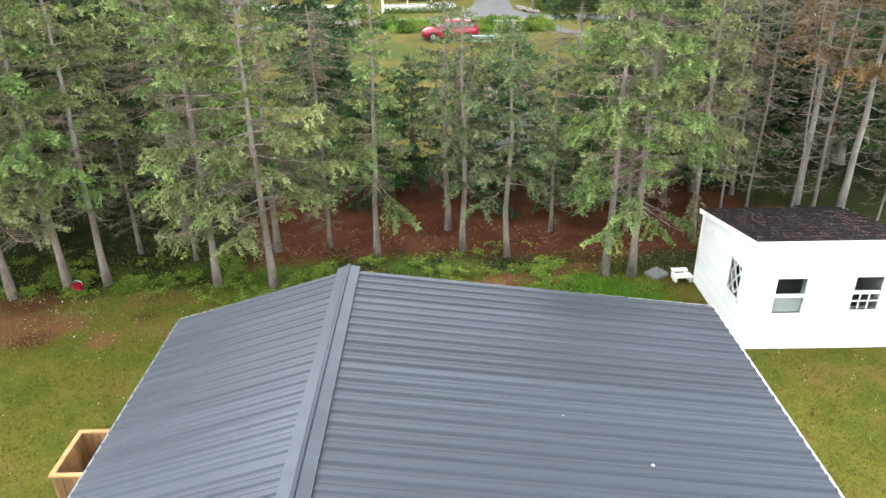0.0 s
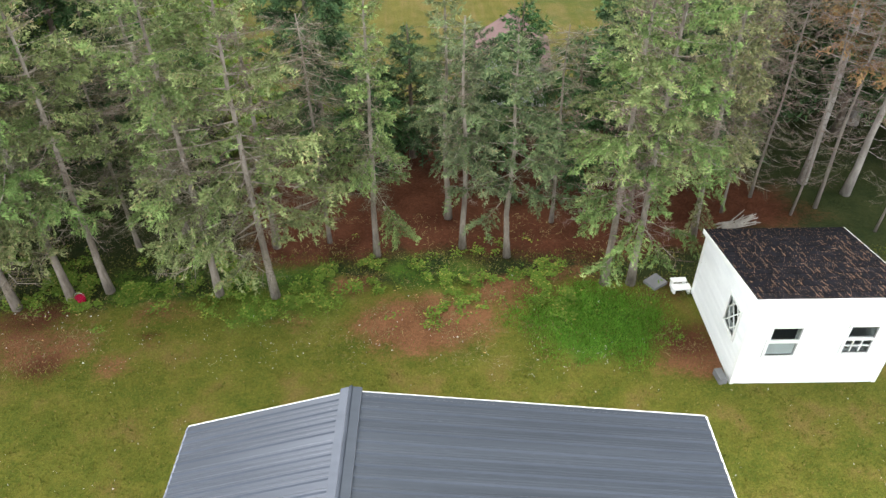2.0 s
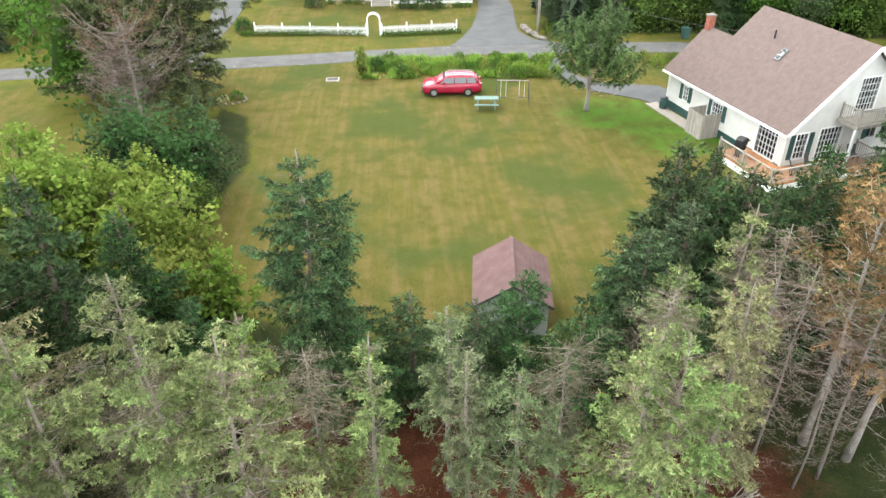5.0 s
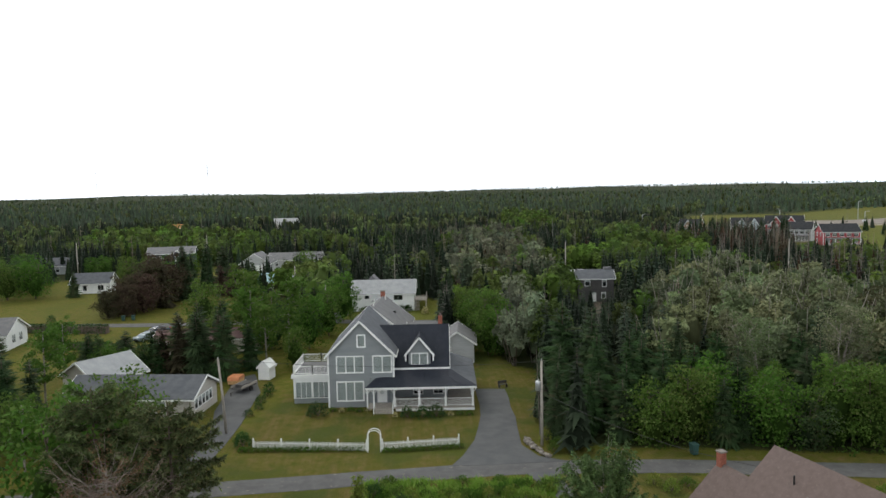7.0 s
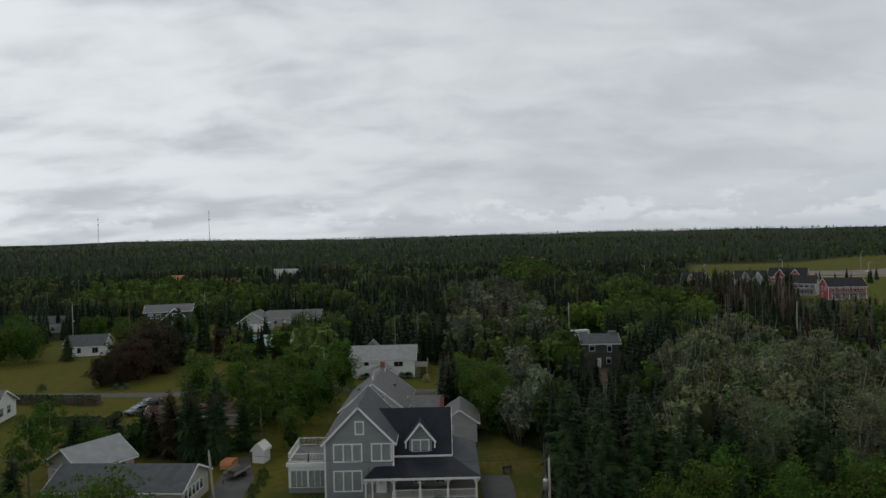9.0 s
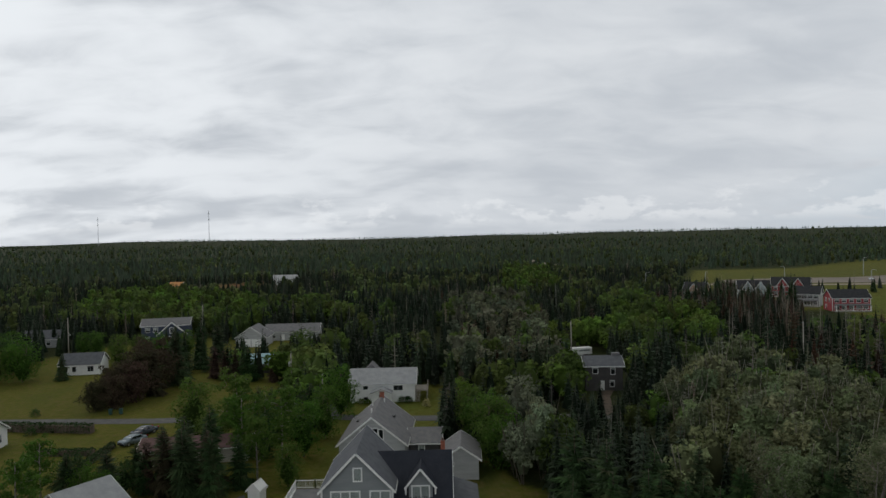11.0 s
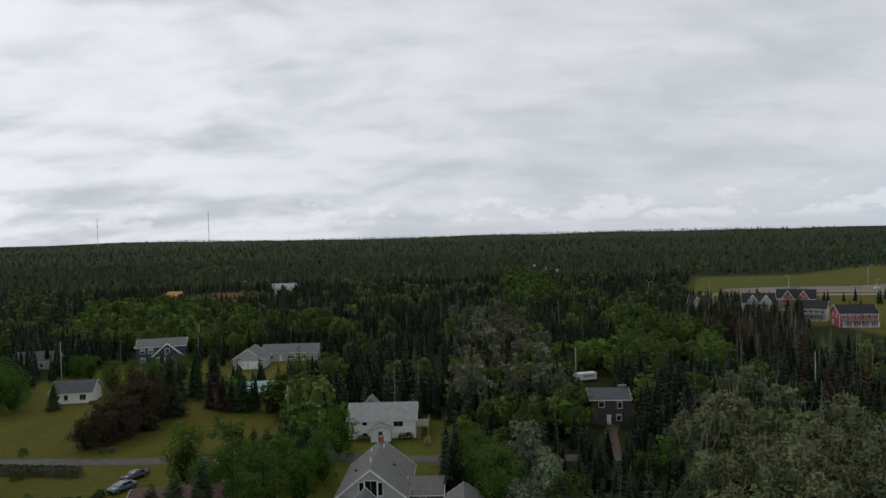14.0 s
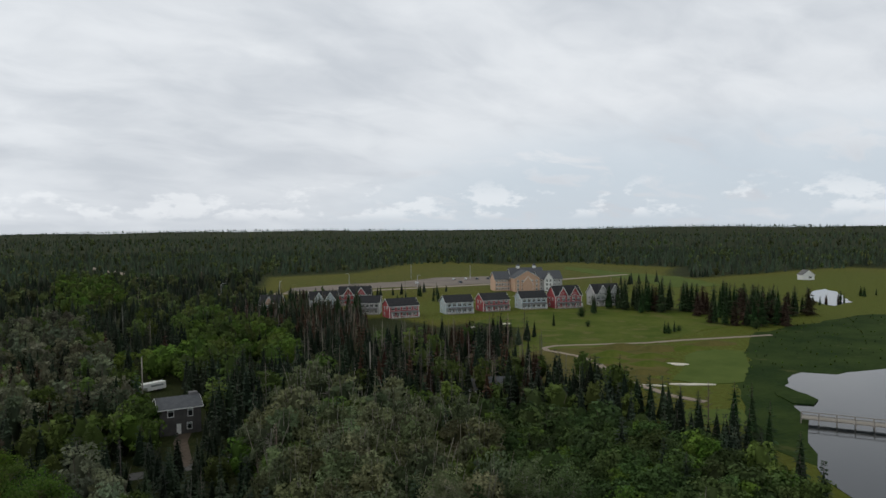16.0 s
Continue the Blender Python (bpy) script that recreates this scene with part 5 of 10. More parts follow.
for key, x, y, s, turn in [("blue0", -5.5, 30.0, 1.0, 0.0), ("blue1", -1.8, 28.4, 0.82, 1.0), ("blue1", 0.5, 28.0, 0.84, 2.2), ("blue1", 2.2, 28.8, 0.92, 3.0), ("blue1", -3.6, 27.6, 0.76, 4.2),
                           ("blue1", 4.1, 27.0, 0.85, 5.0), ("blue2", 6.0, 29.6, 0.85, 0.7), ("shade0", 8.6, 33.0, 0.95, 1.6), ("shade1", 10.8, 35.2, 0.70, 2.5), ("blue2", 8.4, 30.4, 0.95, 3.9), ("spruce7", 12.8, 36.8, 0.57, 5.1), ("shade0", 10.9, 31.6, 0.9, 1.4),
                           ("shade0", 15.9, 36.4, 0.55, 0.4), ("blue2", 19.6, 38.6, 0.45, 4.4), ("shade0", 18.0, 35.8, 0.72, 5.6), ("blue2", 16.6, 32.4, 0.9, 2.2), ("shade0", 13.2, 31.4, 0.9, 0.5), ("blue2", 15.2, 29.8, 0.9, 1.5), ("shade1", 18.0, 31.0, 0.8, 2.5), ("shade1", 22.2, 36.0, 1.0, 1.2), ("shade0", 14.0, 35.0, 0.62, 3.3), ("shade0", 25.5, 40.5, 0.95, 2.7), ("shade1", 29.0, 44.0, 1.0, 0.9), ("blue2", 26.5, 46.0, 0.85, 0.1),
                           ("shade1", -13.2, 27.0, 1.0, 0.6), ("shade0", -15.8, 26.2, 1.0, 1.6), ("shade1", -17.8, 29.5, 1.0, 2.6), ("shade0", -12.0, 29.5, 0.85, 3.6), ("shade1", -20.6, 25.0, 1.05, 4.6), ("blue2", -9.4, 27.8, 0.7, 5.6), ("blue2", 6.6, 29.0, 0.92, 4.4), ("shade0", 9.6, 31.0, 0.9, 5.2), ("blue2", 9.3, 28.0, 0.85, 0.3), ("shade1", 10.6, 29.4, 0.82, 1.1), ("blue2", 7.6, 26.6, 0.72, 2.0), ("shade0", 15.2, 34.2, 0.85, 3.0), ("shade0", -11.4, 25.6, 0.8, 2.2), ("shade1", -16.6, 24.0, 0.85, 3.2), ("shade0", -19.2, 22.6, 0.9, 0.7), ("shade0", -22.0, 31.0, 1.0, 0.2)]:
    plant(key, x, y, "spruce_tree", "dark blue-green spruce with dense drooping boughs", GROVE, turn, s)
LEFTW = "leafy trees on the field's edge"
for key, x, y, s, turn in [("leafy0", -13.4, 34.6, 1.0, 0.0), ("leafy1", -15.2, 36.5, 1.0, 1.0), ("leafy0", -17.6, 37.0, 1.05, 2.0), ("leafy1", -18.6, 40.0, 1.05, 3.0), ("leafy0", -15.8, 39.6, 0.9, 4.0), ("leafy3", -11.6, 35.0, 1.0, 5.0), ("leafy3", -9.9, 31.6, 1.0, 0.8),
                           ("leafy1", -11.6, 32.2, 0.95, 2.8), ("leafy0", -20.8, 37.4, 1.0, 5.1), ("leafy1", -22.4, 41.0, 1.0, 0.4), ("leafy0", -24.0, 36.0, 1.0, 3.7), ("leafy3", -7.9, 27.0, 0.9, 1.7)]:
    plant(key, x, y, "birch_tree", "young yellow-green birch with light airy leaves", LEFTW, turn, s)
for key, x, y, s, turn in [("leafy2", -16.4, 43.6, 1.0, 0.0), ("leafy2", -18.8, 45.2, 0.95, 2.0), ("leafy2", -15.2, 46.8, 0.85, 4.0), ("leafy5", -14.2, 41.8, 0.5, 1.0)]:
    plant(key, x, y, "alder_tree", "dense dark-green alder bush on the lawn's edge", LEFTW, turn, s)
for key, x, y, s, turn, lab in [("deadpine", -21.3, 54.4, 1.1, 0.0, "dead pine with a fan of bare grey branches"), ("pine0", -25.0, 60.5, 1.22, 0.0, "dark olive pine with a broad crown"), ("pine0", -19.6, 60.4, 1.12, 2.0, "dark olive pine with brown patches"),
                                ("deadpine", -23.0, 55.8, 0.85, 2.1, "small dead pine with bare grey branches"), ("pine1", 10.15, 58.4, 1.0, 0.0, "young round-crowned pine alone on the lawn")]:
    plant(key, x, y, "pine_tree", lab, "pines on the field", turn, s)
for key, x, y, s, turn in [("leafy4", -27.6, 65.6, 1.25, 1.0), ("leafy5", -28.2, 62.0, 1.65, 0.5), ("leafy4", -22.6, 65.4, 0.95, 2.5), ("leafy5", -30.0, 77.0, 1.3, 2.0), ("leafy5", -37.0, 79.0, 1.0, 0.0), ("leafy4", -34.0, 82.5, 0.75, 3.0), ("leafy6", -38.5, 74.5, 0.8, 4.0), ("leafy5", -42.5, 80.0, 0.9, 5.0), ("leafy3", -7.4, 66.2, 0.55, 0.0)]:
    plant(key, x, y, "maple_tree", "mid-green leafy maple by the road", "leafy trees by the road", turn, s)


_r = random.Random(33)
for i in range(26):
    x = 97 + 1.62 * i + _r.uniform(-0.8, 0.8)
    plant(("lawn0", "lawn1")[i % 2], x, 301 - 0.12 * (x - 97) + _r.uniform(-7, 5), "spruce_tree", "dark spruce before the resort cottages", "spruces before the cottages", _r.uniform(0, 6), _r.uniform(1.0, 1.3))
YARD_TREES = "trees round the houses"
for key, x, y, sc, turn, nm, lab in [
        ("plum0", -68.6, 155.0, 0.62, 0.0, "plum_tree", "dull brown bushy tree on the lawn"), ("plum0", -66.0, 157.0, 0.72, 1.0, "plum_tree", "dull brown bushy tree on the lawn"), ("plum0", -68.0, 160.5, 0.85, 2.0, "plum_tree", "dull brown bushy tree on the lawn"), ("plum0", -64.4, 162.0, 0.85, 2.6, "plum_tree", "dull brown bushy tree on the lawn"),
        ("plum0", -66.0, 167.0, 1.05, 3.0, "plum_tree", "tall dull brown bushy tree on the lawn"), ("plum1", -62.6, 168.5, 1.15, 4.0, "spruce_tree", "brownish spruce on the lawn"), ("plum0", -64.4, 174.0, 1.2, 5.0, "plum_tree", "tall dull brown bushy tree on the lawn"), ("plum1", -69.0, 176.0, 1.2, 5.0, "spruce_tree", "brownish spruce on the lawn"), ("dark1", -61.5, 178.5, 1.15, 5.0, "spruce_tree", "dark spruce by the lawn"), ("dark1", -66.0, 191.0, 1.1, 5.0, "spruce_tree", "dark spruce by the lawn"),
        ("leafy4", -86.0, 203.0, 1.1, 1.3, "maple_tree", "green maple by the small white house"), ("dark1", -63.0, 199.0, 1.1, 0.6, "spruce_tree", "dark spruce by the lawn"), ("dark0", -60.0, 204.0, 1.15, 1.6, "spruce_tree", "dark spruce by the lawn"),
        ("dark1", -92.0, 186.5, 0.6, 2.0, "spruce_tree", "small spruce by the white house"), ("leafy2", -110.0, 196.0, 1.5, 0.4, "maple_tree", "broad dark maple beside the lawn"), ("leafy2", -118.0, 190.0, 1.6, 2.4, "maple_tree", "broad dark maple beside the lawn"),
        ("lawn1", -64.5, 191.7, 1.08, 0.4, "spruce_tree", "tall dark spruce by the lawn"), ("lawn0", -70.9, 200.6, 0.95, 1.4, "spruce_tree", "dark spruce by the lawn"), ("lawn1", -63.2, 197.4, 0.95, 2.4, "spruce_tree", "dark spruce by the lawn"), ("lawn0", -67.5, 195.0, 1.0, 3.4, "spruce_tree", "dark spruce by the lawn"), ("lawn1", -60.5, 194.0, 0.95, 4.4, "spruce_tree", "dark spruce by the lawn"),
        ("plum1", -55.1, 185.3, 0.9, 0.3, "spruce_tree", "brownish spruce in a row"), ("lawn0", -51.5, 183.9, 0.97, 1.3, "spruce_tree", "dark spruce in a row"), ("lawn1", -48.0, 184.6, 0.92, 2.3, "spruce_tree", "dark spruce in a row"), ("lawn0", -44.6, 182.6, 0.8, 3.3, "spruce_tree", "dark spruce in a row"),
        ("leafy4", -100.1, 220.2, 0.95, 0.3, "maple_tree", "green maple between the houses"), ("leafy4", -106.0, 223.9, 0.85, 1.3, "maple_tree", "green maple between the houses"), ("leafy5", -101.0, 185.6, 1.6, 2.3, "maple_tree", "broad green maple beside the lawn"), ("leafy5", -107.0, 184.0, 1.5, 3.3, "maple_tree", "broad green maple beside the lawn"), ("leafy4", -115.4, 205.3, 1.2, 4.3, "maple_tree", "broad green maple beside the lawn"),
        ("leafy5", -77.6, 207.8, 1.2, 0.8, "maple_tree", "green maple behind the lawn"), ("leafy4", -84.0, 210.5, 0.95, 1.8, "maple_tree", "green maple behind the lawn"), ("leafy5", -89.2, 210.4, 0.95, 2.8, "maple_tree", "green maple behind the lawn"), ("leafy4", -72.0, 214.0, 1.0, 3.8, "maple_tree", "green maple behind the lawn"), ("lawn0", -80.0, 220.0, 0.9, 4.8, "spruce_tree", "dark spruce behind the lawn"),
        ("mid0", -45.6, 83.4, 1.0, 0.2, "spruce_tree", "dense dark spruce beside the low house"), ("mid1", -44.0, 85.6, 0.8, 1.2, "spruce_tree", "dense dark spruce beside the low house"), ("mid2", -48.6, 87.6, 0.95, 2.2, "spruce_tree", "dense dark spruce beside the low house"), ("leafy6", -48.0, 95.0, 1.15, 3.2, "birch_tree", "tall pale-green willow beside the low house"),
        ("mid0", -40.2, 109.6, 0.6, 4.2, "spruce_tree", "dark spruce behind the low house"), ("mid1", -38.2, 111.4, 0.85, 5.2, "spruce_tree", "dark spruce behind the low house"), ("mid2", -35.2, 111.0, 0.9, 0.9, "spruce_tree", "dark spruce behind the low house"), ("mid0", -32.6, 112.4, 0.95, 1.9, "spruce_tree", "dark spruce behind the low house"), ("leafy2", -34.0, 110.0, 0.6, 2.9, "alder_tree", "low dark bush behind the low house"), ("leafy2", -43.0, 110.5, 0.7, 3.9, "alder_tree", "low dark bush behind the pale roof"),
        ("mid0", -31.2, 142.7, 0.75, 0.2, "spruce_tree", "dark spruce behind the grey house"), ("mid2", -33.5, 141.8, 0.65, 1.2, "spruce_tree", "dark spruce behind the grey house"),
        ("mid1", -47.7, 85.9, 0.85, 0.6, "spruce_tree", "blue-green spruce beside the low house"), ("mid1", -42.7, 75.2, 0.55, 1.6, "spruce_tree", "small blue-green spruce by the road"), ("mid0", -51.0, 81.5, 0.9, 2.6, "spruce_tree", "dark spruce beside the low house"), ("mid2", -55.5, 90.5, 0.85, 3.6, "spruce_tree", "dark spruce beside the low house"), ("leafy6", -51.5, 106.0, 1.0, 4.6, "birch_tree", "tall light birch beside the pale roof"),
        ("plum1", -52.0, 183.0, 0.85, 0.2, "spruce_tree", "brownish spruce in a row"), ("plum1", -49.0, 181.5, 0.9, 1.2, "spruce_tree", "brownish spruce in a row"), ("dark0", -46.0, 181.0, 0.9, 2.2, "spruce_tree", "dark spruce in a row"), ("plum1", -40.0, 180.5, 0.8, 3.2, "spruce_tree", "brownish spruce in a row"),
        ("leafy4", -42.0, 134.0, 1.3, 0.0, "maple_tree", "round bright-green maple by the back road"), ("leafy6", -32.2, 125.0, 1.55, 1.0, "birch_tree", "tall light-green birch near the houses"), ("leafy6", -24.0, 118.5, 1.45, 2.0, "birch_tree", "tall birch with pale forked limbs"), ("leafy6", -29.5, 131.0, 0.95, 4.0, "birch_tree", "tall light-green birch near the houses"),
        ("leafy4", -19.6, 146.8, 1.2, 3.0, "birch_tree", "small yellow-green tree by the white house"), ("leafy4", -20.4, 133.5, 1.1, 1.4, "birch_tree", "small yellow-green tree by the grey house"), ("dark0", -24.0, 141.5, 0.8, 1.0, "spruce_tree", "dark spruce behind the grey house"), ("dark1", -26.2, 140.0, 0.8, 2.0, "spruce_tree", "dark spruce behind the grey house"), ("dark0", -28.6, 141.5, 0.75, 3.0, "spruce_tree", "dark spruce behind the grey house"),
        ("plum1", -24.8, 146.0, 0.75, 2.4, "spruce_tree", "brownish spruce by the pole"), ("leafy4", -30.5, 168.0, 1.0, 3.3, "maple_tree", "light maple beside the lawn"), ("leafy4", -36.0, 196.0, 1.2, 4.1, "maple_tree", "light maple beside the lawn"),
        ("plum1", -37.0, 109.0, 1.0, 0.0, "spruce_tree", "dull brown spruce behind the low house"), ("dark0", -34.0, 108.0, 0.95, 1.0, "spruce_tree", "dark spruce behind the low house"), ("plum1", -31.6, 110.0, 0.95, 2.0, "spruce_tree", "dull brown spruce behind the low house"), ("dark1", -30.0, 106.5, 0.8, 3.0, "spruce_tree", "dark spruce behind the low house"), ("plum1", -40.0, 110.5, 0.8, 4.0, "spruce_tree", "dull brown spruce behind the low house"),
        ("leafy6", -29.4, 118.0, 1.3, 5.0, "birch_tree", "tall light-green birch near the houses"), ("leafy6", -26.4, 114.0, 1.1, 0.7, "birch_tree", "tall birch with pale forked limbs"), ("leafy4", -21.5, 111.0, 0.75, 2.1, "maple_tree", "green maple beside the house"),
        ("leafy1", 4.0, 148.0, 1.1, 2.0, "birch_tree", "slim birch with a pale stem"), ("plum1", 2.6, 151.5, 0.85, 1.0, "spruce_tree", "brownish tree beside the white house"), ("leafy4", 3.4, 134.5, 1.0, 1.0, "maple_tree", "green maple behind the house"), ("leafy5", 5.2, 128.5, 1.15, 2.0, "maple_tree", "green maple behind the house"), ("leafy4", 6.2, 117.0, 0.9, 3.0, "maple_tree", "green maple behind the garage"),
        ("mid0", -36.0, 113.0, 0.9, 0.4, "spruce_tree", "dark spruce behind the low house"), ("mid2", -33.0, 114.5, 0.95, 1.4, "spruce_tree", "dark spruce behind the low house"), ("mid0", -28.0, 111.0, 0.8, 2.4, "spruce_tree", "dark spruce behind the low house"), ("mid1", -42.5, 113.0, 0.6, 3.4, "spruce_tree", "small blue-green spruce behind the low house"),
        ("leafy5", -46.0, 106.0, 0.8, 0.4, "maple_tree", "dense green bush behind the pale roof"), ("leafy5", -43.0, 104.5, 0.7, 1.4, "maple_tree", "dense green bush behind the pale roof"), ("leafy2", -49.0, 109.0, 0.9, 2.4, "alder_tree", "dense green bush behind the pale roof"), ("leafy4", -22.0, 124.0, 1.1, 0.9, "maple_tree", "green maple beside the grey house"), ("leafy2", -28.0, 124.0, 1.1, 1.9, "alder_tree", "dark leafy tree near the houses"), ("leafy5", -36.5, 128.0, 1.0, 2.9, "maple_tree", "green maple near the houses"),
        ("mid2", -22.0, 140.0, 0.7, 3.9, "spruce_tree", "dark spruce behind the grey house"), ("leafy2", -25.0, 134.0, 1.0, 4.9, "alder_tree", "dark leafy tree behind the grey house"), ("mid0", -30.0, 137.0, 0.8, 5.9, "spruce_tree", "dark spruce behind the grey house"),
        ("leafy4", 6.0, 121.0, 1.2, 0.9, "maple_tree", "green maple behind the garage"), ("leafy5", 8.6, 116.0, 1.2, 1.9, "maple_tree", "green maple behind the garage"), ("leafy5", 7.4, 126.0, 1.3, 2.9, "maple_tree", "green maple behind the garage"),
        ("dark0", -48.5, 106.5, 0.7, 3.0, "spruce_tree", "dark spruce behind the pale roof"), ("dark0", -44.0, 107.5, 0.7, 4.0, "spruce_tree", "dark spruce behind the pale roof"), ("leafy6", -54.0, 88.0, 0.95, 1.0, "birch_tree", "light leafy tree beside the low house"), ("dark1", -56.0, 80.0, 1.0, 2.0, "spruce_tree", "dark spruce beside the road")]:
    plant(key, x, y, nm, lab, YARD_TREES, turn, sc)


# trees along the road's far side: spruces near the pole, leafy bushes further on, taller spruces behind
_r = random.Random(21)
EDGE = [(10.6, 80.6), (24, 78.6), (40, 76.4), (66, 71.5)]


def edge_y(x):
    return float(np.interp(x, [p[0] for p in EDGE], [p[1] for p in EDGE]))


for row, (off, step) in enumerate(((0.9, 2.9), (3.6, 3.4), (7.4, 3.7), (11.4, 4.1), (15.4, 4.4))):
    x = 10.8 + 0.7 * row
    while x < 63:
        y = edge_y(x) + off + _r.uniform(-0.7, 0.9)
        leafy = row < 2 and (18.5 < x < 27.5 or 30 < x < 47 or x > 52) and _r.random() < 0.85
        pale = row > 2 and x > 27 and _r.random() < 0.45
        if leafy:
            plant(("leafy5", "leafy4", "leafy2")[_r.choice((0, 0, 1, 1, 2))], x, y, "maple_tree", "round mid-green maple bush along the road", "trees along the road", _r.uniform(0, 6.2), _r.uniform(0.95, 1.2) + 0.14 * row, 1.0, -0.8 if row == 0 else -0.4)
        elif pale:
            plant("aspen0", x, y, "aspen_tree", "tall pale aspen with thin grey stems", "trees along the road", _r.uniform(0, 6.2), _r.uniform(0.95, 1.2))
        else:
            plant(("mid0", "mid1", "mid2")[_r.randrange(3)], x, y, "spruce_tree", "dark spruce with boughs down to the ground", "trees along the road", _r.uniform(0, 6.2), (0.60, 0.75, 0.85, 0.9, 0.95)[row] * _r.uniform(0.82, 1.15))
        x += step * _r.uniform(0.75, 1.25)


# ---- woods ----
def stem_mesh(pts, radii, n=4):
    m = MB().tube(pts, radii, n, False)
    return np.array(m.v), np.array([x for q in m.f for x in ((q[0], q[1], q[2]), (q[0], q[2], q[3]))])


def template(kind, seed, level):
    """A tree for the woods, one metre high: vertices, triangles, and which vertices are wood."""
    rs = np.random.RandomState(seed)
    if kind == "snag":
        n = (70, 46, 16, 8)[level]
        z = rs.uniform(0.2, 0.95, n)
        a = rs.uniform(0, 6.28, n)
        p = np.stack([0 * z, 0 * z, z], 1)
        q = p + np.stack([np.cos(a), np.sin(a), rs.uniform(-0.25, 0.5, n)], 1) * (0.23 * (1.1 - z) ** 0.7 * rs.uniform(0.4, 1.1, n))[:, None]
        lean = rs.normal(0, 0.04, 2)
        wood = stem_mesh([(0, 0, 0), (lean[0] * 0.5, lean[1] * 0.5, 0.5), (lean[0], lean[1], 1.0)], [0.013, 0.009, 0.003], 3 if level > 1 else 4)
        v, t = joined([slivers(p, q, (0.0030, 0.005, 0.012, 0.02)[level], rs), wood])
        return v, t, np.zeros(len(v), bool), np.ones(len(v))
    if kind in ("leafy", "aspen"):
        tall = kind == "aspen"
        m, per = ((46, 24), (24, 11), (11, 6), (5, 4))[level]
        if tall:
            per = int(per * 1.3)
        d = unit(rs.normal(0, 1, (m, 3)))
        squash = np.array([0.27, 0.27, 0.36]) if tall else np.array([0.34, 0.34, 0.42])
        cen = d * rs.uniform(0.55, 1.0, (m, 1)) ** 0.6 * squash * rs.uniform(0.8, 1.12, (m, 1)) + [0, 0, 0.60 if tall else 0.52]
        rad = rs.uniform(0.07, 0.135, (m, 1, 1)) * (0.8 if tall else 1.0)
        e = unit(rs.normal(0, 1, (m, per, 3)) + [0, 0, 0.3])
        pos = (cen[:, None, :] + e * rad * rs.uniform(0.7, 1.0, (m, per, 1)) * [1, 1, 0.75]).reshape(-1, 3)
        pos[:, 2] = np.clip(pos[:, 2], 0.05, 1.04)
        sz = (0.052, 0.088, 0.150, 0.26)[level] * (0.75 if tall else 1.0)
        out = (e + unit(cen - [0, 0, 0.45])[:, None, :] * 0.5 + [0, 0, 0.3]).reshape(-1, 3)
        v, t = facing(pos, out, sz, rs, 0.5, True)
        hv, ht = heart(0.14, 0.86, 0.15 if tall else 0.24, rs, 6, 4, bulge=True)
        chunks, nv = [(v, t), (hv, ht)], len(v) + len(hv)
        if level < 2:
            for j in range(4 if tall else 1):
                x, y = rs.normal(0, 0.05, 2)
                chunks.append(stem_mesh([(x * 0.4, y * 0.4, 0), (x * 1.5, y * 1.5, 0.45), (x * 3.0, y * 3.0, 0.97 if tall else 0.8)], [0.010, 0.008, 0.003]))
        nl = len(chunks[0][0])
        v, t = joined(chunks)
        # crown middle at about half colour: inner shade put into the tint
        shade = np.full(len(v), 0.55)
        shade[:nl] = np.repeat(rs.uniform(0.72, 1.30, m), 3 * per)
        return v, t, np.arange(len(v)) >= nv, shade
    # spruce: whorls of drooping boughs round a leader, wide below and narrow above
    if level < 3:
        wn, ln, k = ((15, 6, 3), (10, 5, 2), (6, 4, 1))[level]
        z = (1 - (np.arange(wn)[:, None] + rs.uniform(-0.3, 0.3, (wn, ln))) / wn * 0.90).ravel()
        z = np.clip(z, 0.05, 0.985)
        A = (rs.uniform(0, 6.28, (wn, 1)) + np.arange(ln)[None, :] * 6.2832 / ln + rs.normal(0, 0.25, (wn, ln))).ravel()
        L = (0.185, 0.215, 0.235)[seed // 7 % 3] * np.clip(1.04 - z, 0.01, 1) ** (0.40, 0.58, 0.72)[seed // 7 % 3] * rs.uniform(0.5, 1.25, wn * ln) * (1 + 0.22 * np.sin(2 * A + seed)) + 0.015
        P = np.stack([0 * z, 0 * z, z], 1)
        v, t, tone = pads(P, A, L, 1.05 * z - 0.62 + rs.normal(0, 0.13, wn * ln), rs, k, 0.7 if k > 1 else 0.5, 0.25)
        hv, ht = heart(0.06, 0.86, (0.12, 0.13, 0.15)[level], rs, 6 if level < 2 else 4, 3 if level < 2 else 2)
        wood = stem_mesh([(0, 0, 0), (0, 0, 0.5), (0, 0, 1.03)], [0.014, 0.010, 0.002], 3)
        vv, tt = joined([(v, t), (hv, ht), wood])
        # middle at half colour, imitating shade within the whorls
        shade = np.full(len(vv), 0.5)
        # bough bases carry crown shade in their tint; tone differs by bough
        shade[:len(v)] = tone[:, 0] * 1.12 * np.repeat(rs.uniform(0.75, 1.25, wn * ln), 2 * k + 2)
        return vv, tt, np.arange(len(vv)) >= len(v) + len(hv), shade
    k = 4
    v, t = [], []
    for z0, z1, r in ((0.05, 0.55, 0.21), (0.32, 0.80, 0.15), (0.60, 1.03, 0.09)):
        o = len(v)
        a = rs.uniform(0, 1.5)
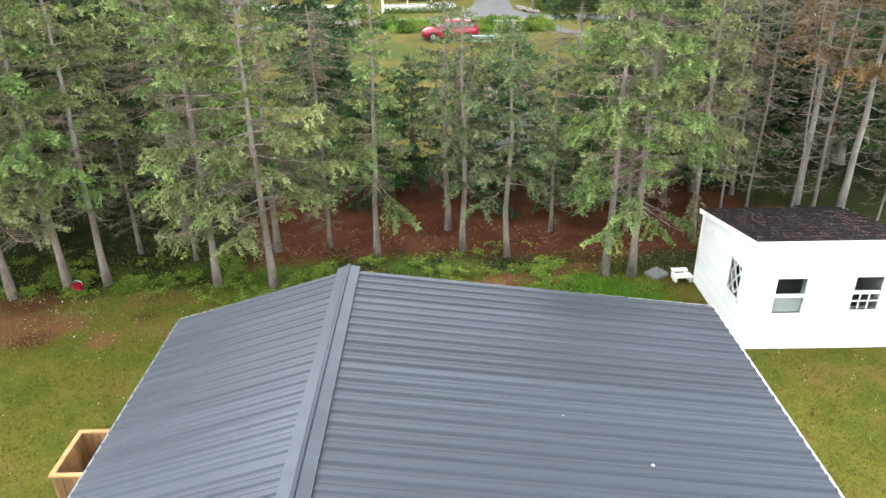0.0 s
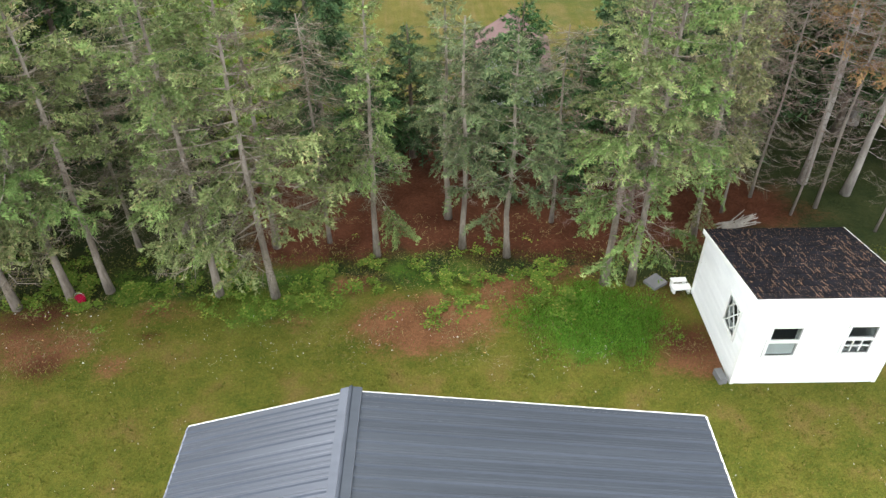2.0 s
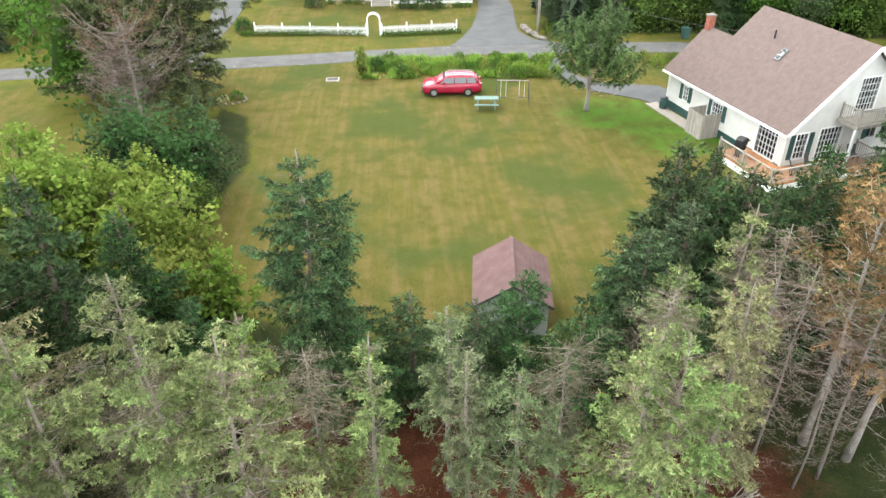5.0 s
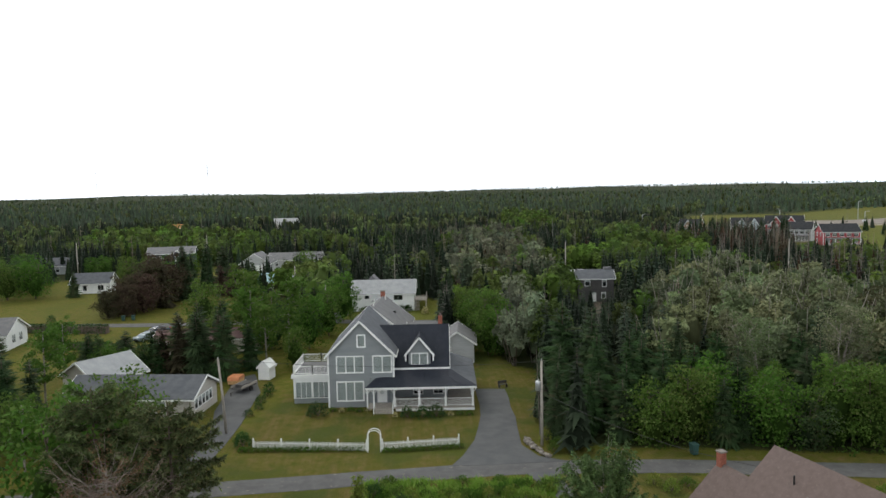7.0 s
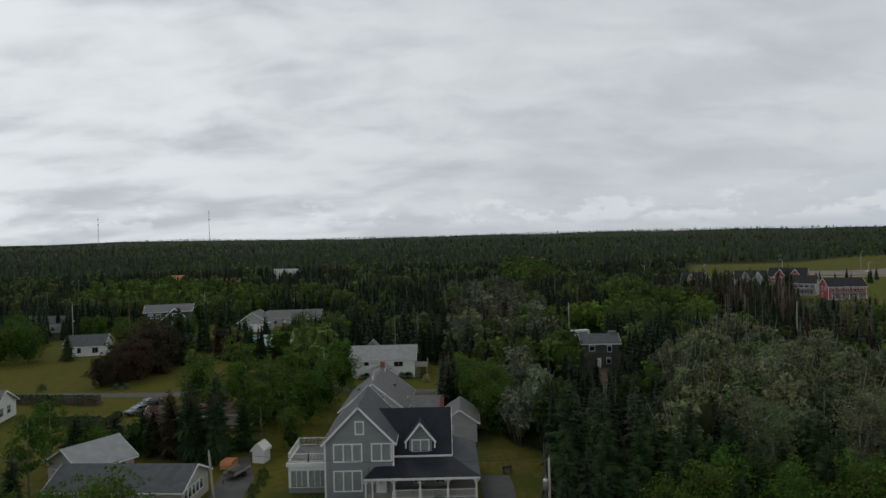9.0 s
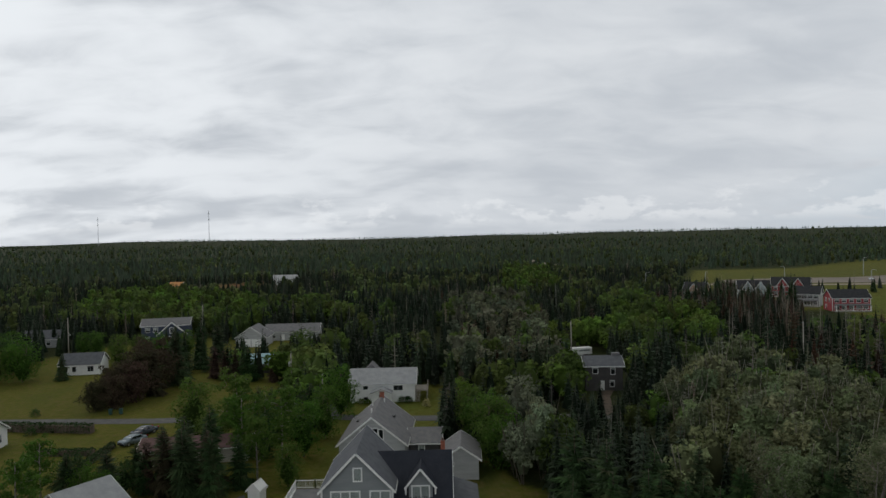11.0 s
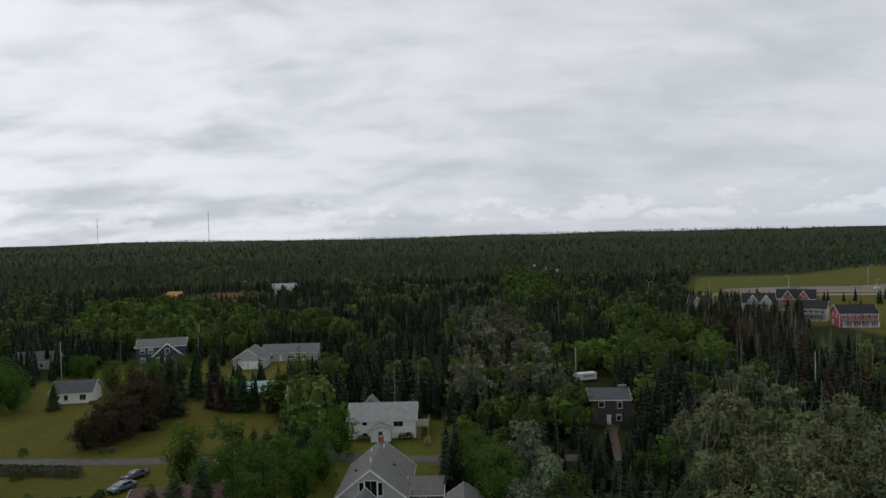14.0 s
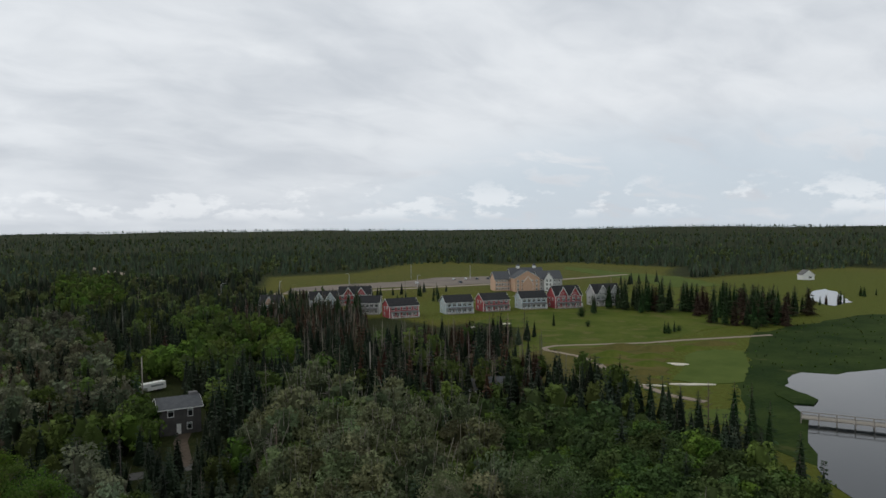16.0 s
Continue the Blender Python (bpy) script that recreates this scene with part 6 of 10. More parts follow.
        v += [(r * rs.uniform(0.6, 1.3) * math.cos(1.57 * i + a), r * rs.uniform(0.6, 1.3) * math.sin(1.57 * i + a), z0 + rs.uniform(-0.06, 0.06)) for i in range(k)] + [(rs.uniform(-0.02, 0.02), rs.uniform(-0.02, 0.02), z1)]
        t += [(o + i, o + (i + 1) % k, o + k) for i in range(k)]
    return np.array(v), np.array(t), np.zeros(len(v), bool), np.ones(len(v))


SPECIES = {   # colour, height range, width as a share of height
    "spruce": ((0.042, 0.064, 0.038), (6.0, 10.5), (0.85, 1.25)),
    "bluish": ((0.060, 0.090, 0.058), (5.0, 9.0), (0.95, 1.35)),
    "grey": ((0.230, 0.205, 0.170), (9.0, 12.5), (0.8, 1.2)),
    "brown": ((0.110, 0.066, 0.044), (8.0, 11.0), (0.9, 1.2)),
    "leafy": ((0.105, 0.155, 0.040), (7.0, 10.5), (0.75, 1.05)),
    "maple": ((0.112, 0.190, 0.034), (6.0, 9.0), (0.9, 1.25)),
    "aspen": ((0.170, 0.200, 0.105), (8.5, 11.5), (0.85, 1.15)),
    # paler, slightly bluer foliage for distant trees: haze put into the leaf colour
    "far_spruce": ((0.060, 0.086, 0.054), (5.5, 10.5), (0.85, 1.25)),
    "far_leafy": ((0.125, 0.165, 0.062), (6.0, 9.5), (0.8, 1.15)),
    "silver": ((0.175, 0.195, 0.125), (7.5, 11.0), (0.75, 1.05)),
    "thicket": ((0.075, 0.120, 0.040), (6.5, 9.5), (0.95, 1.3)),
}


WOOD_COLOUR = {"aspen": (0.34, 0.32, 0.27), "leafy": (0.22, 0.19, 0.15), "maple": (0.12, 0.10, 0.08)}


def scatter(name, label, pts, species, level, seed, tall=1.0):
    """Many trees joined into one object."""
    rs = np.random.RandomState(seed)
    forms = {k: [template(k, 7 * j + 3, level) for j in range(6)] for k in ("spruce", "leafy", "aspen", "snag")}
    V, T, C, o = [], [], [], 0
    far_off = level == 3
    for (x, y), sp in zip(pts, species):
        col, hr, wr = SPECIES[sp]
        form = {"leafy": "leafy", "maple": "leafy", "thicket": "leafy", "far_leafy": "leafy", "aspen": "aspen", "silver": "aspen", "grey": "snag"}
        fv, ft, wood, shade = forms[form[sp] if sp in form else "spruce"][rs.randint(6)]
        h = rs.uniform(*hr) * tall * height_here(x, y)
        w = h * rs.uniform(*wr)
        a = rs.uniform(0, 6.28)
        c, s = math.cos(a) * w, math.sin(a) * w
        v = np.empty_like(fv)
        v[:, 0] = fv[:, 0] * c - fv[:, 1] * s + x
        v[:, 1] = fv[:, 0] * s + fv[:, 1] * c + y
        v[:, 2] = fv[:, 2] * h + (land(x, y) if far_off else 0.0)
        V.append(v)
        T.append(ft + o)
        o += len(v)
        tone = np.array(col) * rs.uniform(0.55, 1.45) * rs.uniform(0.90, 1.10, 3)
        bark = np.array(WOOD_COLOUR[sp] if sp in WOOD_COLOUR else (0.14, 0.12, 0.10) if sp != "grey" else col)
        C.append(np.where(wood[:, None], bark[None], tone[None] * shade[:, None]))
    me = mesh_np(name, np.concatenate(V), np.concatenate(T), M_WOODS, np.concatenate(C))
    return tagged(new(name, me), label, "trees", "", "stuff")


def field_noise(x, y, s):
    return np.array([noise.noise((a / s, b / s, 3.7)) for a, b in zip(x, y)])


def wood_points(r0, r1, step, seed, tight=1.0):
    """Places for trees on a jittered grid in the wedge ahead, outside the clearings."""
    rs = np.random.RandomState(seed)
    n = int(r1 / step) + 2
    gx, gy = np.meshgrid(np.arange(-n, n + 1), np.arange(-n, n + 1))
    x = (gx.ravel() + rs.uniform(-0.45, 0.45, gx.size)) * step
    y = (gy.ravel() + rs.uniform(-0.45, 0.45, gx.size)) * step + 20
    d, az = np.hypot(x, y - 20), np.degrees(np.arctan2(x, y - 20))
    ok = (d >= r0) & (d < r1) & (az > -43) & (az < 78)
    x, y = x[ok], y[ok]
    for c in CLEARINGS:
        keep = near_edge(x, y, c) < 1.2 * tight
        x, y = x[keep], y[keep]
    road = np.min([np.hypot(x - a, y - b) for a, b in [(xa + (xb - xa) * k / 12, ya + (yb - ya) * k / 12) for (xa, ya), (xb, yb) in zip(ROAD, ROAD[1:]) for k in range(12)]], 0)
    return x[road > 3.5], y[road > 3.5]


ASPEN_STAND = [(25, 92), (46, 84), (64, 92), (75, 128), (66, 148), (62, 172), (46, 150), (36, 138), (30, 108)]
SILVER_STAND = [(2, 168), (10, 170), (24, 166), (33, 236), (32, 330), (2, 320)]
SILVER_BUSHES = [(8, 108), (14, 112), (17, 130), (10, 132)]
DARK_THICKET = [(53, 88), (66, 74), (84, 66), (92, 84), (97, 104), (95, 122), (83, 138), (68, 116)]
GREEN_BAND_EAST = [(4, 194), (48, 205), (75, 208), (86, 240), (88, 284), (60, 275), (46, 226), (6, 262)]
GREEN_BAND_WEST = [(-200, 420), (-165, 440), (-97, 376), (-62, 262), (-66, 246), (-90, 262), (-112, 262), (-150, 300)]
GREEN_STRIP = [(30, 380), (62, 395), (86, 600), (50, 620)]
SNAG_STAND = [(62, 139), (76, 130), (105, 140), (132, 172), (150, 215), (112, 250), (88, 200)]
SIGHT_LOT = [(16, 108), (30, 112), (36, 140), (33, 156), (12, 146)]


def height_here(x, y):
    """How tall trees grow here, as a share: low scrub by the track to the charcoal house, low edge of the golf course."""
    p = np.array([x]), np.array([y])
    if inside(*p, SIGHT_LOT)[0]:
        return 0.72
    if inside(*p, DARK_THICKET)[0]:
        return 0.9
    return 1.0


def species_for(x, y, seed):
    rs = np.random.RandomState(seed)
    u = rs.rand(len(x))
    n1, n2 = field_noise(x, y, 45.0), field_noise(x + 300, y, 90.0)
    where = {nm: inside(x, y, poly) for nm, poly in (("aspen", ASPEN_STAND), ("silver", SILVER_STAND), ("bushes", SILVER_BUSHES), ("thicket", DARK_THICKET), ("east", GREEN_BAND_EAST), ("west", GREEN_BAND_WEST), ("strip", GREEN_STRIP), ("snag", SNAG_STAND))}
    out = []
    for i, (a, b, p, q, r) in enumerate(zip(x, y, n1, n2, u)):
        d = math.hypot(a, b - 20)
        if where["thicket"][i]:
            out.append("thicket" if r < 0.72 else "spruce" if r < 0.86 else "maple")
        elif where["aspen"][i]:
            out.append("aspen" if r < 0.56 else "leafy" if r < 0.66 else "grey" if r < 0.72 else "spruce")
        elif where["bushes"][i]:
            out.append("silver" if r < 0.7 else "spruce")
        elif where["silver"][i]:
            out.append("silver" if r < 0.42 else "leafy" if r < 0.52 else "brown" if r < 0.56 else "spruce")
        elif where["east"][i] or where["west"][i] or where["strip"][i]:
            out.append("maple" if r < 0.42 else "leafy" if r < 0.72 else "spruce")
        elif where["snag"][i]:
            out.append("grey" if r < 0.20 else "brown" if r < 0.30 else "leafy" if r < 0.36 else "spruce")
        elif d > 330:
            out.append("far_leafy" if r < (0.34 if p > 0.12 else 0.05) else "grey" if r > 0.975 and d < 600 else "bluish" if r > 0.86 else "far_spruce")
        elif p > 0.30:
            out.append("leafy" if r < 0.4 else "maple" if r < 0.5 else "spruce")
        elif p < -0.30:
            out.append("grey" if r < 0.14 else "brown" if r < 0.24 else "spruce")
        else:
            out.append("spruce" if r < 0.78 else "bluish" if r < 0.91 else "grey" if r < 0.95 else "leafy")
    return out


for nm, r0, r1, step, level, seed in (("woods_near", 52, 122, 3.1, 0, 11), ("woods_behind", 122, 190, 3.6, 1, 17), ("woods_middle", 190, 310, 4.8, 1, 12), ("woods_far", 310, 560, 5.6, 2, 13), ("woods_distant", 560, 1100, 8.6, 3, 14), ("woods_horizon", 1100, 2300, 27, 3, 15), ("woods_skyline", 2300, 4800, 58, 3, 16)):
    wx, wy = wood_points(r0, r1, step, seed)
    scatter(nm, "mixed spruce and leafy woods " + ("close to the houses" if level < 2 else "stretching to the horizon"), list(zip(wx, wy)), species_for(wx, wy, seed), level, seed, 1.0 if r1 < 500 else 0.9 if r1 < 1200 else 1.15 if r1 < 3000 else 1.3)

# low spruces between the cottages and the woods, and along the near edge of the golf course
lx, ly = [], []
rs_ = np.random.RandomState(33)
for _ in range(900):
    x, y = rs_.uniform(84, 142), rs_.uniform(196, 326)
    if inside(np.array([x]), np.array([y]), [(84, 228), (112, 206), (140, 198), (128, 225), (126, 262), (134, 290), (128, 316), (98, 324), (86, 306)])[0] and (y < 214 or x < 0.515 * (y - 22)):
        lx.append(x)
        ly.append(y)
scatter("low_spruces", "low dark spruces and grey snags below the cottages", list(zip(lx, ly)), [("grey", "spruce", "spruce", "spruce", "brown")[i % 5] for i in range(len(lx))], 1, 40, 0.88)

# low bushes and sedge clumps over the marsh
rs_ = np.random.RandomState(44)
mx, my = rs_.uniform(118, 330, 420), rs_.uniform(95, 176, 420)
MARSH_EDGE = [(121, 102), (150, 124), (200, 154), (232, 174), (315, 174), (330, 150), (262, 92), (215, 117), (184, 124), (170, 128), (150, 114), (128, 98)]
ok = near_edge(mx, my, MARSH_EDGE) > 0.5
scatter("marsh_bushes", "low green bushes and sedge clumps on the marsh", list(zip(mx[ok], my[ok])), [("maple", "spruce", "leafy")[i % 3] for i in range(int(ok.sum()))], 2, 45, 0.10)


# ---- garage roof ----
def garage():
    g = thing("garage", "garage with a ribbed charcoal metal roof and white trim", "garage", Matrix.Translation((0, 0, 0)))
    y0, y1, rx, rz = 1.0, 12.9, -2.33, 4.45
    sides = ((-5.46, 3.50), (4.17, 3.61))
    part("wall", wall(MB(), (-5.1, y1 - 0.3), (-5.1, y0 + 0.3), 3.5), M_VINYL, g)
    part("wall", wall(MB(), (3.8, y0 + 0.3), (3.8, y1 - 0.3), 3.55), M_VINYL, g)
    part("wall", wall(MB(), (3.8, y1 - 0.3), (-5.1, y1 - 0.3), [(0, 3.55), (6.13, 4.3), (8.9, 3.5)]), M_VINYL, g)
    part("wall", wall(MB(), (-5.1, y0 + 0.3), (3.8, y0 + 0.3), [(0, 3.5), (2.77, 4.3), (8.9, 3.55)]), M_VINYL, g)
    pitch = 0.229
    for ex, ez in sides:
        n_sheets = 13
        w = (y1 - y0) / n_sheets
        for k in range(n_sheets):
            ya = y0 + k * w
            mb = MB()
            t = 0.012
            lift = 0.003 * (k % 2)
            prof = [(0, 0)]
            for j in range(4):
                c = pitch * (j + 0.5)
                prof += [(c - 0.045, 0), (c - 0.022, 0.026), (c + 0.022, 0.026), (c + 0.045, 0)]
                if j < 3:
                    prof += [(c + 0.085, 0.0), (c + 0.095, 0.006), (c + 0.125, 0.006), (c + 0.135, 0.0)]
            prof.append((w + 0.01, 0))
            for (pa, ha), (pb, hb) in zip(prof, prof[1:]):
                q = [(rx, ya + pa, rz + ha + lift), (ex, ya + pa, ez + ha + lift), (ex, ya + pb, ez + hb + lift), (rx, ya + pb, rz + hb + lift)]
                if ex > rx:
                    mb.add(q, [(0, 1, 2, 3)])
                else:
                    mb.add(q, [(3, 2, 1, 0)])
            part("roof_sheet", mb, M_METAL_ROOF, g)
    cap = part("ridge_cap", MB().tube([(rx, y0, rz + 0.075), (rx, y1 + 0.05, rz + 0.075)], [0.035, 0.035], 8), M_METAL_ROOF, g, "rounded charcoal ridge cap")
    for s, (ex, ez) in zip((-1, 1), sides):
        k = (rz - ez) / abs(ex - rx)
        flange = MB().slab(*([(rx + s * 0.02, y0, rz + 0.075), (rx + s * 0.19, y0, rz + 0.075 - k * 0.19), (rx + s * 0.19, y1 + 0.05, rz + 0.075 - k * 0.19), (rx + s * 0.02, y1 + 0.05, rz + 0.075)][::1 if s > 0 else -1]), 0.012)
        part("cap_flange", flange, M_METAL_ROOF, cap)
        part("cap_edge", MB().beam((rx + s * 0.19, y0, rz + 0.05 - k * 0.19), (rx + s * 0.19, y1 + 0.05, rz + 0.05 - k * 0.19), 0.012, 0.05), M_METAL_ROOF, cap)
    for ex, ez in sides:
        part("rake_trim", MB().beam((rx, y1 + 0.030, rz - 0.075), (ex, y1 + 0.030, ez - 0.065), 0.03, 0.10), M_WHITE, g, "white rake board")
    for s, (ex, ez) in zip((-1, 1), sides):
        part("eave_trim", MB().beam((ex + s * 0.015, y0, ez - 0.06), (ex + s * 0.015, y1, ez - 0.06), 0.03, 0.12), M_WHITE if s > 0 else M_METAL_ROOF, g, "white eave board" if s > 0 else "charcoal eave flashing")
    rnd = random.Random(3)
    for x, y in ((1.9, 8.6), (2.7, 10.3), (0.9, 9.4), (-0.2, 11.2)):
        z = rz + (3.61 - rz) * (x - rx) / (4.17 - rx)
        part("paint_fleck", MB().tube([(x, y, z), (x, y, z + 0.012)], [0.022, 0.012], 7), M_WHITE, g, "small white fleck on the metal")


garage()


# ---- white shed ----
def shed():
    s = thing("shed", "white sided shed with a black shingled lean-to roof", "shed")
    x0, x1, y0, y1, hf, hb = 6.74, 10.42, 16.78, 20.25, 2.92, 2.26
    wins = [(7.33 - x0, 8.05 - x0, 1.05, 2.02), (9.22 - x0, 9.88 - x0, 1.12, 2.04)]
    part("wall", wall(MB(), (x0, y0), (x1, y0), hf, wins), M_WHITE, s)
    lw = [(y1 - 18.05, y1 - 17.35, 1.10, 2.0)]
    part("wall", wall(MB(), (x0, y1), (x0, y0 + 0.16), [(0, hb), (y1 - y0 - 0.16, hf)], lw), M_WHITE, s)
    part("wall", wall(MB(), (x1, y0 + 0.16), (x1, y1), [(0, hf), (y1 - y0 - 0.16, hb)]), M_WHITE, s)
    part("wall", wall(MB(), (x1 - 0.16, y1), (x0 + 0.16, y1), hb, (), 0.16), M_WHITE, s)
    part("floor_deck", MB().box(x0 + 0.16, x1 - 0.16, y0 + 0.16, y1 - 0.16, 0.02, 0.12), M_GREY_WOOD, s)
    # lap siding, row by row, on the two walls in view
    row = 0.115
    for k in range(int(hf / row)):
        za, zb = k * row + 0.03, (k + 1) * row + 0.03
        for a, b in ((x0, x1),):
            spans = [(a, b)]
            for o in wins:
                if o[2] - 0.09 < zb and o[3] + 0.09 > za:
                    spans = [t for lo, hi in spans for t in ((lo, min(hi, x0 + o[0] - 0.09)), (max(lo, x0 + o[1] + 0.09), hi)) if t[1] - t[0] > 0.02]
            for lo, hi in spans:
                part("siding_board", MB().hexa([(lo, y0 - 0.022, za), (hi, y0 - 0.022, za), (hi, y0, za), (lo, y0, za), (lo, y0 - 0.006, zb), (hi, y0 - 0.006, zb), (hi, y0, zb), (lo, y0, zb)]), M_VINYL, s)
    for k in range(int(hf / row)):
        za, zb = k * row + 0.03, (k + 1) * row + 0.03
        end = y1 if zb < hb else y0 + (hf - zb) / (hf - hb) * (y1 - y0)
        if end - y0 < 0.2:
            continue
        spans = [(y0, end)]
        o = (17.35, 18.05, 1.10, 2.0)
        if o[2] - 0.09 < zb and o[3] + 0.09 > za:
            spans = [(y0, 17.26), (18.14, end)]
        for lo, hi in spans:
            part("siding_board", MB().hexa([(x0 - 0.022, hi, za), (x0 - 0.022, lo, za), (x0, lo, za), (x0, hi, za), (x0 - 0.006, hi, zb), (x0 - 0.006, lo, zb), (x0, lo, zb), (x0, hi, zb)]), M_VINYL, s)
    for cx, cy, h in ((x0, y0, hf), (x1, y0, hf), (x0, y1, hb)):
        part("corner_board", MB().box(cx - 0.035, cx + 0.06, cy - 0.035, cy + 0.06, 0.02, h - 0.02), M_WHITE, s)
    w1 = window(s, (x0, y0), (x1, y0), wins[0], 1, 2, 0.07, 0.05, blind=0.0)
    part("lower_blind", MB().box(0.02, 0.70, 0.030, 0.040, 0.02, 0.46), M_CURTAIN, w1, "pale blind behind the lower sash")
    part("sash_rail", MB().box(0, 0.72, -0.02, 0.05, 0.44, 0.52), M_WHITE, w1)
    w2 = window(s, (x0, y0), (x1, y0), wins[1], 1, 2, 0.07, 0.05)
    grid = MB()
    for i in range(1, 3):
        grid.box(0.66 * i / 3 - 0.012, 0.66 * i / 3 + 0.012, 0.0, 0.05, 0.02, 0.46)
    grid.box(0, 0.66, 0.0, 0.05, 0.22, 0.245)
    part("muntin", grid, M_WHITE, w2)
    part("sash_rail", MB().box(0, 0.66, -0.02, 0.05, 0.44, 0.52), M_WHITE, w2)
    w3 = window(s, (x0, y1), (x0, y0 + 0.16), lw[0], 1, 1, 0.07, 0.04)
    lat = MB()
    for a, b, c, d in ((0, 0, 0.7, 0.9), (0, 0.45, 0.35, 0.9), (0.35, 0, 0.7, 0.45), (0.7, 0, 0, 0.9), (0.35, 0, 0, 0.45), (0.7, 0.45, 0.35, 0.9)):
        lat.beam((a, 0.03, b), (c, 0.03, d), 0.03, 0.03)
    part("muntin", lat, M_WHITE, w3, "white diamond lattice bars")
    # added dark box behind the panes in place of an unlit inside
    part("dark_shed_filler", MB().box(x0 + 0.7, x1 - 0.4, y0 + 0.9, y1 - 0.4, 0.13, 2.1), M_INNER, s)
    # roof: deck, edge, and courses of single shingles
    k = (hf - hb) / (y1 - y0)
    ov = 0.10
    a, b, c, d = x0 - 0.10, x1 + 0.10, y0 - 0.10, y1 + 0.12
    ztop = lambda y: hf + 0.10 - k * (y - y0)
    part("roof_deck", MB().slab((a, c, ztop(c)), (b, c, ztop(c)), (b, d, ztop(d)), (a, d, ztop(d)), 0.05), M_SHINGLE_BLACK, s)
    part("roof_fascia", MB().beam((a, c - 0.012, ztop(c) - 0.07), (b, c - 0.012, ztop(c) - 0.07), 0.024, 0.15), M_WHITE, s, "white fascia board")
    for xx in (a - 0.012, b + 0.012):
        part("roof_fascia", MB().beam((xx, c, ztop(c) - 0.07), (xx, d, ztop(d) - 0.07), 0.024, 0.13), M_WHITE, s, "white fascia board")
    rnd = random.Random(8)
    tabs = []
    for v in range(3):
        tabs.append(MB().hexa([(0, 0, 0), (0.150, 0, 0), (0.150, 0.20, -0.002), (0, 0.20, -0.002), (0.004, 0.002, 0.012), (0.147, 0.002 + 0.004 * v, 0.012), (0.147, 0.20, 0.004), (0.004, 0.20, 0.004)]).mesh("shingle", M_SHINGLE_BLACK))
    worn = []
    for v in range(3):
        mb = MB().hexa([(0, 0, 0), (0.150, 0, 0), (0.150, 0.20, -0.002), (0, 0.20, -0.002), (0.004, 0.002, 0.012), (0.147, 0.002, 0.012), (0.147, 0.20, 0.004), (0.004, 0.20, 0.004)])
        u = 0.03 + 0.035 * v
        mb.add([(u, 0.02, 0.0128), (u + 0.020, 0.00, 0.0134), (u + 0.015, 0.195, 0.0058), (u + 0.003, 0.18, 0.0066)], [(0, 1, 2, 3)])
        me = mb.mesh("shingle", M_SHINGLE_BLACK)
        me.materials.append(M_SHINGLE_WORN)
        me.polygons[len(me.polygons) - 1].material_index = 1
        worn.append(me)
    rot = Matrix.Rotation(-math.atan(k), 4, "X")
    n_row, n_col = 13, 26
    for r in range(n_row):
        y = c + (d - c - 0.20) * r / (n_row - 1)
        for q in range(n_col):
            x = a + 0.01 + (b - a - 0.17) * q / (n_col - 1)
            if r * n_col + q < 300:
                ob = part("shingle", (worn if rnd.random() < 0.34 else tabs)[rnd.randrange(3)], None, s)
                ob.matrix_basis = Matrix.Translation((x, y, ztop(y) + 0.003 + rnd.uniform(0, 0.004))) @ rot @ Matrix.Diagonal((1, 1.45, 1, 1))
    rest = MB()
    for r in range(n_row):
        y = c + (d - c - 0.20) * r / (n_row - 1)
        for q in range(n_col):
            if (r * n_col + q) >= 300:
                x = a + 0.01 + (b - a - 0.17) * q / (n_col - 1)
                z = ztop(y)
                rest.hexa([(x, y, z), (x + 0.15, y, z), (x + 0.15, y + 0.2, z - 0.2 * k), (x, y + 0.2, z - 0.2 * k), (x, y, z + 0.012), (x + 0.147, y, z + 0.012), (x + 0.147, y + 0.2, z + 0.004 - 0.2 * k), (x, y + 0.2, z + 0.004 - 0.2 * k)])
    if rest.v:
        ob = part("shingle_course", rest, M_SHINGLE_BLACK, s)
        tagged(ob, kind="stuff")
    # skids
    for x in (7.2, 9.9):
        part("skid", MB().box(x, x + 0.14, y0 + 0.02, y1 - 0.02, -0.14, 0.02), M_GREY_WOOD, s)


shed()


# ---- grey gabled house ----
def railing(parent, p, q, z, h=0.95, gap=0.14, mat=None, name="railing", post=0.09):
    """A railing: top and bottom rail, balusters, end posts."""
    mat = mat or M_WHITE
    p, q = Vector((*p, z)), Vector((*q, z))
    L = (q - p).length
    r = part(name, MB().beam(p + Vector((0, 0, h)), q + Vector((0, 0, h)), 0.09, 0.06), mat, parent)
    part("bottom_rail", MB().beam(p + Vector((0, 0, 0.12)), q + Vector((0, 0, 0.12)), 0.06, 0.06), mat, r)
    n = max(2, int(L / gap))
    w = 0.028
    stick = MB().box(-w / 2, w / 2, -w / 2, w / 2, 0.15, h - 0.03).mesh("baluster", mat)
    for i in range(1, n):
        part("baluster", stick, None, r).matrix_basis = Matrix.Translation(p.lerp(q, i / n))
    for a in (p, q):
        part("rail_post", MB().box(a.x - post / 2, a.x + post / 2, a.y - post / 2, a.y + post / 2, z, z + h + 0.14), mat, r)
    return r


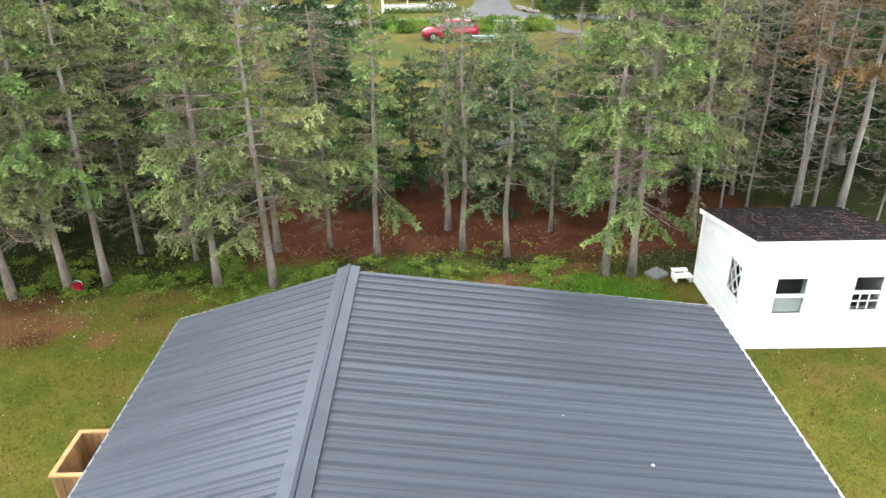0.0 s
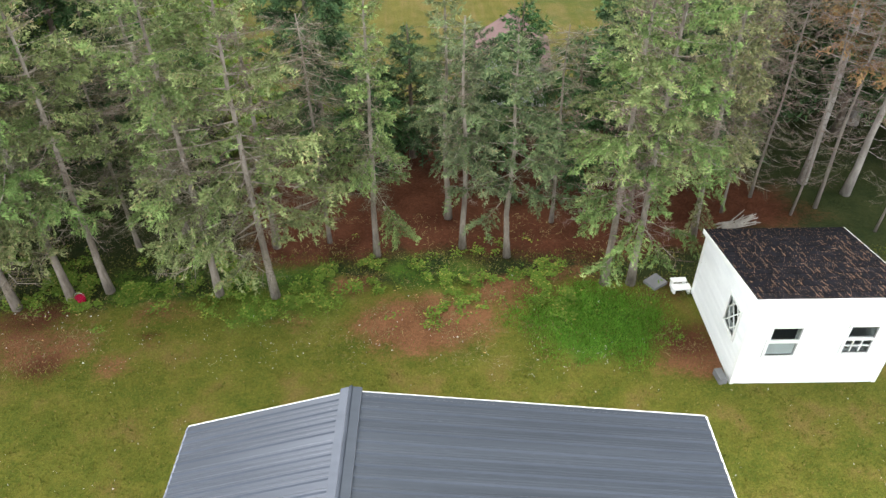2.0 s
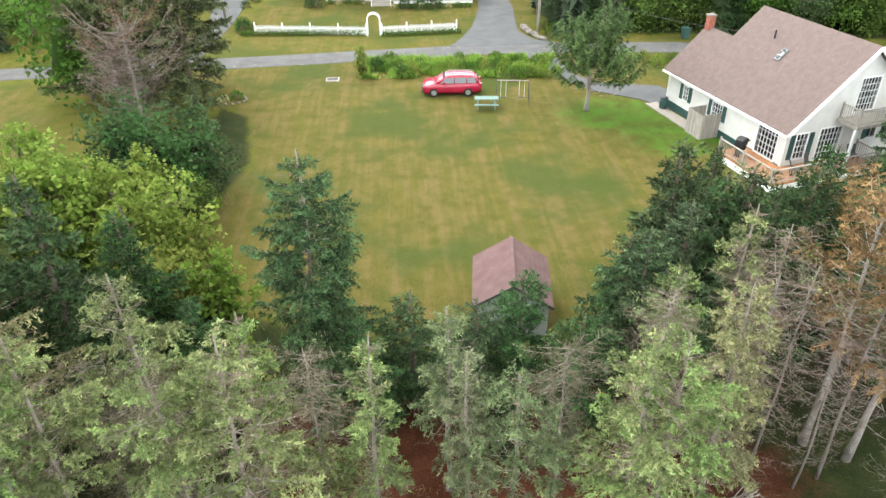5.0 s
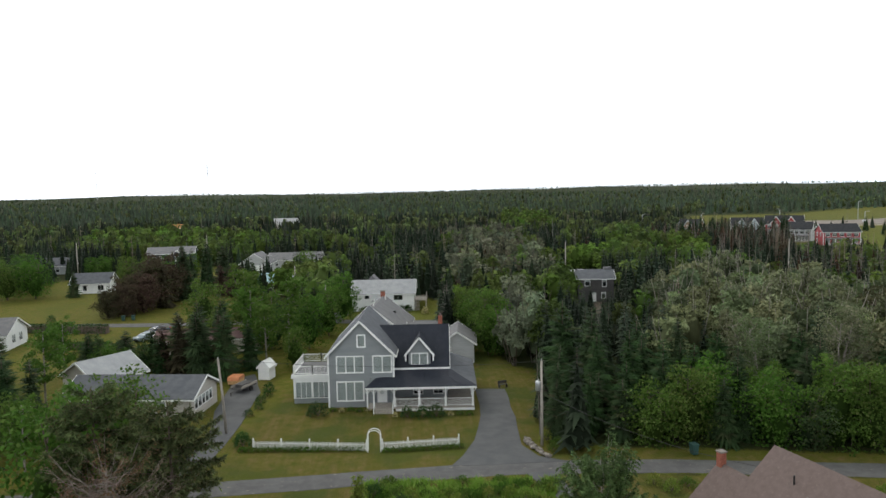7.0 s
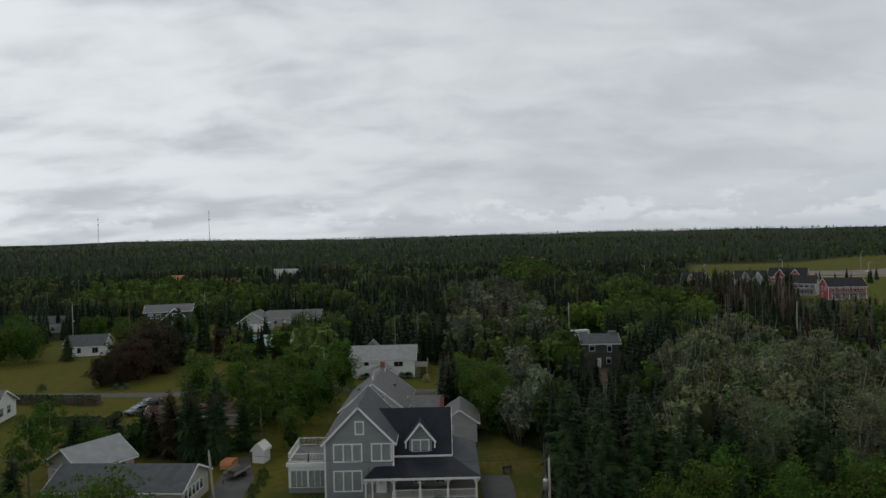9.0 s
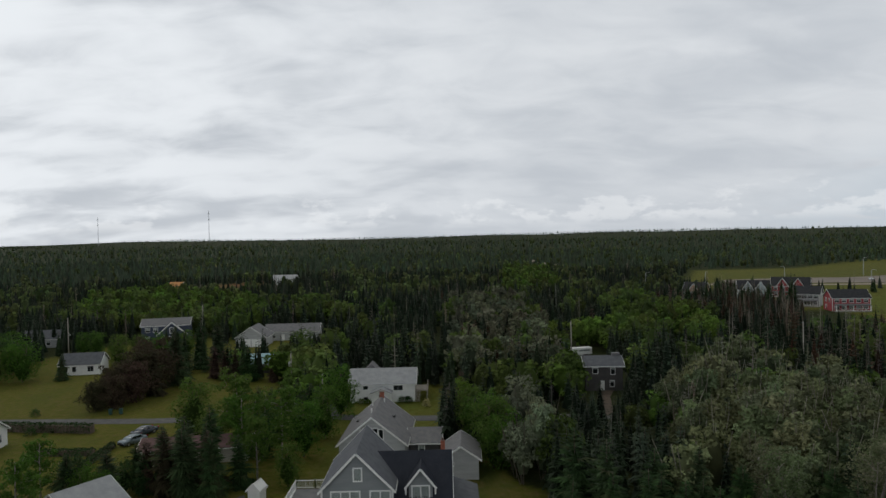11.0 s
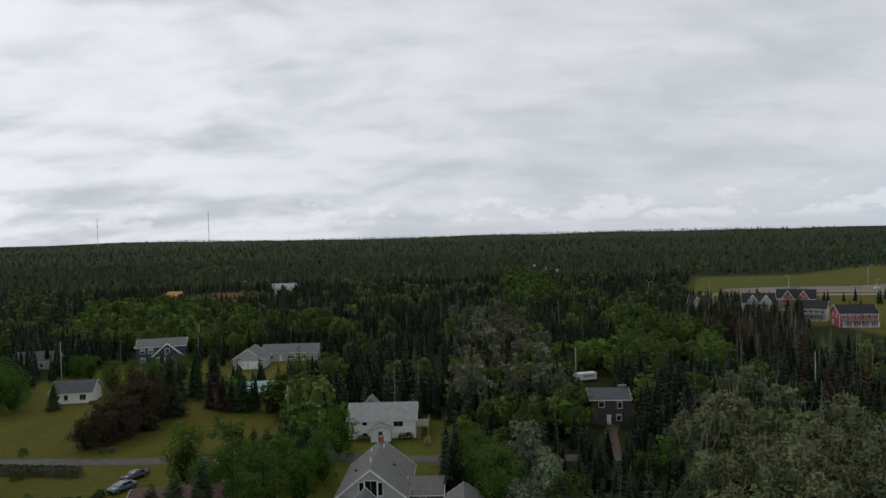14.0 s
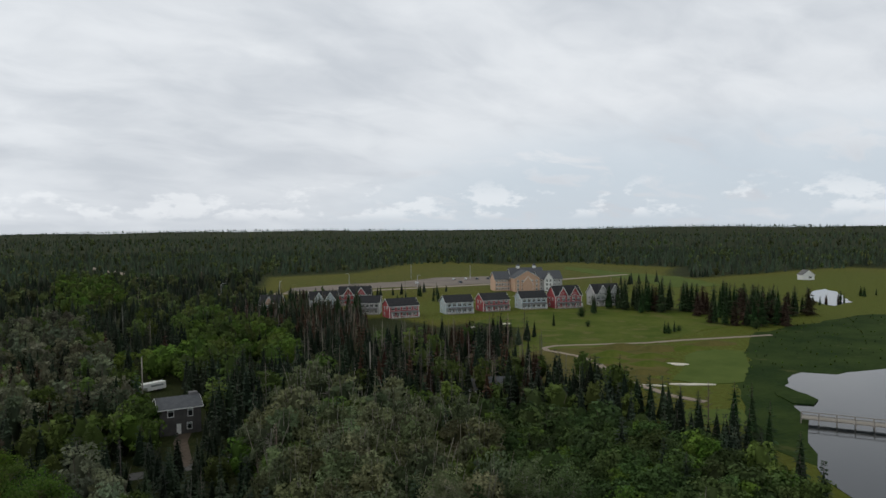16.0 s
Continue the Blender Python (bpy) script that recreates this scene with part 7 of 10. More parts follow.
def grey_house():
    h = thing("house", "large blue-grey gabled house with white trim and a veranda", "house", Matrix.Translation((-13.8, 92.6, 0)))
    W, D = 7.55, 10.5
    front = [(1.02, 3.95, 0.85, 2.95), (1.05, 4.0, 4.15, 5.92), (5.25, 7.25, 4.15, 5.92), (3.50, 4.25, 7.15, 8.40), (5.55, 6.75, 0.50, 2.60)]
    part("wall", wall(MB(), (0, 0), (W, 0), [(0, 6.25), (W / 2, 10.05), (W, 6.25)], front), M_SIDING_GREY, h)
    part("wall", wall(MB(), (W, 0.16), (W, D - 0.16), 6.25), M_SIDING_GREY, h)
    part("wall", wall(MB(), (W, D), (0, D), [(0, 6.25), (W / 2, 10.05), (W, 6.25)]), M_SIDING_GREY, h)
    part("wall", wall(MB(), (0, D - 0.16), (0, 0.16), 6.25), M_SIDING_GREY, h)
    part("dark_room_filler", MB().box(0.5, W - 0.5, 0.6, D - 0.5, 0.1, 6.2), M_INNER, h)
    for o, c in zip(front[:4], (3, 3, 2, 1)):
        window(h, (0, 0), (W, 0), o, c, 1, 0.15, 0.14, blind=1.0)
    for x in (0.0, W):
        part("corner_board", MB().box(x - 0.10, x + 0.10, -0.03, 0.10, 0.0, 6.3), M_WHITE, h)
    dr = part("front_door", MB().box(5.58, 6.72, 0.05, 0.12, 0.5, 2.58), M_WHITE, h, "white door with an oval light")
    part("oval_light", MB().tube([(6.15, 0.03, 1.7), (6.15, 0.06, 1.7)], [0.24, 0.24], 16), M_GLASS, dr).scale = (1, 1, 1)
    for x0, x1 in ((5.2, 5.45), (6.85, 7.1)):
        part("side_light", MB().box(x0, x1, -0.02, 0.02, 0.6, 2.5), M_GLASS, dr)
    gable_roof(h, 0, W, 0, D, 6.25, 10.05, "y", M_SHINGLE_GREY, 0.35, 0.14, M_WHITE)
    # wing with dormer
    wx0, wx1, wy0, wy1, we, wr = W, 13.75, 2.0, 9.8, 4.40, 8.35
    part("wall", wall(MB(), (wx0, wy0), (wx1, wy0), we, [(2.2, 3.2, 0.9, 2.3), (4.6, 5.6, 0.9, 2.3)]), M_SIDING_GREY, h)
    part("wall", wall(MB(), (wx1, wy0 + 0.16), (wx1, wy1), [(0, we + 0.16), (3.74, wr), (7.64, we)]), M_SIDING_GREY, h)
    part("dark_room_filler", MB().box(wx0 + 0.2, wx1 - 0.5, wy0 + 0.5, wy1 - 0.5, 0.1, we), M_INNER, h)
    for o in ((2.2, 3.2, 0.9, 2.3), (4.6, 5.6, 0.9, 2.3)):
        window(h, (wx0, wy0), (wx1, wy0), o, 2, 1, 0.10, blind=0.8)
    ym = (wy0 + wy1) / 2
    k = (wr - we) / (ym - wy0)
    t = 0.12
    for a, b in (((wy0 - 0.4, we - 0.4 * k), (ym, wr)), ((ym, wr), (wy1 + 0.4, we - 0.4 * k))):
        part("roof_slope", MB().slab((wx0 - 2.2, a[0], a[1] + t), (wx1 + 0.3, a[0], a[1] + t), (wx1 + 0.3, b[0], b[1] + t), (wx0 - 2.2, b[0], b[1] + t), t), M_METAL_BLUE, h, "dark blue standing-seam metal roof")
    for i in range(17):
        x = wx0 - 0.2 + (wx1 - wx0 + 0.4) * i / 16
        part("roof_seam", MB().beam((x, wy0 - 0.4, we - 0.4 * k + t + 0.015), (x, ym, wr + t + 0.015), 0.03, 0.03), M_METAL_BLUE, h)
    part("fascia", MB().box(wx0, wx1 + 0.3, wy0 - 0.46, wy0 - 0.40, we - 0.4 * k - 0.10, we - 0.4 * k + 0.14).beam((wx1 + 0.33, wy0 - 0.4, we - 0.4 * k + 0.02), (wx1 + 0.33, ym, wr + 0.02), 0.05, 0.24), M_WHITE, h)
    dx0, dx1, de, dp = 9.20, 11.80, 5.75, 7.75
    dm = part("dormer", wall(MB(), (dx0, wy0 - 0.05), (dx1, wy0 - 0.05), [(0, de), ((dx1 - dx0) / 2, dp - 0.25), (dx1 - dx0, de)], [(0.42, 2.18, 4.45, 5.68)], 0.14, 4.2), M_SIDING_GREY, h, "small gabled dormer in blue-grey siding")
    part("cheek", MB().prism([(dx0, 4.4), (dx0 + 0.12, 4.4), (dx0 + 0.12, de), (dx0, de)], wy0 + 0.09, wy0 + 1.4).prism([(dx1 - 0.12, 4.4), (dx1, 4.4), (dx1, de), (dx1 - 0.12, de)], wy0 + 0.09, wy0 + 1.4), M_SIDING_GREY, dm)
    window(h, (dx0, wy0 - 0.05), (dx1, wy0 - 0.05), (0.42, 2.18, 4.45, 5.68), 2, 1, 0.15, 0.12, blind=1.0)
    xm = (dx0 + dx1) / 2
    for s in (-1, 1):
        e = xm + s * 1.75
        pts = [(xm, wy0 - 0.45, dp), (e, wy0 - 0.45, de - 0.15), (e, wy0 + 1.2, de - 0.15), (xm, wy0 + 3.3, dp)]
        part("dormer_roof", MB().slab(*(pts if s > 0 else pts[::-1]), 0.10), M_METAL_BLUE, dm)
        part("barge_board", MB().beam((xm, wy0 - 0.48, dp - 0.06), (e, wy0 - 0.48, de - 0.21), 0.06, 0.22), M_WHITE, dm)
        part("bracket", MB().box(xm + s * 1.62 - 0.08, xm + s * 1.62 + 0.08, wy0 - 0.42, wy0 - 0.1, de - 0.85, de - 0.05), M_WHITE, dm)
    ch = part("chimney", MB().box(12.75, 13.25, ym + 0.0, ym + 0.5, wr - 0.3, 9.45), M_BRICK, h, "red brick chimney with a clay pot")
    part("chimney_pot", MB().tube([(13.0, ym + 0.25, 9.45), (13.0, ym + 0.25, 9.8)], [0.16, 0.13], 10), M_SHINGLE_BROWN, ch)
    # veranda round the front and right side
    f0, f1, fy = 4.45, 16.75, -1.85
    part("porch_floor", MB().box(f0 + 0.2, f1, fy, -0.01, 0.30, 0.48).box(wx1 + 0.01, f1, 0.01, 10.0, 0.30, 0.48).box(W + 0.02, wx1, 0.01, wy0 - 0.03, 0.30, 0.48), M_GREY_WOOD, h, "grey painted porch floor")
    part("porch_skirt", MB().box(7.8, f1, fy + 0.04, fy + 0.10, 0.0, 0.30).box(f1 - 0.08, f1, fy + 0.10, 10.0, 0.0, 0.30), M_WHITE, h, "white lattice skirt")
    pr = part("porch_roof", MB().slab((f0, fy - 0.25, 2.88), (f1 + 0.3, fy - 0.25, 2.88), (wx1, wy0 + 0.0, 4.05), (W, wy0 + 0.0, 4.05), 0.12).slab((f0, fy - 0.25, 2.88), (W, wy0, 4.05), (W, wy0 - 1.9, 3.62), (f0 + 1.0, -0.04, 3.40), 0.12), M_METAL_BLUE, h, "dark blue metal porch roof")
    part("porch_roof_side", MB().slab((f1 + 0.3, fy - 0.25, 2.88), (f1 + 0.3, 10.2, 2.88), (wx1, 10.2, 4.05), (wx1, wy0, 4.05), 0.12), M_SHINGLE_GREY, h)
    for i in range(22):
        x = f0 + 0.4 + (f1 - f0 - 0.5) * i / 21
        xt = x if x < wx1 else wx1 - (x - wx1) * 0.02
        yt = 0.0 if x < W else wy0
        zt = 3.42 if x < W else 4.07
        part("porch_seam", MB().beam((x, fy - 0.25, 2.90), (min(x, wx1), yt if x < wx1 + 0.2 else wy0 - (x - wx1) * 1.25, zt if x < wx1 + 0.2 else 4.05 - (x - wx1) * 0.38), 0.03, 0.03), M_METAL_BLUE, h)
    part("porch_beam", MB().box(f0, f1 + 0.25, fy - 0.30, fy - 0.10, 2.58, 2.82).box(f1 + 0.08, f1 + 0.28, fy - 0.1, 10.2, 2.58, 2.82), M_WHITE, h)
    for x in (4.62, 5.35, 7.65, 10.5, 13.5, 16.6):
        p = part("porch_post", MB().box(x - 0.08, x + 0.08, fy + 0.02, fy + 0.18, 0.48, 2.60), M_WHITE, h, "white turned porch post")
        part("post_bracket", MB().beam((x - 0.45, fy + 0.1, 2.58), (x - 0.05, fy + 0.1, 2.12), 0.05, 0.07).beam((x + 0.45, fy + 0.1, 2.58), (x + 0.05, fy + 0.1, 2.12), 0.05, 0.07), M_WHITE, p)
    for y in (2.5, 6.0, 9.8):
        part("porch_post", MB().box(16.52, 16.68, y - 0.08, y + 0.08, 0.48, 2.60), M_WHITE, h)
    for a, b in ((7.8, 10.4), (10.6, 13.4), (13.6, 16.5)):
        railing(h, (a, fy + 0.1), (b, fy + 0.1), 0.48, 0.92, 0.13)
    railing(h, (16.6, fy + 0.2), (16.6, 9.6), 0.48, 0.92, 0.16)
    part("front_steps", MB().box(5.5, 7.5, fy - 0.9, fy - 0.6, 0.0, 0.16).box(5.5, 7.5, fy - 0.6, fy - 0.3, 0.0, 0.31).box(5.5, 7.5, fy - 0.3, fy, 0.0, 0.46), M_GREY_WOOD, h)
    for x in (5.4, 7.55):
        part("step_rail", MB().beam((x, fy - 0.9, 0.9), (x, fy, 1.35), 0.07, 0.07).box(x - 0.05, x + 0.05, fy - 0.92, fy - 0.82, 0.0, 0.95), M_WHITE, h)
    # sunroom with roof deck
    s0, s1, sy0, sy1, sz = -4.5, -0.02, 1.9, 8.2, 3.05
    fw = [(0.30, 2.10, 0.70, 2.55), (2.35, 4.20, 0.70, 2.55)]
    part("sunroom_wall", wall(MB(), (s0, sy0), (s1, sy0), sz, fw, z0=0.6), M_WHITE, h)
    part("sunroom_wall", wall(MB(), (s0, sy1), (s0, sy0 + 0.16), sz, [(0.5, 2.6, 0.7, 2.55), (3.2, 5.6, 0.7, 2.55)], z0=0.6), M_WHITE, h)
    part("sunroom_base", MB().box(s0 + 0.03, s1, sy0 + 0.03, sy1, 0.0, 0.6), M_SIDING_GREY, h)
    for o in fw:
        window(h, (s0, sy0), (s1, sy0), o, 3, 1, 0.08, 0.06, blind=0.95)
    for o in ((0.5, 2.6, 0.7, 2.55), (3.2, 5.6, 0.7, 2.55)):
        window(h, (s0, sy1), (s0, sy0 + 0.16), o, 3, 1, 0.08, 0.06, blind=0.95)
    part("roof_deck", MB().box(s0 - 0.2, s1, sy0 - 0.2, sy1, sz, sz + 0.42), M_WHITE, h, "white flat roof with a deep cornice")
    part("deck_surface", MB().box(s0 + 0.1, s1, sy0 + 0.1, sy1 - 0.1, sz + 0.42, sz + 0.46), M_SHINGLE_LIGHT, h)
    z = sz + 0.46
    railing(h, (s0, sy0), (-2.2, sy0), z, 0.95, 0.16)
    railing(h, (-2.2, sy0), (s1 - 0.1, sy0), z, 0.95, 0.16)
    for a, b in ((sy0, 4.0), (4.0, 6.1), (6.1, sy1)):
        railing(h, (s0, a), (s0, b), z, 0.95, 0.16)
    railing(h, (s0, sy1), (-2.2, sy1), z, 0.95, 0.16)
    railing(h, (-2.2, sy1), (s1 - 0.1, sy1), z, 0.95, 0.16)


grey_house()


# ---- cream house beside the field ----
def cream_house():
    m = Matrix.Translation((20.1, 47.6, 0)) @ Matrix.Rotation(radians(18.4), 4, "Z")
    h = thing("house", "cream house with a brown shingle roof, deck and balcony", "house", m)
    W, D, E, R = 9.8, 9.6, 2.95, 7.35
    front = [(0.75, 1.55, 0.9, 2.5), (2.5, 4.1, 0.6, 2.6), (4.6, 6.0, 3.45, 5.5), (6.2, 6.9, 1.5, 2.3), (7.3, 8.3, 1.5, 2.3)]
    part("wall", wall(MB(), (0, 0), (W, 0), [(0, E), (W / 2, R), (W, E)], front), M_OFFWHITE, h)
    left = [(2.0, 2.5, 1.2, 2.2), (5.3, 6.3, 1.2, 2.2), (9.9, 11.6, 0.6, 2.55)]
    part("wall", wall(MB(), (0, 12.3), (0, 0.16), E, left), M_OFFWHITE, h)
    part("wall", wall(MB(), (W, 0.16), (W, D), E), M_OFFWHITE, h)
    part("wall", wall(MB(), (W, D), (5.6, D), [(0, E), (4.2, R - 0.8)]), M_OFFWHITE, h)
    part("wall", wall(MB(), (5.6, 12.3), (0.16, 12.3), [(0, E), (2.8, 5.3), (5.44, E)]), M_OFFWHITE, h)
    part("foundation", MB().box(-0.04, 0, 0.2, 12.3, 0.0, 0.55).box(-0.04, 3.0, -0.04, 0.0, 0.0, 0.5), M_GREEN_PAINT, h, "dark green painted foundation band")
    part("dark_room_filler", MB().box(0.6, W - 0.6, 0.6, D - 0.4, 0.1, E).box(0.6, 5.0, D - 0.3, 12.0, 0.1, E), M_INNER, h)
    window(h, (0, 0), (W, 0), front[0], 3, 4, 0.09, 0.025)
    window(h, (0, 0), (W, 0), front[1], 6, 5, 0.09, 0.025, name="patio_door")
    window(h, (0, 0), (W, 0), front[2], 6, 5, 0.10, 0.025, name="balcony_door")
    for o in front[3:]:
        window(h, (0, 0), (W, 0), o, 2, 1, 0.08)
    window(h, (0, 12.3), (0, 0.16), left[0], 2, 3, 0.08, 0.025)
    window(h, (0, 12.3), (0, 0.16), left[1], 4, 3, 0.08, 0.025)
    window(h, (0, 12.3), (0, 0.16), left[2], 6, 5, 0.09, 0.025, name="patio_door")
    for a, z0, z1 in ((12.3 - 1.75, 1.2, 2.2), (12.3 - 2.75, 1.2, 2.2), (12.3 - 5.05, 1.2, 2.2), (12.3 - 6.55, 1.2, 2.2)):
        part("shutter", MB().box(-0.05, 0.0, a - 0.17, a + 0.17, z0 - 0.05, z1 + 0.05), M_GREEN_PAINT, h, "dark green shutter")
    for a in (0.45, 1.85, 6.05):
        part("shutter", MB().box(a - 0.17, a + 0.17, -0.05, 0.0, 0.9 if a < 3 else 1.45, 2.5 if a < 3 else 2.35), M_GREEN_PAINT, h, "dark green shutter")
    k = (R - E) / (W / 2)
    ov, t = 0.38, 0.16
    lo = E - k * ov
    xm = W / 2
    part("roof_slope", MB().slab((-ov, -ov, lo + t), (xm, -ov, R + t), (xm, D + 0.1, R + t), (-ov, D + 0.1, lo + t), t), M_SHINGLE_BROWN, h)
    part("roof_slope", MB().slab((xm, -ov, R + t), (W + ov, -ov, lo + t), (W + ov, D + 0.1, lo + t), (xm, D + 0.1, R + t), t), M_SHINGLE_BROWN, h)
    e2 = 2.8
    part("roof_slope", MB().slab((-ov, D + 0.1, lo + t), (e2, D + 0.1, lo + t + k * (e2 + ov)), (e2, 12.6, lo + t + k * (e2 + ov)), (-ov, 12.6, lo + t), t), M_SHINGLE_BROWN, h)
    part("roof_slope", MB().slab((e2, D - 2.4, lo + t + k * (e2 + ov)), (6.0, D - 2.4, lo + t), (6.0, 12.6, lo + t), (e2, 12.6, lo + t + k * (e2 + ov)), t), M_SHINGLE_BROWN, h)
    part("fascia", MB().beam((-ov, -ov - 0.03, lo + 0.06), (xm, -ov - 0.03, R + 0.06), 0.06, 0.24).beam((xm, -ov - 0.03, R + 0.06), (W + ov, -ov - 0.03, lo + 0.06), 0.06, 0.24), M_WHITE, h, "white barge board")
    part("gutter", MB().beam((-ov - 0.05, -ov, lo + 0.05), (-ov - 0.05, 12.6, lo + 0.05), 0.09, 0.14), M_WHITE, h)
    part("downspout", MB().tube([(-0.08, 12.1, lo), (-0.08, 12.1, 0.1)], [0.045, 0.045], 8), M_WHITE, h)
    ch = part("chimney", MB().box(e2 - 0.28, e2 + 0.18, 12.05, 12.51, 4.6, 6.4), M_BRICK, h, "red brick chimney")
    part("chimney_cap", MB().box(e2 - 0.33, e2 + 0.23, 12.0, 12.56, 6.4, 6.5), M_STONE, ch)
    sk = part("skylight", MB().slab((2.45, 4.75, lo + t + k * (2.45 + ov) + 0.10), (3.15, 4.75, lo + t + k * (3.15 + ov) + 0.10), (3.15, 5.25, lo + t + k * (3.15 + ov) + 0.10), (2.45, 5.25, lo + t + k * (2.45 + ov) + 0.10), 0.10), M_SHINGLE_LIGHT, h, "grey framed skylight")
    part("pane", MB().slab((2.53, 4.82, lo + t + k * (2.53 + ov) + 0.115), (3.07, 4.82, lo + t + k * (3.07 + ov) + 0.115), (3.07, 5.18, lo + t + k * (3.07 + ov) + 0.115), (2.53, 5.18, lo + t + k * (2.53 + ov) + 0.115), 0.01), M_GLASS, sk)
    zv = lo + t + k * (3.5 + ov)
    part("vent_pipe", MB().tube([(3.5, 6.6, zv - 0.1), (3.5, 6.6, zv + 0.55)], [0.06, 0.06], 8), M_BLACK, h)
    # deck, rails and balcony
    dk = part("deck", MB().box(-2.2, 5.6, -1.85, -0.05, 0.42, 0.52).box(-2.2, -0.05, -0.05, 3.2, 0.42, 0.52), M_DECK, h, "red-brown stained deck")
    part("deck_skirt", MB().box(-2.2, 5.6, -1.87, -1.81, 0.02, 0.42).box(-2.22, -2.16, -1.81, 3.2, 0.02, 0.42), M_WHITE, h, "white lattice skirt under the deck")
    for p, q in (((-2.15, -1.8), (1.6, -1.8)), ((1.7, -1.8), (5.5, -1.8)), ((5.55, -1.7), (5.55, -0.15)), ((-2.15, -1.7), (-2.15, 0.8)), ((-2.15, 0.9), (-2.15, 3.1))):
        railing(h, p, q, 0.52, 0.9, 0.15, M_GREY_WOOD)
    part("balcony", MB().box(3.4, 7.6, -1.6, -0.05, 3.02, 3.22), M_GREY_WOOD, h, "weathered wooden balcony")
    for x in (3.5, 7.5):
        part("balcony_post", MB().box(x - 0.07, x + 0.07, -1.55, -1.41, 0.52 if x < 5 else 0.0, 3.02), M_WHITE, h)
    railing(h, (3.5, -1.5), (7.5, -1.5), 3.22, 0.95, 0.15, M_GREY_WOOD)
    railing(h, (3.5, -1.4), (3.5, -0.15), 3.22, 0.95, 0.15, M_GREY_WOOD)
    railing(h, (7.5, -1.4), (7.5, -0.15), 3.22, 0.95, 0.15, M_GREY_WOOD)
    m4 = m
    en = thing("privacy_screen", "weathered grey board enclosure against the house wall", "enclosure", m @ Matrix.Translation((-1.55, 5.9, 0)))
    for i in range(10):
        part("board", MB().box(0.0, 0.03, i * 0.16, i * 0.16 + 0.15, 0.05, 1.75 + 0.03 * (i % 3)), M_GREY_WOOD, en)
    for i in range(9):
        part("board", MB().box(0.03 + i * 0.16, 0.18 + i * 0.16, 0.0, 0.03, 0.05, 1.78), M_GREY_WOOD, en)
        part("board", MB().box(0.03 + i * 0.16, 0.18 + i * 0.16, 1.60, 1.63, 0.05, 1.78), M_GREY_WOOD, en)
    solid("boardwalk", MB().box(0, 1.0, 0, 5.2, 0.0, 0.08), M_GREY_WOOD, "grey plank walk along the house wall", "walkway", m=m @ Matrix.Translation((-1.3, 7.7, 0)))
    bar = thing("rain_barrel", "dark green rain barrel by the wall", "barrel", m @ Matrix.Translation((-0.55, 11.7, 0)))
    part("drum", MB().tube([(0, 0, 0), (0, 0, 0.25), (0, 0, 0.6), (0, 0, 0.85)], [0.27, 0.32, 0.32, 0.27], 14), M_GREEN_PAINT, bar, smooth=True)
    part("lid", MB().tube([(0, 0, 0.85), (0, 0, 0.89)], [0.29, 0.27], 14), M_BLACK, bar)
    gr = thing("barbecue_grill", "black barbecue grill on the deck", "grill", m @ Matrix.Translation((-1.3, 2.2, 0.52)) @ Matrix.Rotation(0.4, 4, "Z"))
    part("firebox", MB().box(-0.35, 0.35, -0.25, 0.25, 0.7, 0.95), M_BLACK, gr)
    part("hood", MB().prism([(-0.35, 0.95), (0.35, 0.95), (0.33, 1.12), (0.2, 1.22), (-0.2, 1.22), (-0.33, 1.12)], -0.25, 0.25), M_BLACK, gr)
    for s in (-0.3, 0.3):
        part("leg", MB().box(s - 0.03, s + 0.03, -0.2, 0.2, 0.0, 0.7), M_BLACK, gr)
    part("side_table", MB().box(0.36, 0.75, -0.22, 0.22, 0.86, 0.9), M_BLACK, gr)
    for cx, cy, tz in ((1.3, -1.0, 0.4), (4.6, -0.9, -0.3), (0.0, -1.2, 1.0)):
        c = thing("patio_chair", "dark mesh patio chair on the deck", "chair", m @ Matrix.Translation((cx, cy, 0.52)) @ Matrix.Rotation(tz, 4, "Z"), "patio chairs")
        part("seat", MB().box(-0.27, 0.27, -0.25, 0.25, 0.40, 0.45), M_SIDING_DARK, c)
        part("backrest", MB().slab((-0.27, 0.25, 0.45), (0.27, 0.25, 0.45), (0.27, 0.42, 1.0), (-0.27, 0.42, 1.0), 0.03), M_SIDING_DARK, c)
        for a in (-0.25, 0.25):
            for b in (-0.22, 0.22):
                part("leg", MB().box(a - 0.02, a + 0.02, b - 0.02, b + 0.02, 0, 0.40), M_BLACK, c)


cream_house()


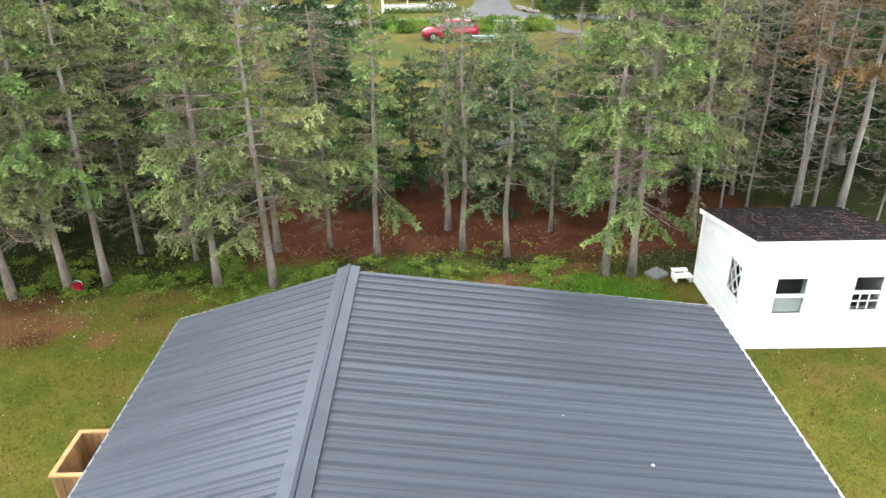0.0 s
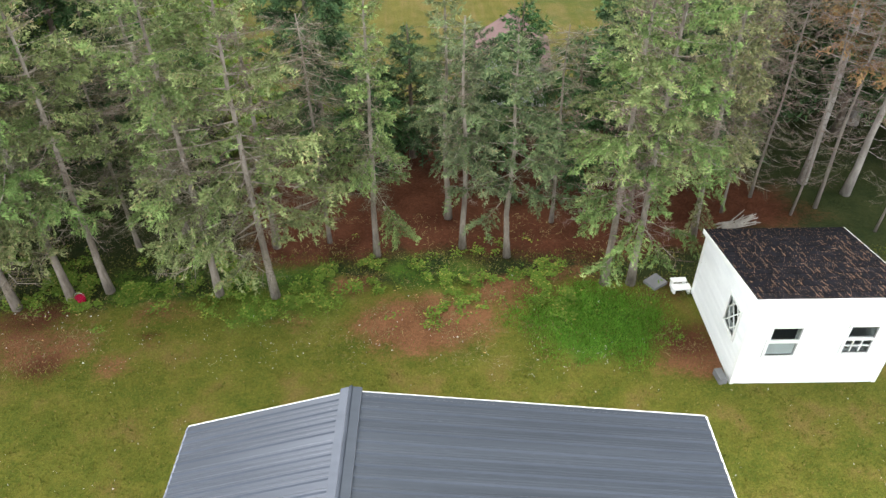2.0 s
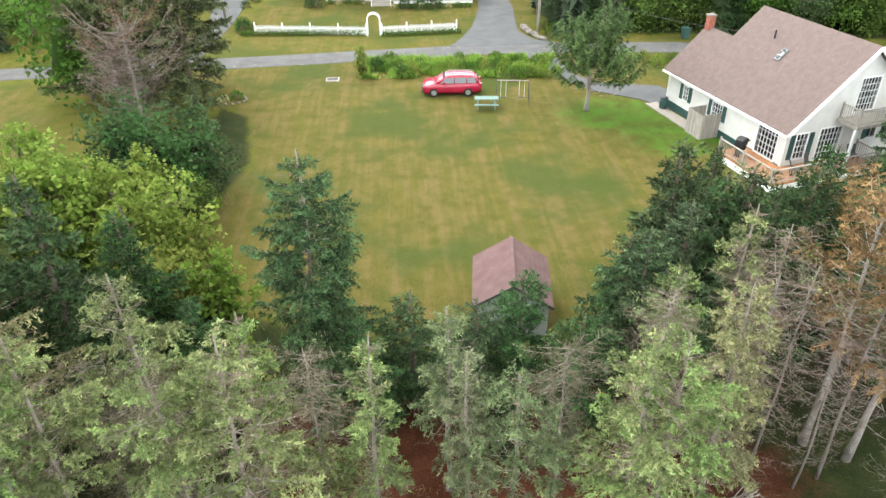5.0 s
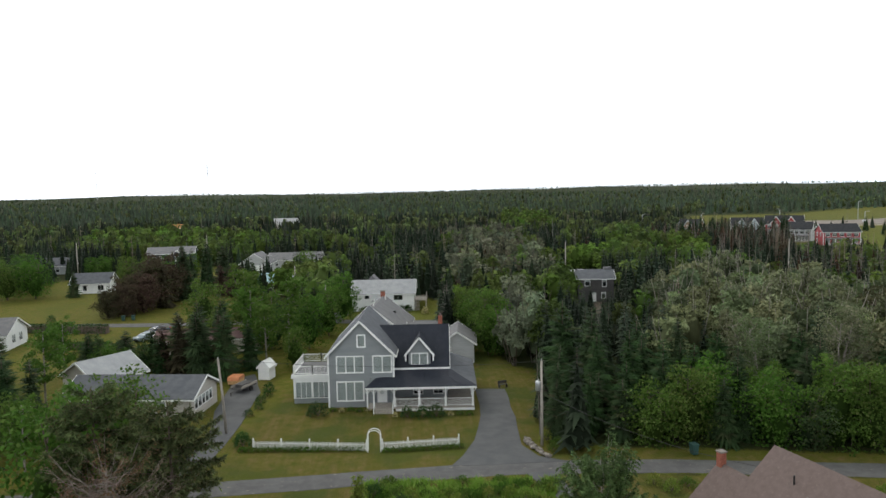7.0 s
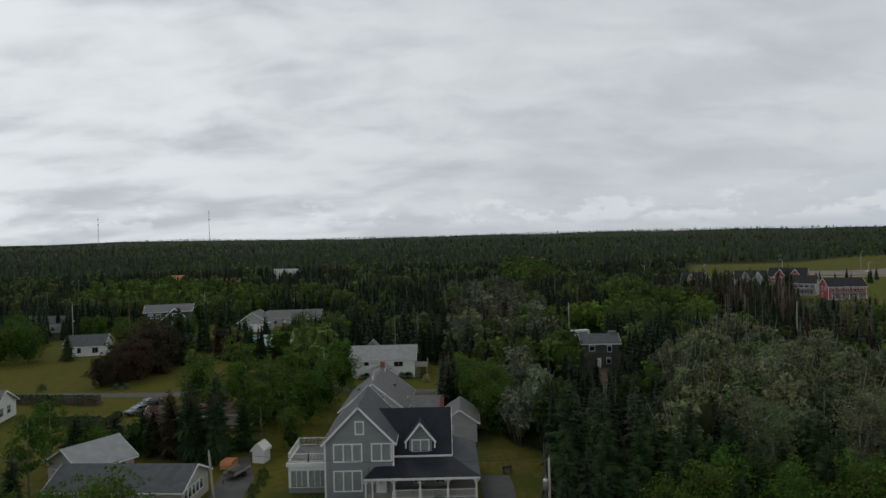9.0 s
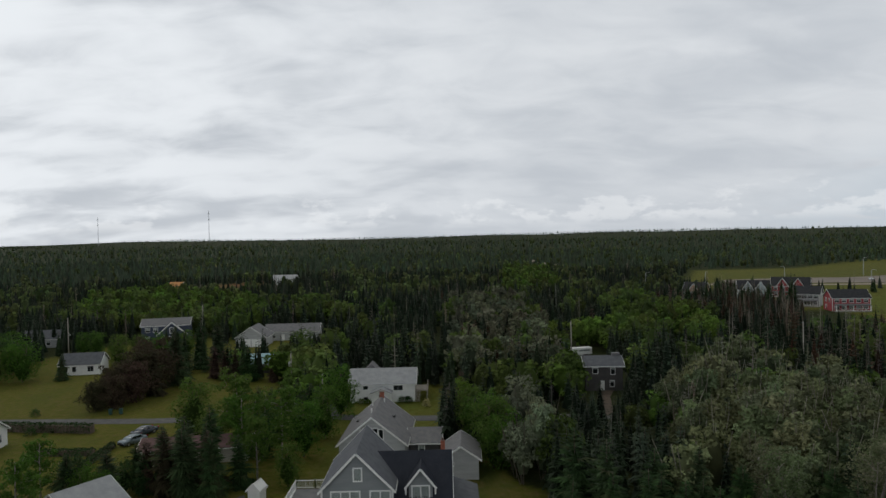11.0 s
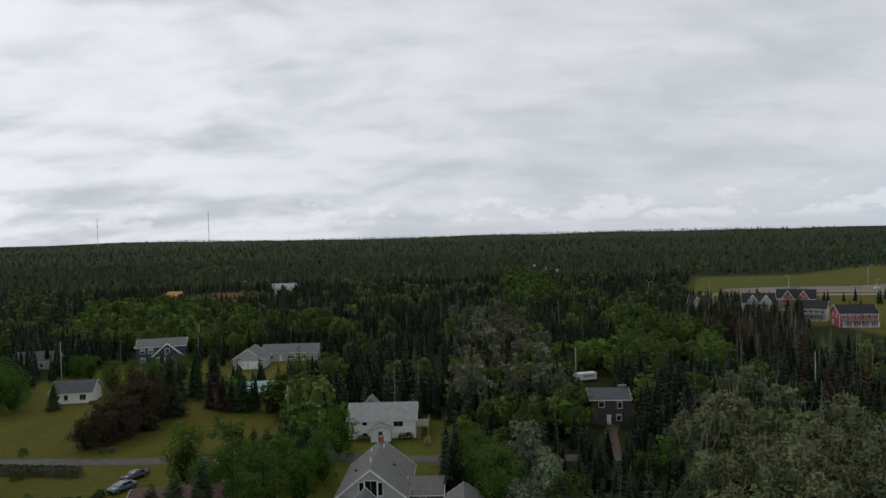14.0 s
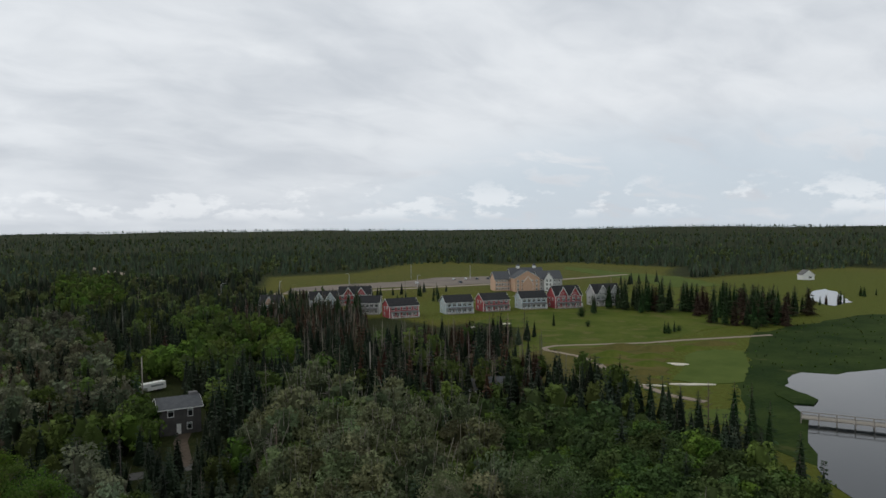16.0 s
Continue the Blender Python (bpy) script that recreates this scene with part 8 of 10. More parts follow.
# ---- maroon shed in the field ----
def red_shed():
    m = Matrix.Translation((0.75, 32.6, 0)) @ Matrix.Rotation(radians(-3), 4, "Z")
    s = thing("garden_shed", "small white shed with a faded maroon roof", "shed", m)
    W, D, E, R = 3.1, 3.5, 1.75, 2.75
    part("wall", wall(MB(), (0, 0), (W, 0), [(0, E), (W / 2, R), (W, E)], thick=0.08), M_SIDING_LIGHT, s)
    part("wall", wall(MB(), (W, 0.08), (W, D - 0.08), E, thick=0.08), M_SIDING_LIGHT, s)
    part("wall", wall(MB(), (W, D), (0, D), [(0, E), (W / 2, R), (W, E)], thick=0.08), M_WHITE, s)
    part("wall", wall(MB(), (0, D - 0.08), (0, 0.08), E, thick=0.08), M_WHITE, s)
    k = (R - E) / (W / 2)
    for sd in (0, 1):
        x0, x1 = ((-0.2, W / 2), (W / 2, W + 0.2))[sd]
        z0, z1 = ((E - 0.2 * k, R), (R, E - 0.2 * k))[sd]
        for r in range(8):
            a, b = r / 8, (r + 1) / 8
            xa, xb, za, zb = x0 + (x1 - x0) * a, x0 + (x1 - x0) * b, z0 + (z1 - z0) * a, z0 + (z1 - z0) * b
            part("shingle_course", MB().slab((xa, -0.2, za + 0.07), (xb, -0.2, zb + 0.06), (xb, D + 0.2, zb + 0.06), (xa, D + 0.2, za + 0.07), 0.05), M_SHINGLE_RED, s)
    part("ridge_cap", MB().beam((W / 2, -0.2, R + 0.08), (W / 2, D + 0.2, R + 0.08), 0.16, 0.04), M_SHINGLE_RED, s)
    part("barge_board", MB().beam((-0.2, -0.22, E - 0.2 * k), (W / 2, -0.22, R), 0.04, 0.12).beam((W / 2, -0.22, R), (W + 0.2, -0.22, E - 0.2 * k), 0.04, 0.12), M_SIDING_DARK, s)
    part("floor_frame", MB().box(0.05, W - 0.05, 0.05, D - 0.05, 0.0, 0.1), M_GREY_WOOD, s)


red_shed()

T = Matrix.Translation


def turned(x, y, a=0.0, z=0.0):
    return T((x, y, z)) @ Matrix.Rotation(radians(a), 4, "Z")


# ---- the other houses ----
simple_house("house", "low house with a slate-grey roof and white porch gable", turned(-43.2, 90.2, -4), 14.8, 7.0, 2.5, 4.1, "x", M_SIDING_BEIGE, M_SHINGLE_GREY, [(2, 3.4, 0.9, 2.1), (6, 7.4, 0.9, 2.1), (10.5, 11.7, 0.9, 2.1)], [("r", 0.5, 1.3, 1.0, 2.1), ("r", 1.5, 2.3, 1.0, 2.1), ("r", 2.5, 3.3, 1.0, 2.1), ("r", 3.5, 4.3, 1.0, 2.1), ("r", 4.5, 5.3, 1.0, 2.1)], wrows=1)
simple_house("house", "beige house with a pale grey hipped metal roof", turned(-47.8, 98.6, -32), 7.0, 6.6, 3.0, 4.9, "y", M_SIDING_BEIGE, M_ROOF_WHITE, [(1, 2.2, 1, 2.2)], chimney=None, wrows=1)
simple_house("house", "white house at the edge of the village", turned(-82.4, 125.0, 8), 10.5, 8.0, 2.7, 4.8, "x", M_WHITE, M_SHINGLE_LIGHT, [(5.5, 6.6, 0.9, 2.2), (8, 9.2, 0.9, 2.2)], [("r", 2, 3.2, 0.9, 2.2), ("r", 4.6, 5.8, 0.9, 2.2)])
simple_house("house", "long low house with a faded pink-brown roof", turned(-45.5, 120.8, 7), 15.5, 6.0, 2.3, 3.3, "x", M_SIDING_BEIGE, M_SHINGLE_RED, [(2, 3, 0.9, 2), (6, 7, 0.9, 2)], wrows=1)
g2 = simple_house("house", "light-grey house with a grey shingle roof and brick chimney", turned(-15.9, 119.2, -2), 9.6, 13.5, 3.2, 7.0, "y", M_SIDING_LIGHT, M_SHINGLE_LIGHT, [(3.2, 3.8, 3.4, 5.2), (4.0, 5.6, 3.1, 5.4), (5.8, 6.4, 3.4, 5.2)], chimney=(4.8, 12.6, 7.9), wrows=1, blind=0.0)
for x, y in ((2.0, 6.0), (7.2, 7.5)):
    z = 3.2 + 3.8 * (1 - abs(x - 4.8) / 4.8) + 0.18
    part("skylight", MB().box(x - 0.3, x + 0.3, y - 0.5, y + 0.5, z - 0.1, z + 0.16), M_BLACK, g2)
for x, y in ((3.6, 10.5), (5.4, 10.8), (4.3, 4.0)):
    z = 3.2 + 3.8 * (1 - abs(x - 4.8) / 4.8)
    part("vent_pipe", MB().tube([(x, y, z), (x, y, z + 0.75)], [0.1, 0.1], 8), M_WHITE, g2)
simple_house("house_annex", "low grey annex with a grey roof", turned(-6.0, 122.0, -2), 4.6, 7.0, 2.4, 3.6, "x", M_SIDING_DARK, M_SHINGLE_LIGHT, [(1.5, 2.3, 0.8, 2.0)], category="annex", wrows=1)
simple_house("garage", "grey garage with a grey gable roof", turned(-0.9, 112.6, -2), 4.8, 7.2, 2.9, 4.5, "y", M_SIDING_LIGHT, M_SHINGLE_LIGHT, [(0.6, 1.4, 1.9, 2.3)], category="garage", wrows=1, blind=0)
wh = simple_house("house", "white split-level house with a pale ribbed metal roof", turned(-19.3, 157.6, 0), 12.8, 8.4, 3.7, 5.9, "x", M_WHITE, M_ROOF_WHITE, [(2.6, 3.5, 2.6, 3.4), (8.6, 10.4, 2.3, 3.55), (2.6, 3.5, 0.5, 1.1), (10.9, 11.8, 0.5, 1.1)], chimney=None, wrows=1, blind=0)
for i in range(30):
    x = -0.3 + 13.4 * i / 29
    part("roof_rib", MB().beam((x, -0.4, 3.69), (x, 4.2, 6.10), 0.05, 0.05), M_ROOF_WHITE, wh)
vest = part("vestibule", wall(MB(), (4.4, -2.2), (8.2, -2.2), [(0, 2.3), (1.9, 3.0), (3.8, 2.3)], [(1.4, 2.3, 0.1, 2.0)]), M_WHITE, wh, "small gabled entrance porch")
part("vestibule_side", MB().box(4.4, 4.55, -2.04, 0, 0, 2.3).box(8.05, 8.2, -2.04, 0, 0, 2.3), M_WHITE, vest)
part("vestibule_roof", MB().slab((4.1, -2.5, 2.3), (6.3, -2.5, 3.15), (6.3, 0, 3.15), (4.1, 0, 2.3), 0.1).slab((6.3, -2.5, 3.15), (8.5, -2.5, 2.3), (8.5, 0, 2.3), (6.3, 0, 3.15), 0.1), M_ROOF_WHITE, vest)
part("entry_door", MB().box(5.85, 6.65, -2.15, -2.1, 0.1, 1.98), M_GREEN_PAINT, vest)
part("rear_gable", MB().prism([(0.6, 3.6), (7.0, 3.6), (3.8, 6.9)], 4.5, 8.2), M_SHINGLE_LIGHT, wh)
part("side_deck", MB().box(12.85, 15.4, 1.0, 6.0, 1.9, 2.05), M_GREY_WOOD, wh, "weathered wooden side deck")
railing(wh, (12.9, 1.1), (15.3, 1.1), 2.05, 0.95, 0.18, M_GREY_WOOD)
railing(wh, (15.3, 1.2), (15.3, 5.9), 2.05, 0.95, 0.18, M_GREY_WOOD)
for i in range(7):
    part("stair_tread", MB().box(12.9, 13.9, 1.0 - 0.28 * i - 0.3, 1.0 - 0.28 * i, 1.75 - 0.25 * i, 1.80 - 0.25 * i), M_GREY_WOOD, wh)
for x in (13.0, 15.2):
    for y in (1.1, 5.8):
        part("deck_post", MB().box(x - 0.07, x + 0.07, y - 0.07, y + 0.07, 0, 1.9), M_GREY_WOOD, wh)
nv = simple_house("house", "two-storey navy house with white trim and grey roof", turned(-97.0, 243.0, 14), 14.5, 9.0, 5.6, 7.4, "x", M_SIDING_NAVY, M_SHINGLE_LIGHT, [(1.2, 2.5, 3.6, 4.9), (3.6, 4.9, 3.6, 4.9), (1.2, 2.5, 0.9, 2.2), (6.2, 7.2, 0.9, 2.2)], wrows=2)
part("front_gable", wall(MB(), (5.2, -1.6), (13.5, -1.6), [(0, 2.9), (4.15, 6.4), (8.3, 2.9)], [(3.6, 4.7, 3.3, 4.9), (1.0, 2.2, 0.9, 2.2), (3.4, 5.4, 0.9, 2.2), (6.6, 7.6, 0.2, 2.3)]), M_SIDING_NAVY, nv)
part("gable_trim", MB().beam((4.7, -1.75, 2.6), (9.35, -1.75, 6.6), 0.12, 0.35).beam((9.35, -1.75, 6.6), (14.0, -1.75, 2.6), 0.12, 0.35), M_WHITE, nv)
part("gable_roof", MB().slab((4.7, -1.7, 2.75), (9.35, -1.7, 6.75), (9.35, 4.0, 6.75), (4.7, 4.0, 2.75), 0.12).slab((9.35, -1.7, 6.75), (14.0, -1.7, 2.75), (14.0, 4.0, 2.75), (9.35, 4.0, 6.75), 0.12), M_SHINGLE_LIGHT, nv)
for a, b, c, d in ((8.8, 9.9, 3.3, 4.9), (6.2, 7.4, 0.9, 2.2), (8.6, 10.6, 0.9, 2.2)):
    window(nv, (5.2, -1.6), (13.5, -1.6), (a - 5.2, b - 5.2, c, d), 2, 2, 0.16)
simple_house("house", "long pale-grey bungalow with a grey roof", turned(-57.8, 243.8, 2), 17.0, 8.0, 2.9, 4.8, "x", M_SIDING_LIGHT, M_SHINGLE_LIGHT, [(1.5, 3.3, 0.9, 2.2), (8.0, 10.0, 0.9, 2.2), (12.5, 13.7, 0.9, 2.2)], door=(5.2, 6.2, 0.1, 2.1))
gb = simple_house("garage", "pale-grey double garage with a steep gable", turned(-63.6, 231.8, 0), 9.0, 9.0, 3.0, 6.0, "y", M_SIDING_LIGHT, M_SHINGLE_LIGHT, [], category="garage")
for x in (1.6, 4.7):
    part("garage_door", MB().box(x, x + 2.8, -0.05, -0.01, 0.05, 2.4), M_WHITE, gb, "white sectional garage door")
simple_house("house", "small white house with a dark grey roof", turned(-96.0, 192.6, 8), 9.4, 7.0, 2.7, 4.9, "x", M_WHITE, M_SHINGLE_GREY, [(0.9, 1.9, 0.8, 2.1), (3.0, 3.9, 0.8, 2.1), (6.6, 8.0, 0.8, 2.1)], wrows=1, blind=0)
simple_house("house", "grey house with a dark hipped roof", turned(-133.0, 239.0, 6), 11, 8, 2.8, 5.0, "x", M_SIDING_LIGHT, M_SHINGLE_GREY, [(4, 5.4, 0.8, 2.1), (7.5, 8.7, 0.8, 2.1)], wrows=1)
simple_house("house", "grey house half hidden by trees", turned(-146.0, 283.0, 10), 10, 8, 2.8, 5.4, "y", M_SIDING_LIGHT, M_SHINGLE_GREY, [(2, 3, 1, 2.2)], wrows=1)
simple_house("house", "grey bungalow with a pale turquoise metal roof", turned(-49.6, 190.2, 4), 8.2, 6.4, 2.4, 4.2, "x", M_SIDING_DARK, material("turquoise_metal_roof", (0.20, 0.36, 0.42), (0.28, 0.46, 0.52), 1, 0.5, bump=0.1), [(4.6, 6.0, 0.9, 2.0)], wrows=1)
dh = simple_house("house", "two-storey charcoal house among trees", turned(28.6, 163.5, -4), 7.6, 7.0, 5.2, 6.6, "x", M_SIDING_DARK, M_SHINGLE_GREY, [(1.5, 2.5, 3.6, 4.8), (5.2, 6.0, 3.4, 4.8), (5.0, 5.8, 0.9, 2.1)], door=(3.0, 3.9, 0.1, 2.1), wrows=1, blind=0.3)
part("block_chimney", MB().box(6.0, 7.6, 3.2, 4.4, 5.6, 7.2), M_SHINGLE_LIGHT, dh)
simple_house("house", "low dark cabin sunk in the woods", turned(93, 152, -30), 10, 7, 2.4, 4.4, "x", M_SIDING_DARK, M_SHINGLE_GREY, [(3, 4, 0.9, 2)], wrows=1, category="cabin")


def cottage(x, y, a, wall_mat, label, W=15.0, gables=(), eave=5.2, ridge=8.0, group="resort cottages"):
    h = simple_house("cottage", label, turned(x, y, a), W, 8.5, eave, ridge, "x", wall_mat, M_SHINGLE_DARK,
                     [(W * f - 0.75, W * f + 0.75, z, z + 1.5) for f in (0.12, 0.31, 0.50, 0.69, 0.88) for z in (0.8, 3.4)], [("l", 1.8, 3.0, 3.4, 4.8), ("l", 5.0, 6.2, 3.4, 4.8), ("l", 1.8, 3.0, 0.8, 2.2), ("r", 1.8, 3.0, 3.4, 4.8), ("r", 5.0, 6.2, 3.4, 4.8)], group=group, wrows=1, blind=0.6)
    part("veranda_roof", MB().slab((0.5, -2.2, 2.55), (W - 0.5, -2.2, 2.55), (W - 0.5, 0, 2.95), (0.5, 0, 2.95), 0.15), M_SHINGLE_LIGHT, h)
    part("veranda_floor", MB().box(0.5, W - 0.5, -2.2, -0.02, 0.0, 0.35), M_GREY_WOOD, h)
    for f in gables:
        c = W * f
        part("gable", MB().prism([(c - 2.3, eave - 0.1), (c + 2.3, eave - 0.1), (c, ridge - 0.4)], -0.35, 3.6), wall_mat, h)
        part("gable_roof", MB().slab((c - 2.7, -0.8, eave - 0.4), (c, -0.8, ridge - 0.1), (c, 4.2, ridge - 0.1), (c - 2.7, 4.2, eave - 0.4), 0.14), M_SHINGLE_DARK, h)
        part("gable_roof", MB().slab((c, -0.8, ridge - 0.1), (c + 2.7, -0.8, eave - 0.4), (c + 2.7, 4.2, eave - 0.4), (c, 4.2, ridge - 0.1), 0.14), M_SHINGLE_DARK, h)
        part("gable_trim", MB().beam((c - 2.7, -0.84, eave - 0.5), (c, -0.84, ridge - 0.2), 0.07, 0.25), M_WHITE, h)
        part("gable_trim", MB().beam((c, -0.84, ridge - 0.2), (c + 2.7, -0.84, eave - 0.5), 0.07, 0.25), M_WHITE, h)
        window(h, (0, -0.36), (W, -0.36), (c - 0.5, c + 0.5, eave + 0.1, eave + 1.2), 1, 1)
    for f in (0.05, 0.28, 0.5, 0.72, 0.95):
        part("veranda_post", MB().box(W * f - 0.12, W * f + 0.12, -2.15, -1.95, 0.35, 2.5), M_WHITE, h)
    for z in (0.55, 1.2):
        part("veranda_rail", MB().box(0.6, W - 0.6, -2.12, -2.02, z, z + 0.1), M_WHITE, h)
    for xx in (-0.02, W - 0.18):
        part("corner_board", MB().box(xx, xx + 0.2, -0.03, 0.17, 0, eave), M_WHITE, h)
    return h


for x, y, a, W, wm, lb in ((147.5, 287, -8, 13.6, M_SIDING_RED, "red two-storey cottage with white corner boards and veranda"), (174.5, 284, -15, 13.0, M_SIDING_BLUE, "pale blue two-storey cottage with white veranda"), (193, 281, -12, 13.2, M_SIDING_RED, "red two-storey cottage with white corner boards and veranda"), (212.5, 277.6, -19, 12.8, M_SIDING_BLUE, "pale blue two-storey cottage with white veranda")):
    cottage(x, y, a, wm, lb, W)
for x, y, a, W, wm, lb in ((227, 270, -15, 13.8, M_SIDING_RED, "red two-storey cottage with twin front gables"), (248.5, 265.5, -16, 14.0, M_SIDING_LIGHT, "pale grey two-storey cottage with twin front gables")):
    cottage(x, y, a, wm, lb, W, (0.27, 0.73), 6.0, 10.2)
for x, y, a, W, wm, lb in ((105, 329, -34, 9.0, M_SIDING_PEACH, "peach cottage behind the spruces"), (130, 331, -18, 13.0, M_SIDING_BLUE, "pale blue cottage behind the spruces"), (152, 347, -30, 16.0, M_SIDING_RED, "dull red cottage with twin gables behind the spruces")):
    cottage(x, y, a, wm, lb, W, (0.3, 0.7) if W > 10 else (0.5,), 5.4, 9.0)
cottage(142, 309, -36, M_SIDING_LIGHT, "pale grey cottage behind the spruces", 11.0)


def hotel():
    h = thing("hotel", "large peach and grey hotel with steep gables", "hotel", turned(264, 345, -22) @ Matrix.Diagonal((0.74, 0.74, 0.84, 1)))
    for i, (x0, x1, y0, d, e, r, ax, mt) in enumerate(((0, 20.5, 0, 16, 9.6, 14.6, "y", M_SIDING_PEACH), (20.8, 41, 4, 14, 8.4, 13.6, "x", M_SIDING_LIGHT), (25, 32, 1, 2.8, 8.4, 13.0, "y", M_WHITE), (-13, -0.3, 12, 14, 8.4, 13.4, "x", M_SIDING_PEACH), (2, 30, 16.5, 14, 9.5, 15.5, "x", M_SIDING_LIGHT))):
        w = x1 - x0
        ops = [(w * f - 0.7, w * f + 0.7, z, z + 1.6) for f in ((0.12, 0.31, 0.5, 0.69, 0.88) if w > 12 else (0.3, 0.7)) for z in (1.0, 3.9, 6.6) if z + 1.6 < e] if y0 < 16 else []
        tops = [(0, e), (w / 2, r), (w, e)] if ax == "y" else e
        part("wall", wall(MB(), (x0, y0), (x1, y0), tops, ops), mt, h)
        part("wall", wall(MB(), (x1, y0 + 0.16), (x1, y0 + d), e if ax == "y" else [(0, e), (d / 2, r), (d - 0.16, e)]), mt, h)
        part("wall", wall(MB(), (x0, y0 + d), (x0, y0 + 0.16), e if ax == "y" else [(0, e), (d / 2, r), (d - 0.16, e)]), mt, h)
        part("dark_room_filler", MB().box(x0 + 0.6, x1 - 0.6, y0 + 0.6, y0 + d - 0.3, 0.1, e), M_INNER, h)
        for o in ops:
            window(h, (x0, y0), (x1, y0), o, 2, 1, 0.2, 0.1, blind=0.5)
        gable_roof(h, x0, x1, y0, y0 + d, e, r, ax, M_SHINGLE_GREY, 0.6, 0.25, M_WHITE)
    part("entrance_gable", MB().prism([(6.2, 0), (14.2, 0), (14.2, 6.4), (10.2, 10.6), (6.2, 6.4)], -1.6, 0.0), M_SIDING_PEACH, h)
    for q in ((5.8, 6.1, 10.2, 10.9), (14.6, 6.1, 10.2, 10.9)):
        part("gable_trim", MB().beam((q[0], -1.65, q[1]), (q[2], -1.65, q[3]), 0.08, 0.35), M_WHITE, h)
    for x, y in ((10, 24), (24, 24)):
        cu = part("cupola", MB().box(x - 1.2, x + 1.2, y - 1.2, y + 1.2, 14.0, 17.0), M_WHITE, h)
        part("cupola_roof", MB().add([(x - 1.6, y - 1.6, 17.0), (x + 1.6, y - 1.6, 17.0), (x + 1.6, y + 1.6, 17.0), (x - 1.6, y + 1.6, 17.0), (x, y, 18.8)], [(3, 2, 1, 0), (0, 1, 4), (1, 2, 4), (2, 3, 4), (3, 0, 4)]), M_SHINGLE_GREY, cu)


hotel()
simple_house("boathouse", "small white boathouse on the far shore", turned(467, 287, -30), 8, 7, 3.4, 6.6, "y", M_WHITE, M_SHINGLE_LIGHT, [(4, 6, 1, 2.5)], wrows=1, category="boathouse")
simple_house("house", "distant white farm building in the clearing", turned(-118, 505, 0), 16, 8, 4, 6.5, "x", M_WHITE, M_ROOF_WHITE, [(3, 5, 1, 2.4)], wrows=1)
simple_house("house", "distant orange-roofed building by the clearing", turned(-176, 470, 0), 8, 7, 3.2, 5.4, "x", material("raw_sheathing", (0.42, 0.20, 0.07), (0.52, 0.27, 0.11), 1, 0.8), material("orange_roof", (0.45, 0.20, 0.07), (0.55, 0.26, 0.10), 1, 0.8), wrows=1)

# ---- resort grounds ----
patch("fairway", [(168, 258), (176, 222), (134, 192), (128, 164), (150, 176), (196, 180), (240, 188), (290, 196), (316, 214), (300, 240), (262, 254), (215, 266)], M_TURF, "mown green fairway below the cottages", 0.10, "fairway", 1.6, 2, step=4)
patch("rough", [(118, 166), (128, 188), (150, 190), (178, 178), (170, 158), (150, 146), (128, 136), (120, 140)], M_ROUGH, "tawny rough with low mounds", 0.12, "rough", 1.5, 3, step=3)
def mound(x, y, rx, ry, h, a, mat, label):
    """A low smooth hummock of grass."""
    n, rings = 20, 6
    verts = [(0.0, 0.0, h)]
    for i in range(1, rings + 1):
        u = i / rings
        z = h * (0.5 + 0.5 * math.cos(math.pi * u)) - (0.15 if i == rings else 0)
        verts += [(rx * u * math.cos(6.2832 * j / n) * (1 + 0.12 * math.sin(3 * 6.2832 * j / n + x)), ry * u * math.sin(6.2832 * j / n), z) for j in range(n)]
    faces = [(0, 1 + j, 1 + (j + 1) % n) for j in range(n)]
    for i in range(rings - 1):
        faces += [(1 + i * n + j, 1 + (i + 1) * n + j, 1 + (i + 1) * n + (j + 1) % n, 1 + i * n + (j + 1) % n) for j in range(n)]
    solid("mound", MB().add(verts, faces), mat, label, "mound", "golf mounds", "structure", turned(x, y, a, 0.10), True)


for x, y, rx, ry, h, a, mt in ((170, 178, 11, 5, 1.6, -25, "r"), (160, 172, 8, 4.5, 1.4, -30, "t"), (151, 165, 7, 4, 1.3, -35, "t"), (178, 170, 9, 5, 1.5, -30, "r"), (166, 163, 8, 4, 1.2, -35, "t"), (157, 155, 7, 4, 1.2, -40, "t"), (147, 149, 7, 3.5, 1.0, -45, "r"), (186, 164, 9, 4, 1.2, -30, "t"), (140, 142, 6, 3, 0.9, -45, "r"), (200, 166, 10, 4, 1.1, -25, "r")):
    mound(x, y, rx, ry, h, a, M_ROUGH if mt == "r" else M_TURF, "tawny grass hummock on the golf course" if mt == "r" else "green grass hummock on the golf course")
patch("putting_green", [(146, 139), (160, 146), (176, 158), (190, 162), (196, 152), (178, 138), (158, 127), (148, 131)], M_GREEN, "smooth light-green putting green", 0.16, "putting green", 0.4, 4, step=2)
patch("tee_green", [(116, 112), (124, 119), (134, 112), (126, 103)], M_GREEN, "smooth green tee", 0.16, "putting green", 0.6, 5, step=4)
for i, (x, y, rx, ry, a) in enumerate(((163.5, 151, 3.2, 1.5, -0.9), (146, 132.6, 5.6, 0.9, -0.7), (137.5, 137.5, 3.0, 0.6, -0.8), (161, 244, 2.6, 1.4, 0), (176, 243.5, 2.2, 1.3, 0))):
    ring = [(x + rx * math.cos(t) * math.cos(a) - ry * math.sin(t) * math.sin(a), y + rx * math.cos(t) * math.sin(a) + ry * math.sin(t) * math.cos(a)) for t in [6.283 * j / 18 for j in range(18)]]
    patch("bunker", ring, M_SAND, "white sand bunker beside the green", 0.20, "bunker", 0.2, 10 + i, "", step=2)
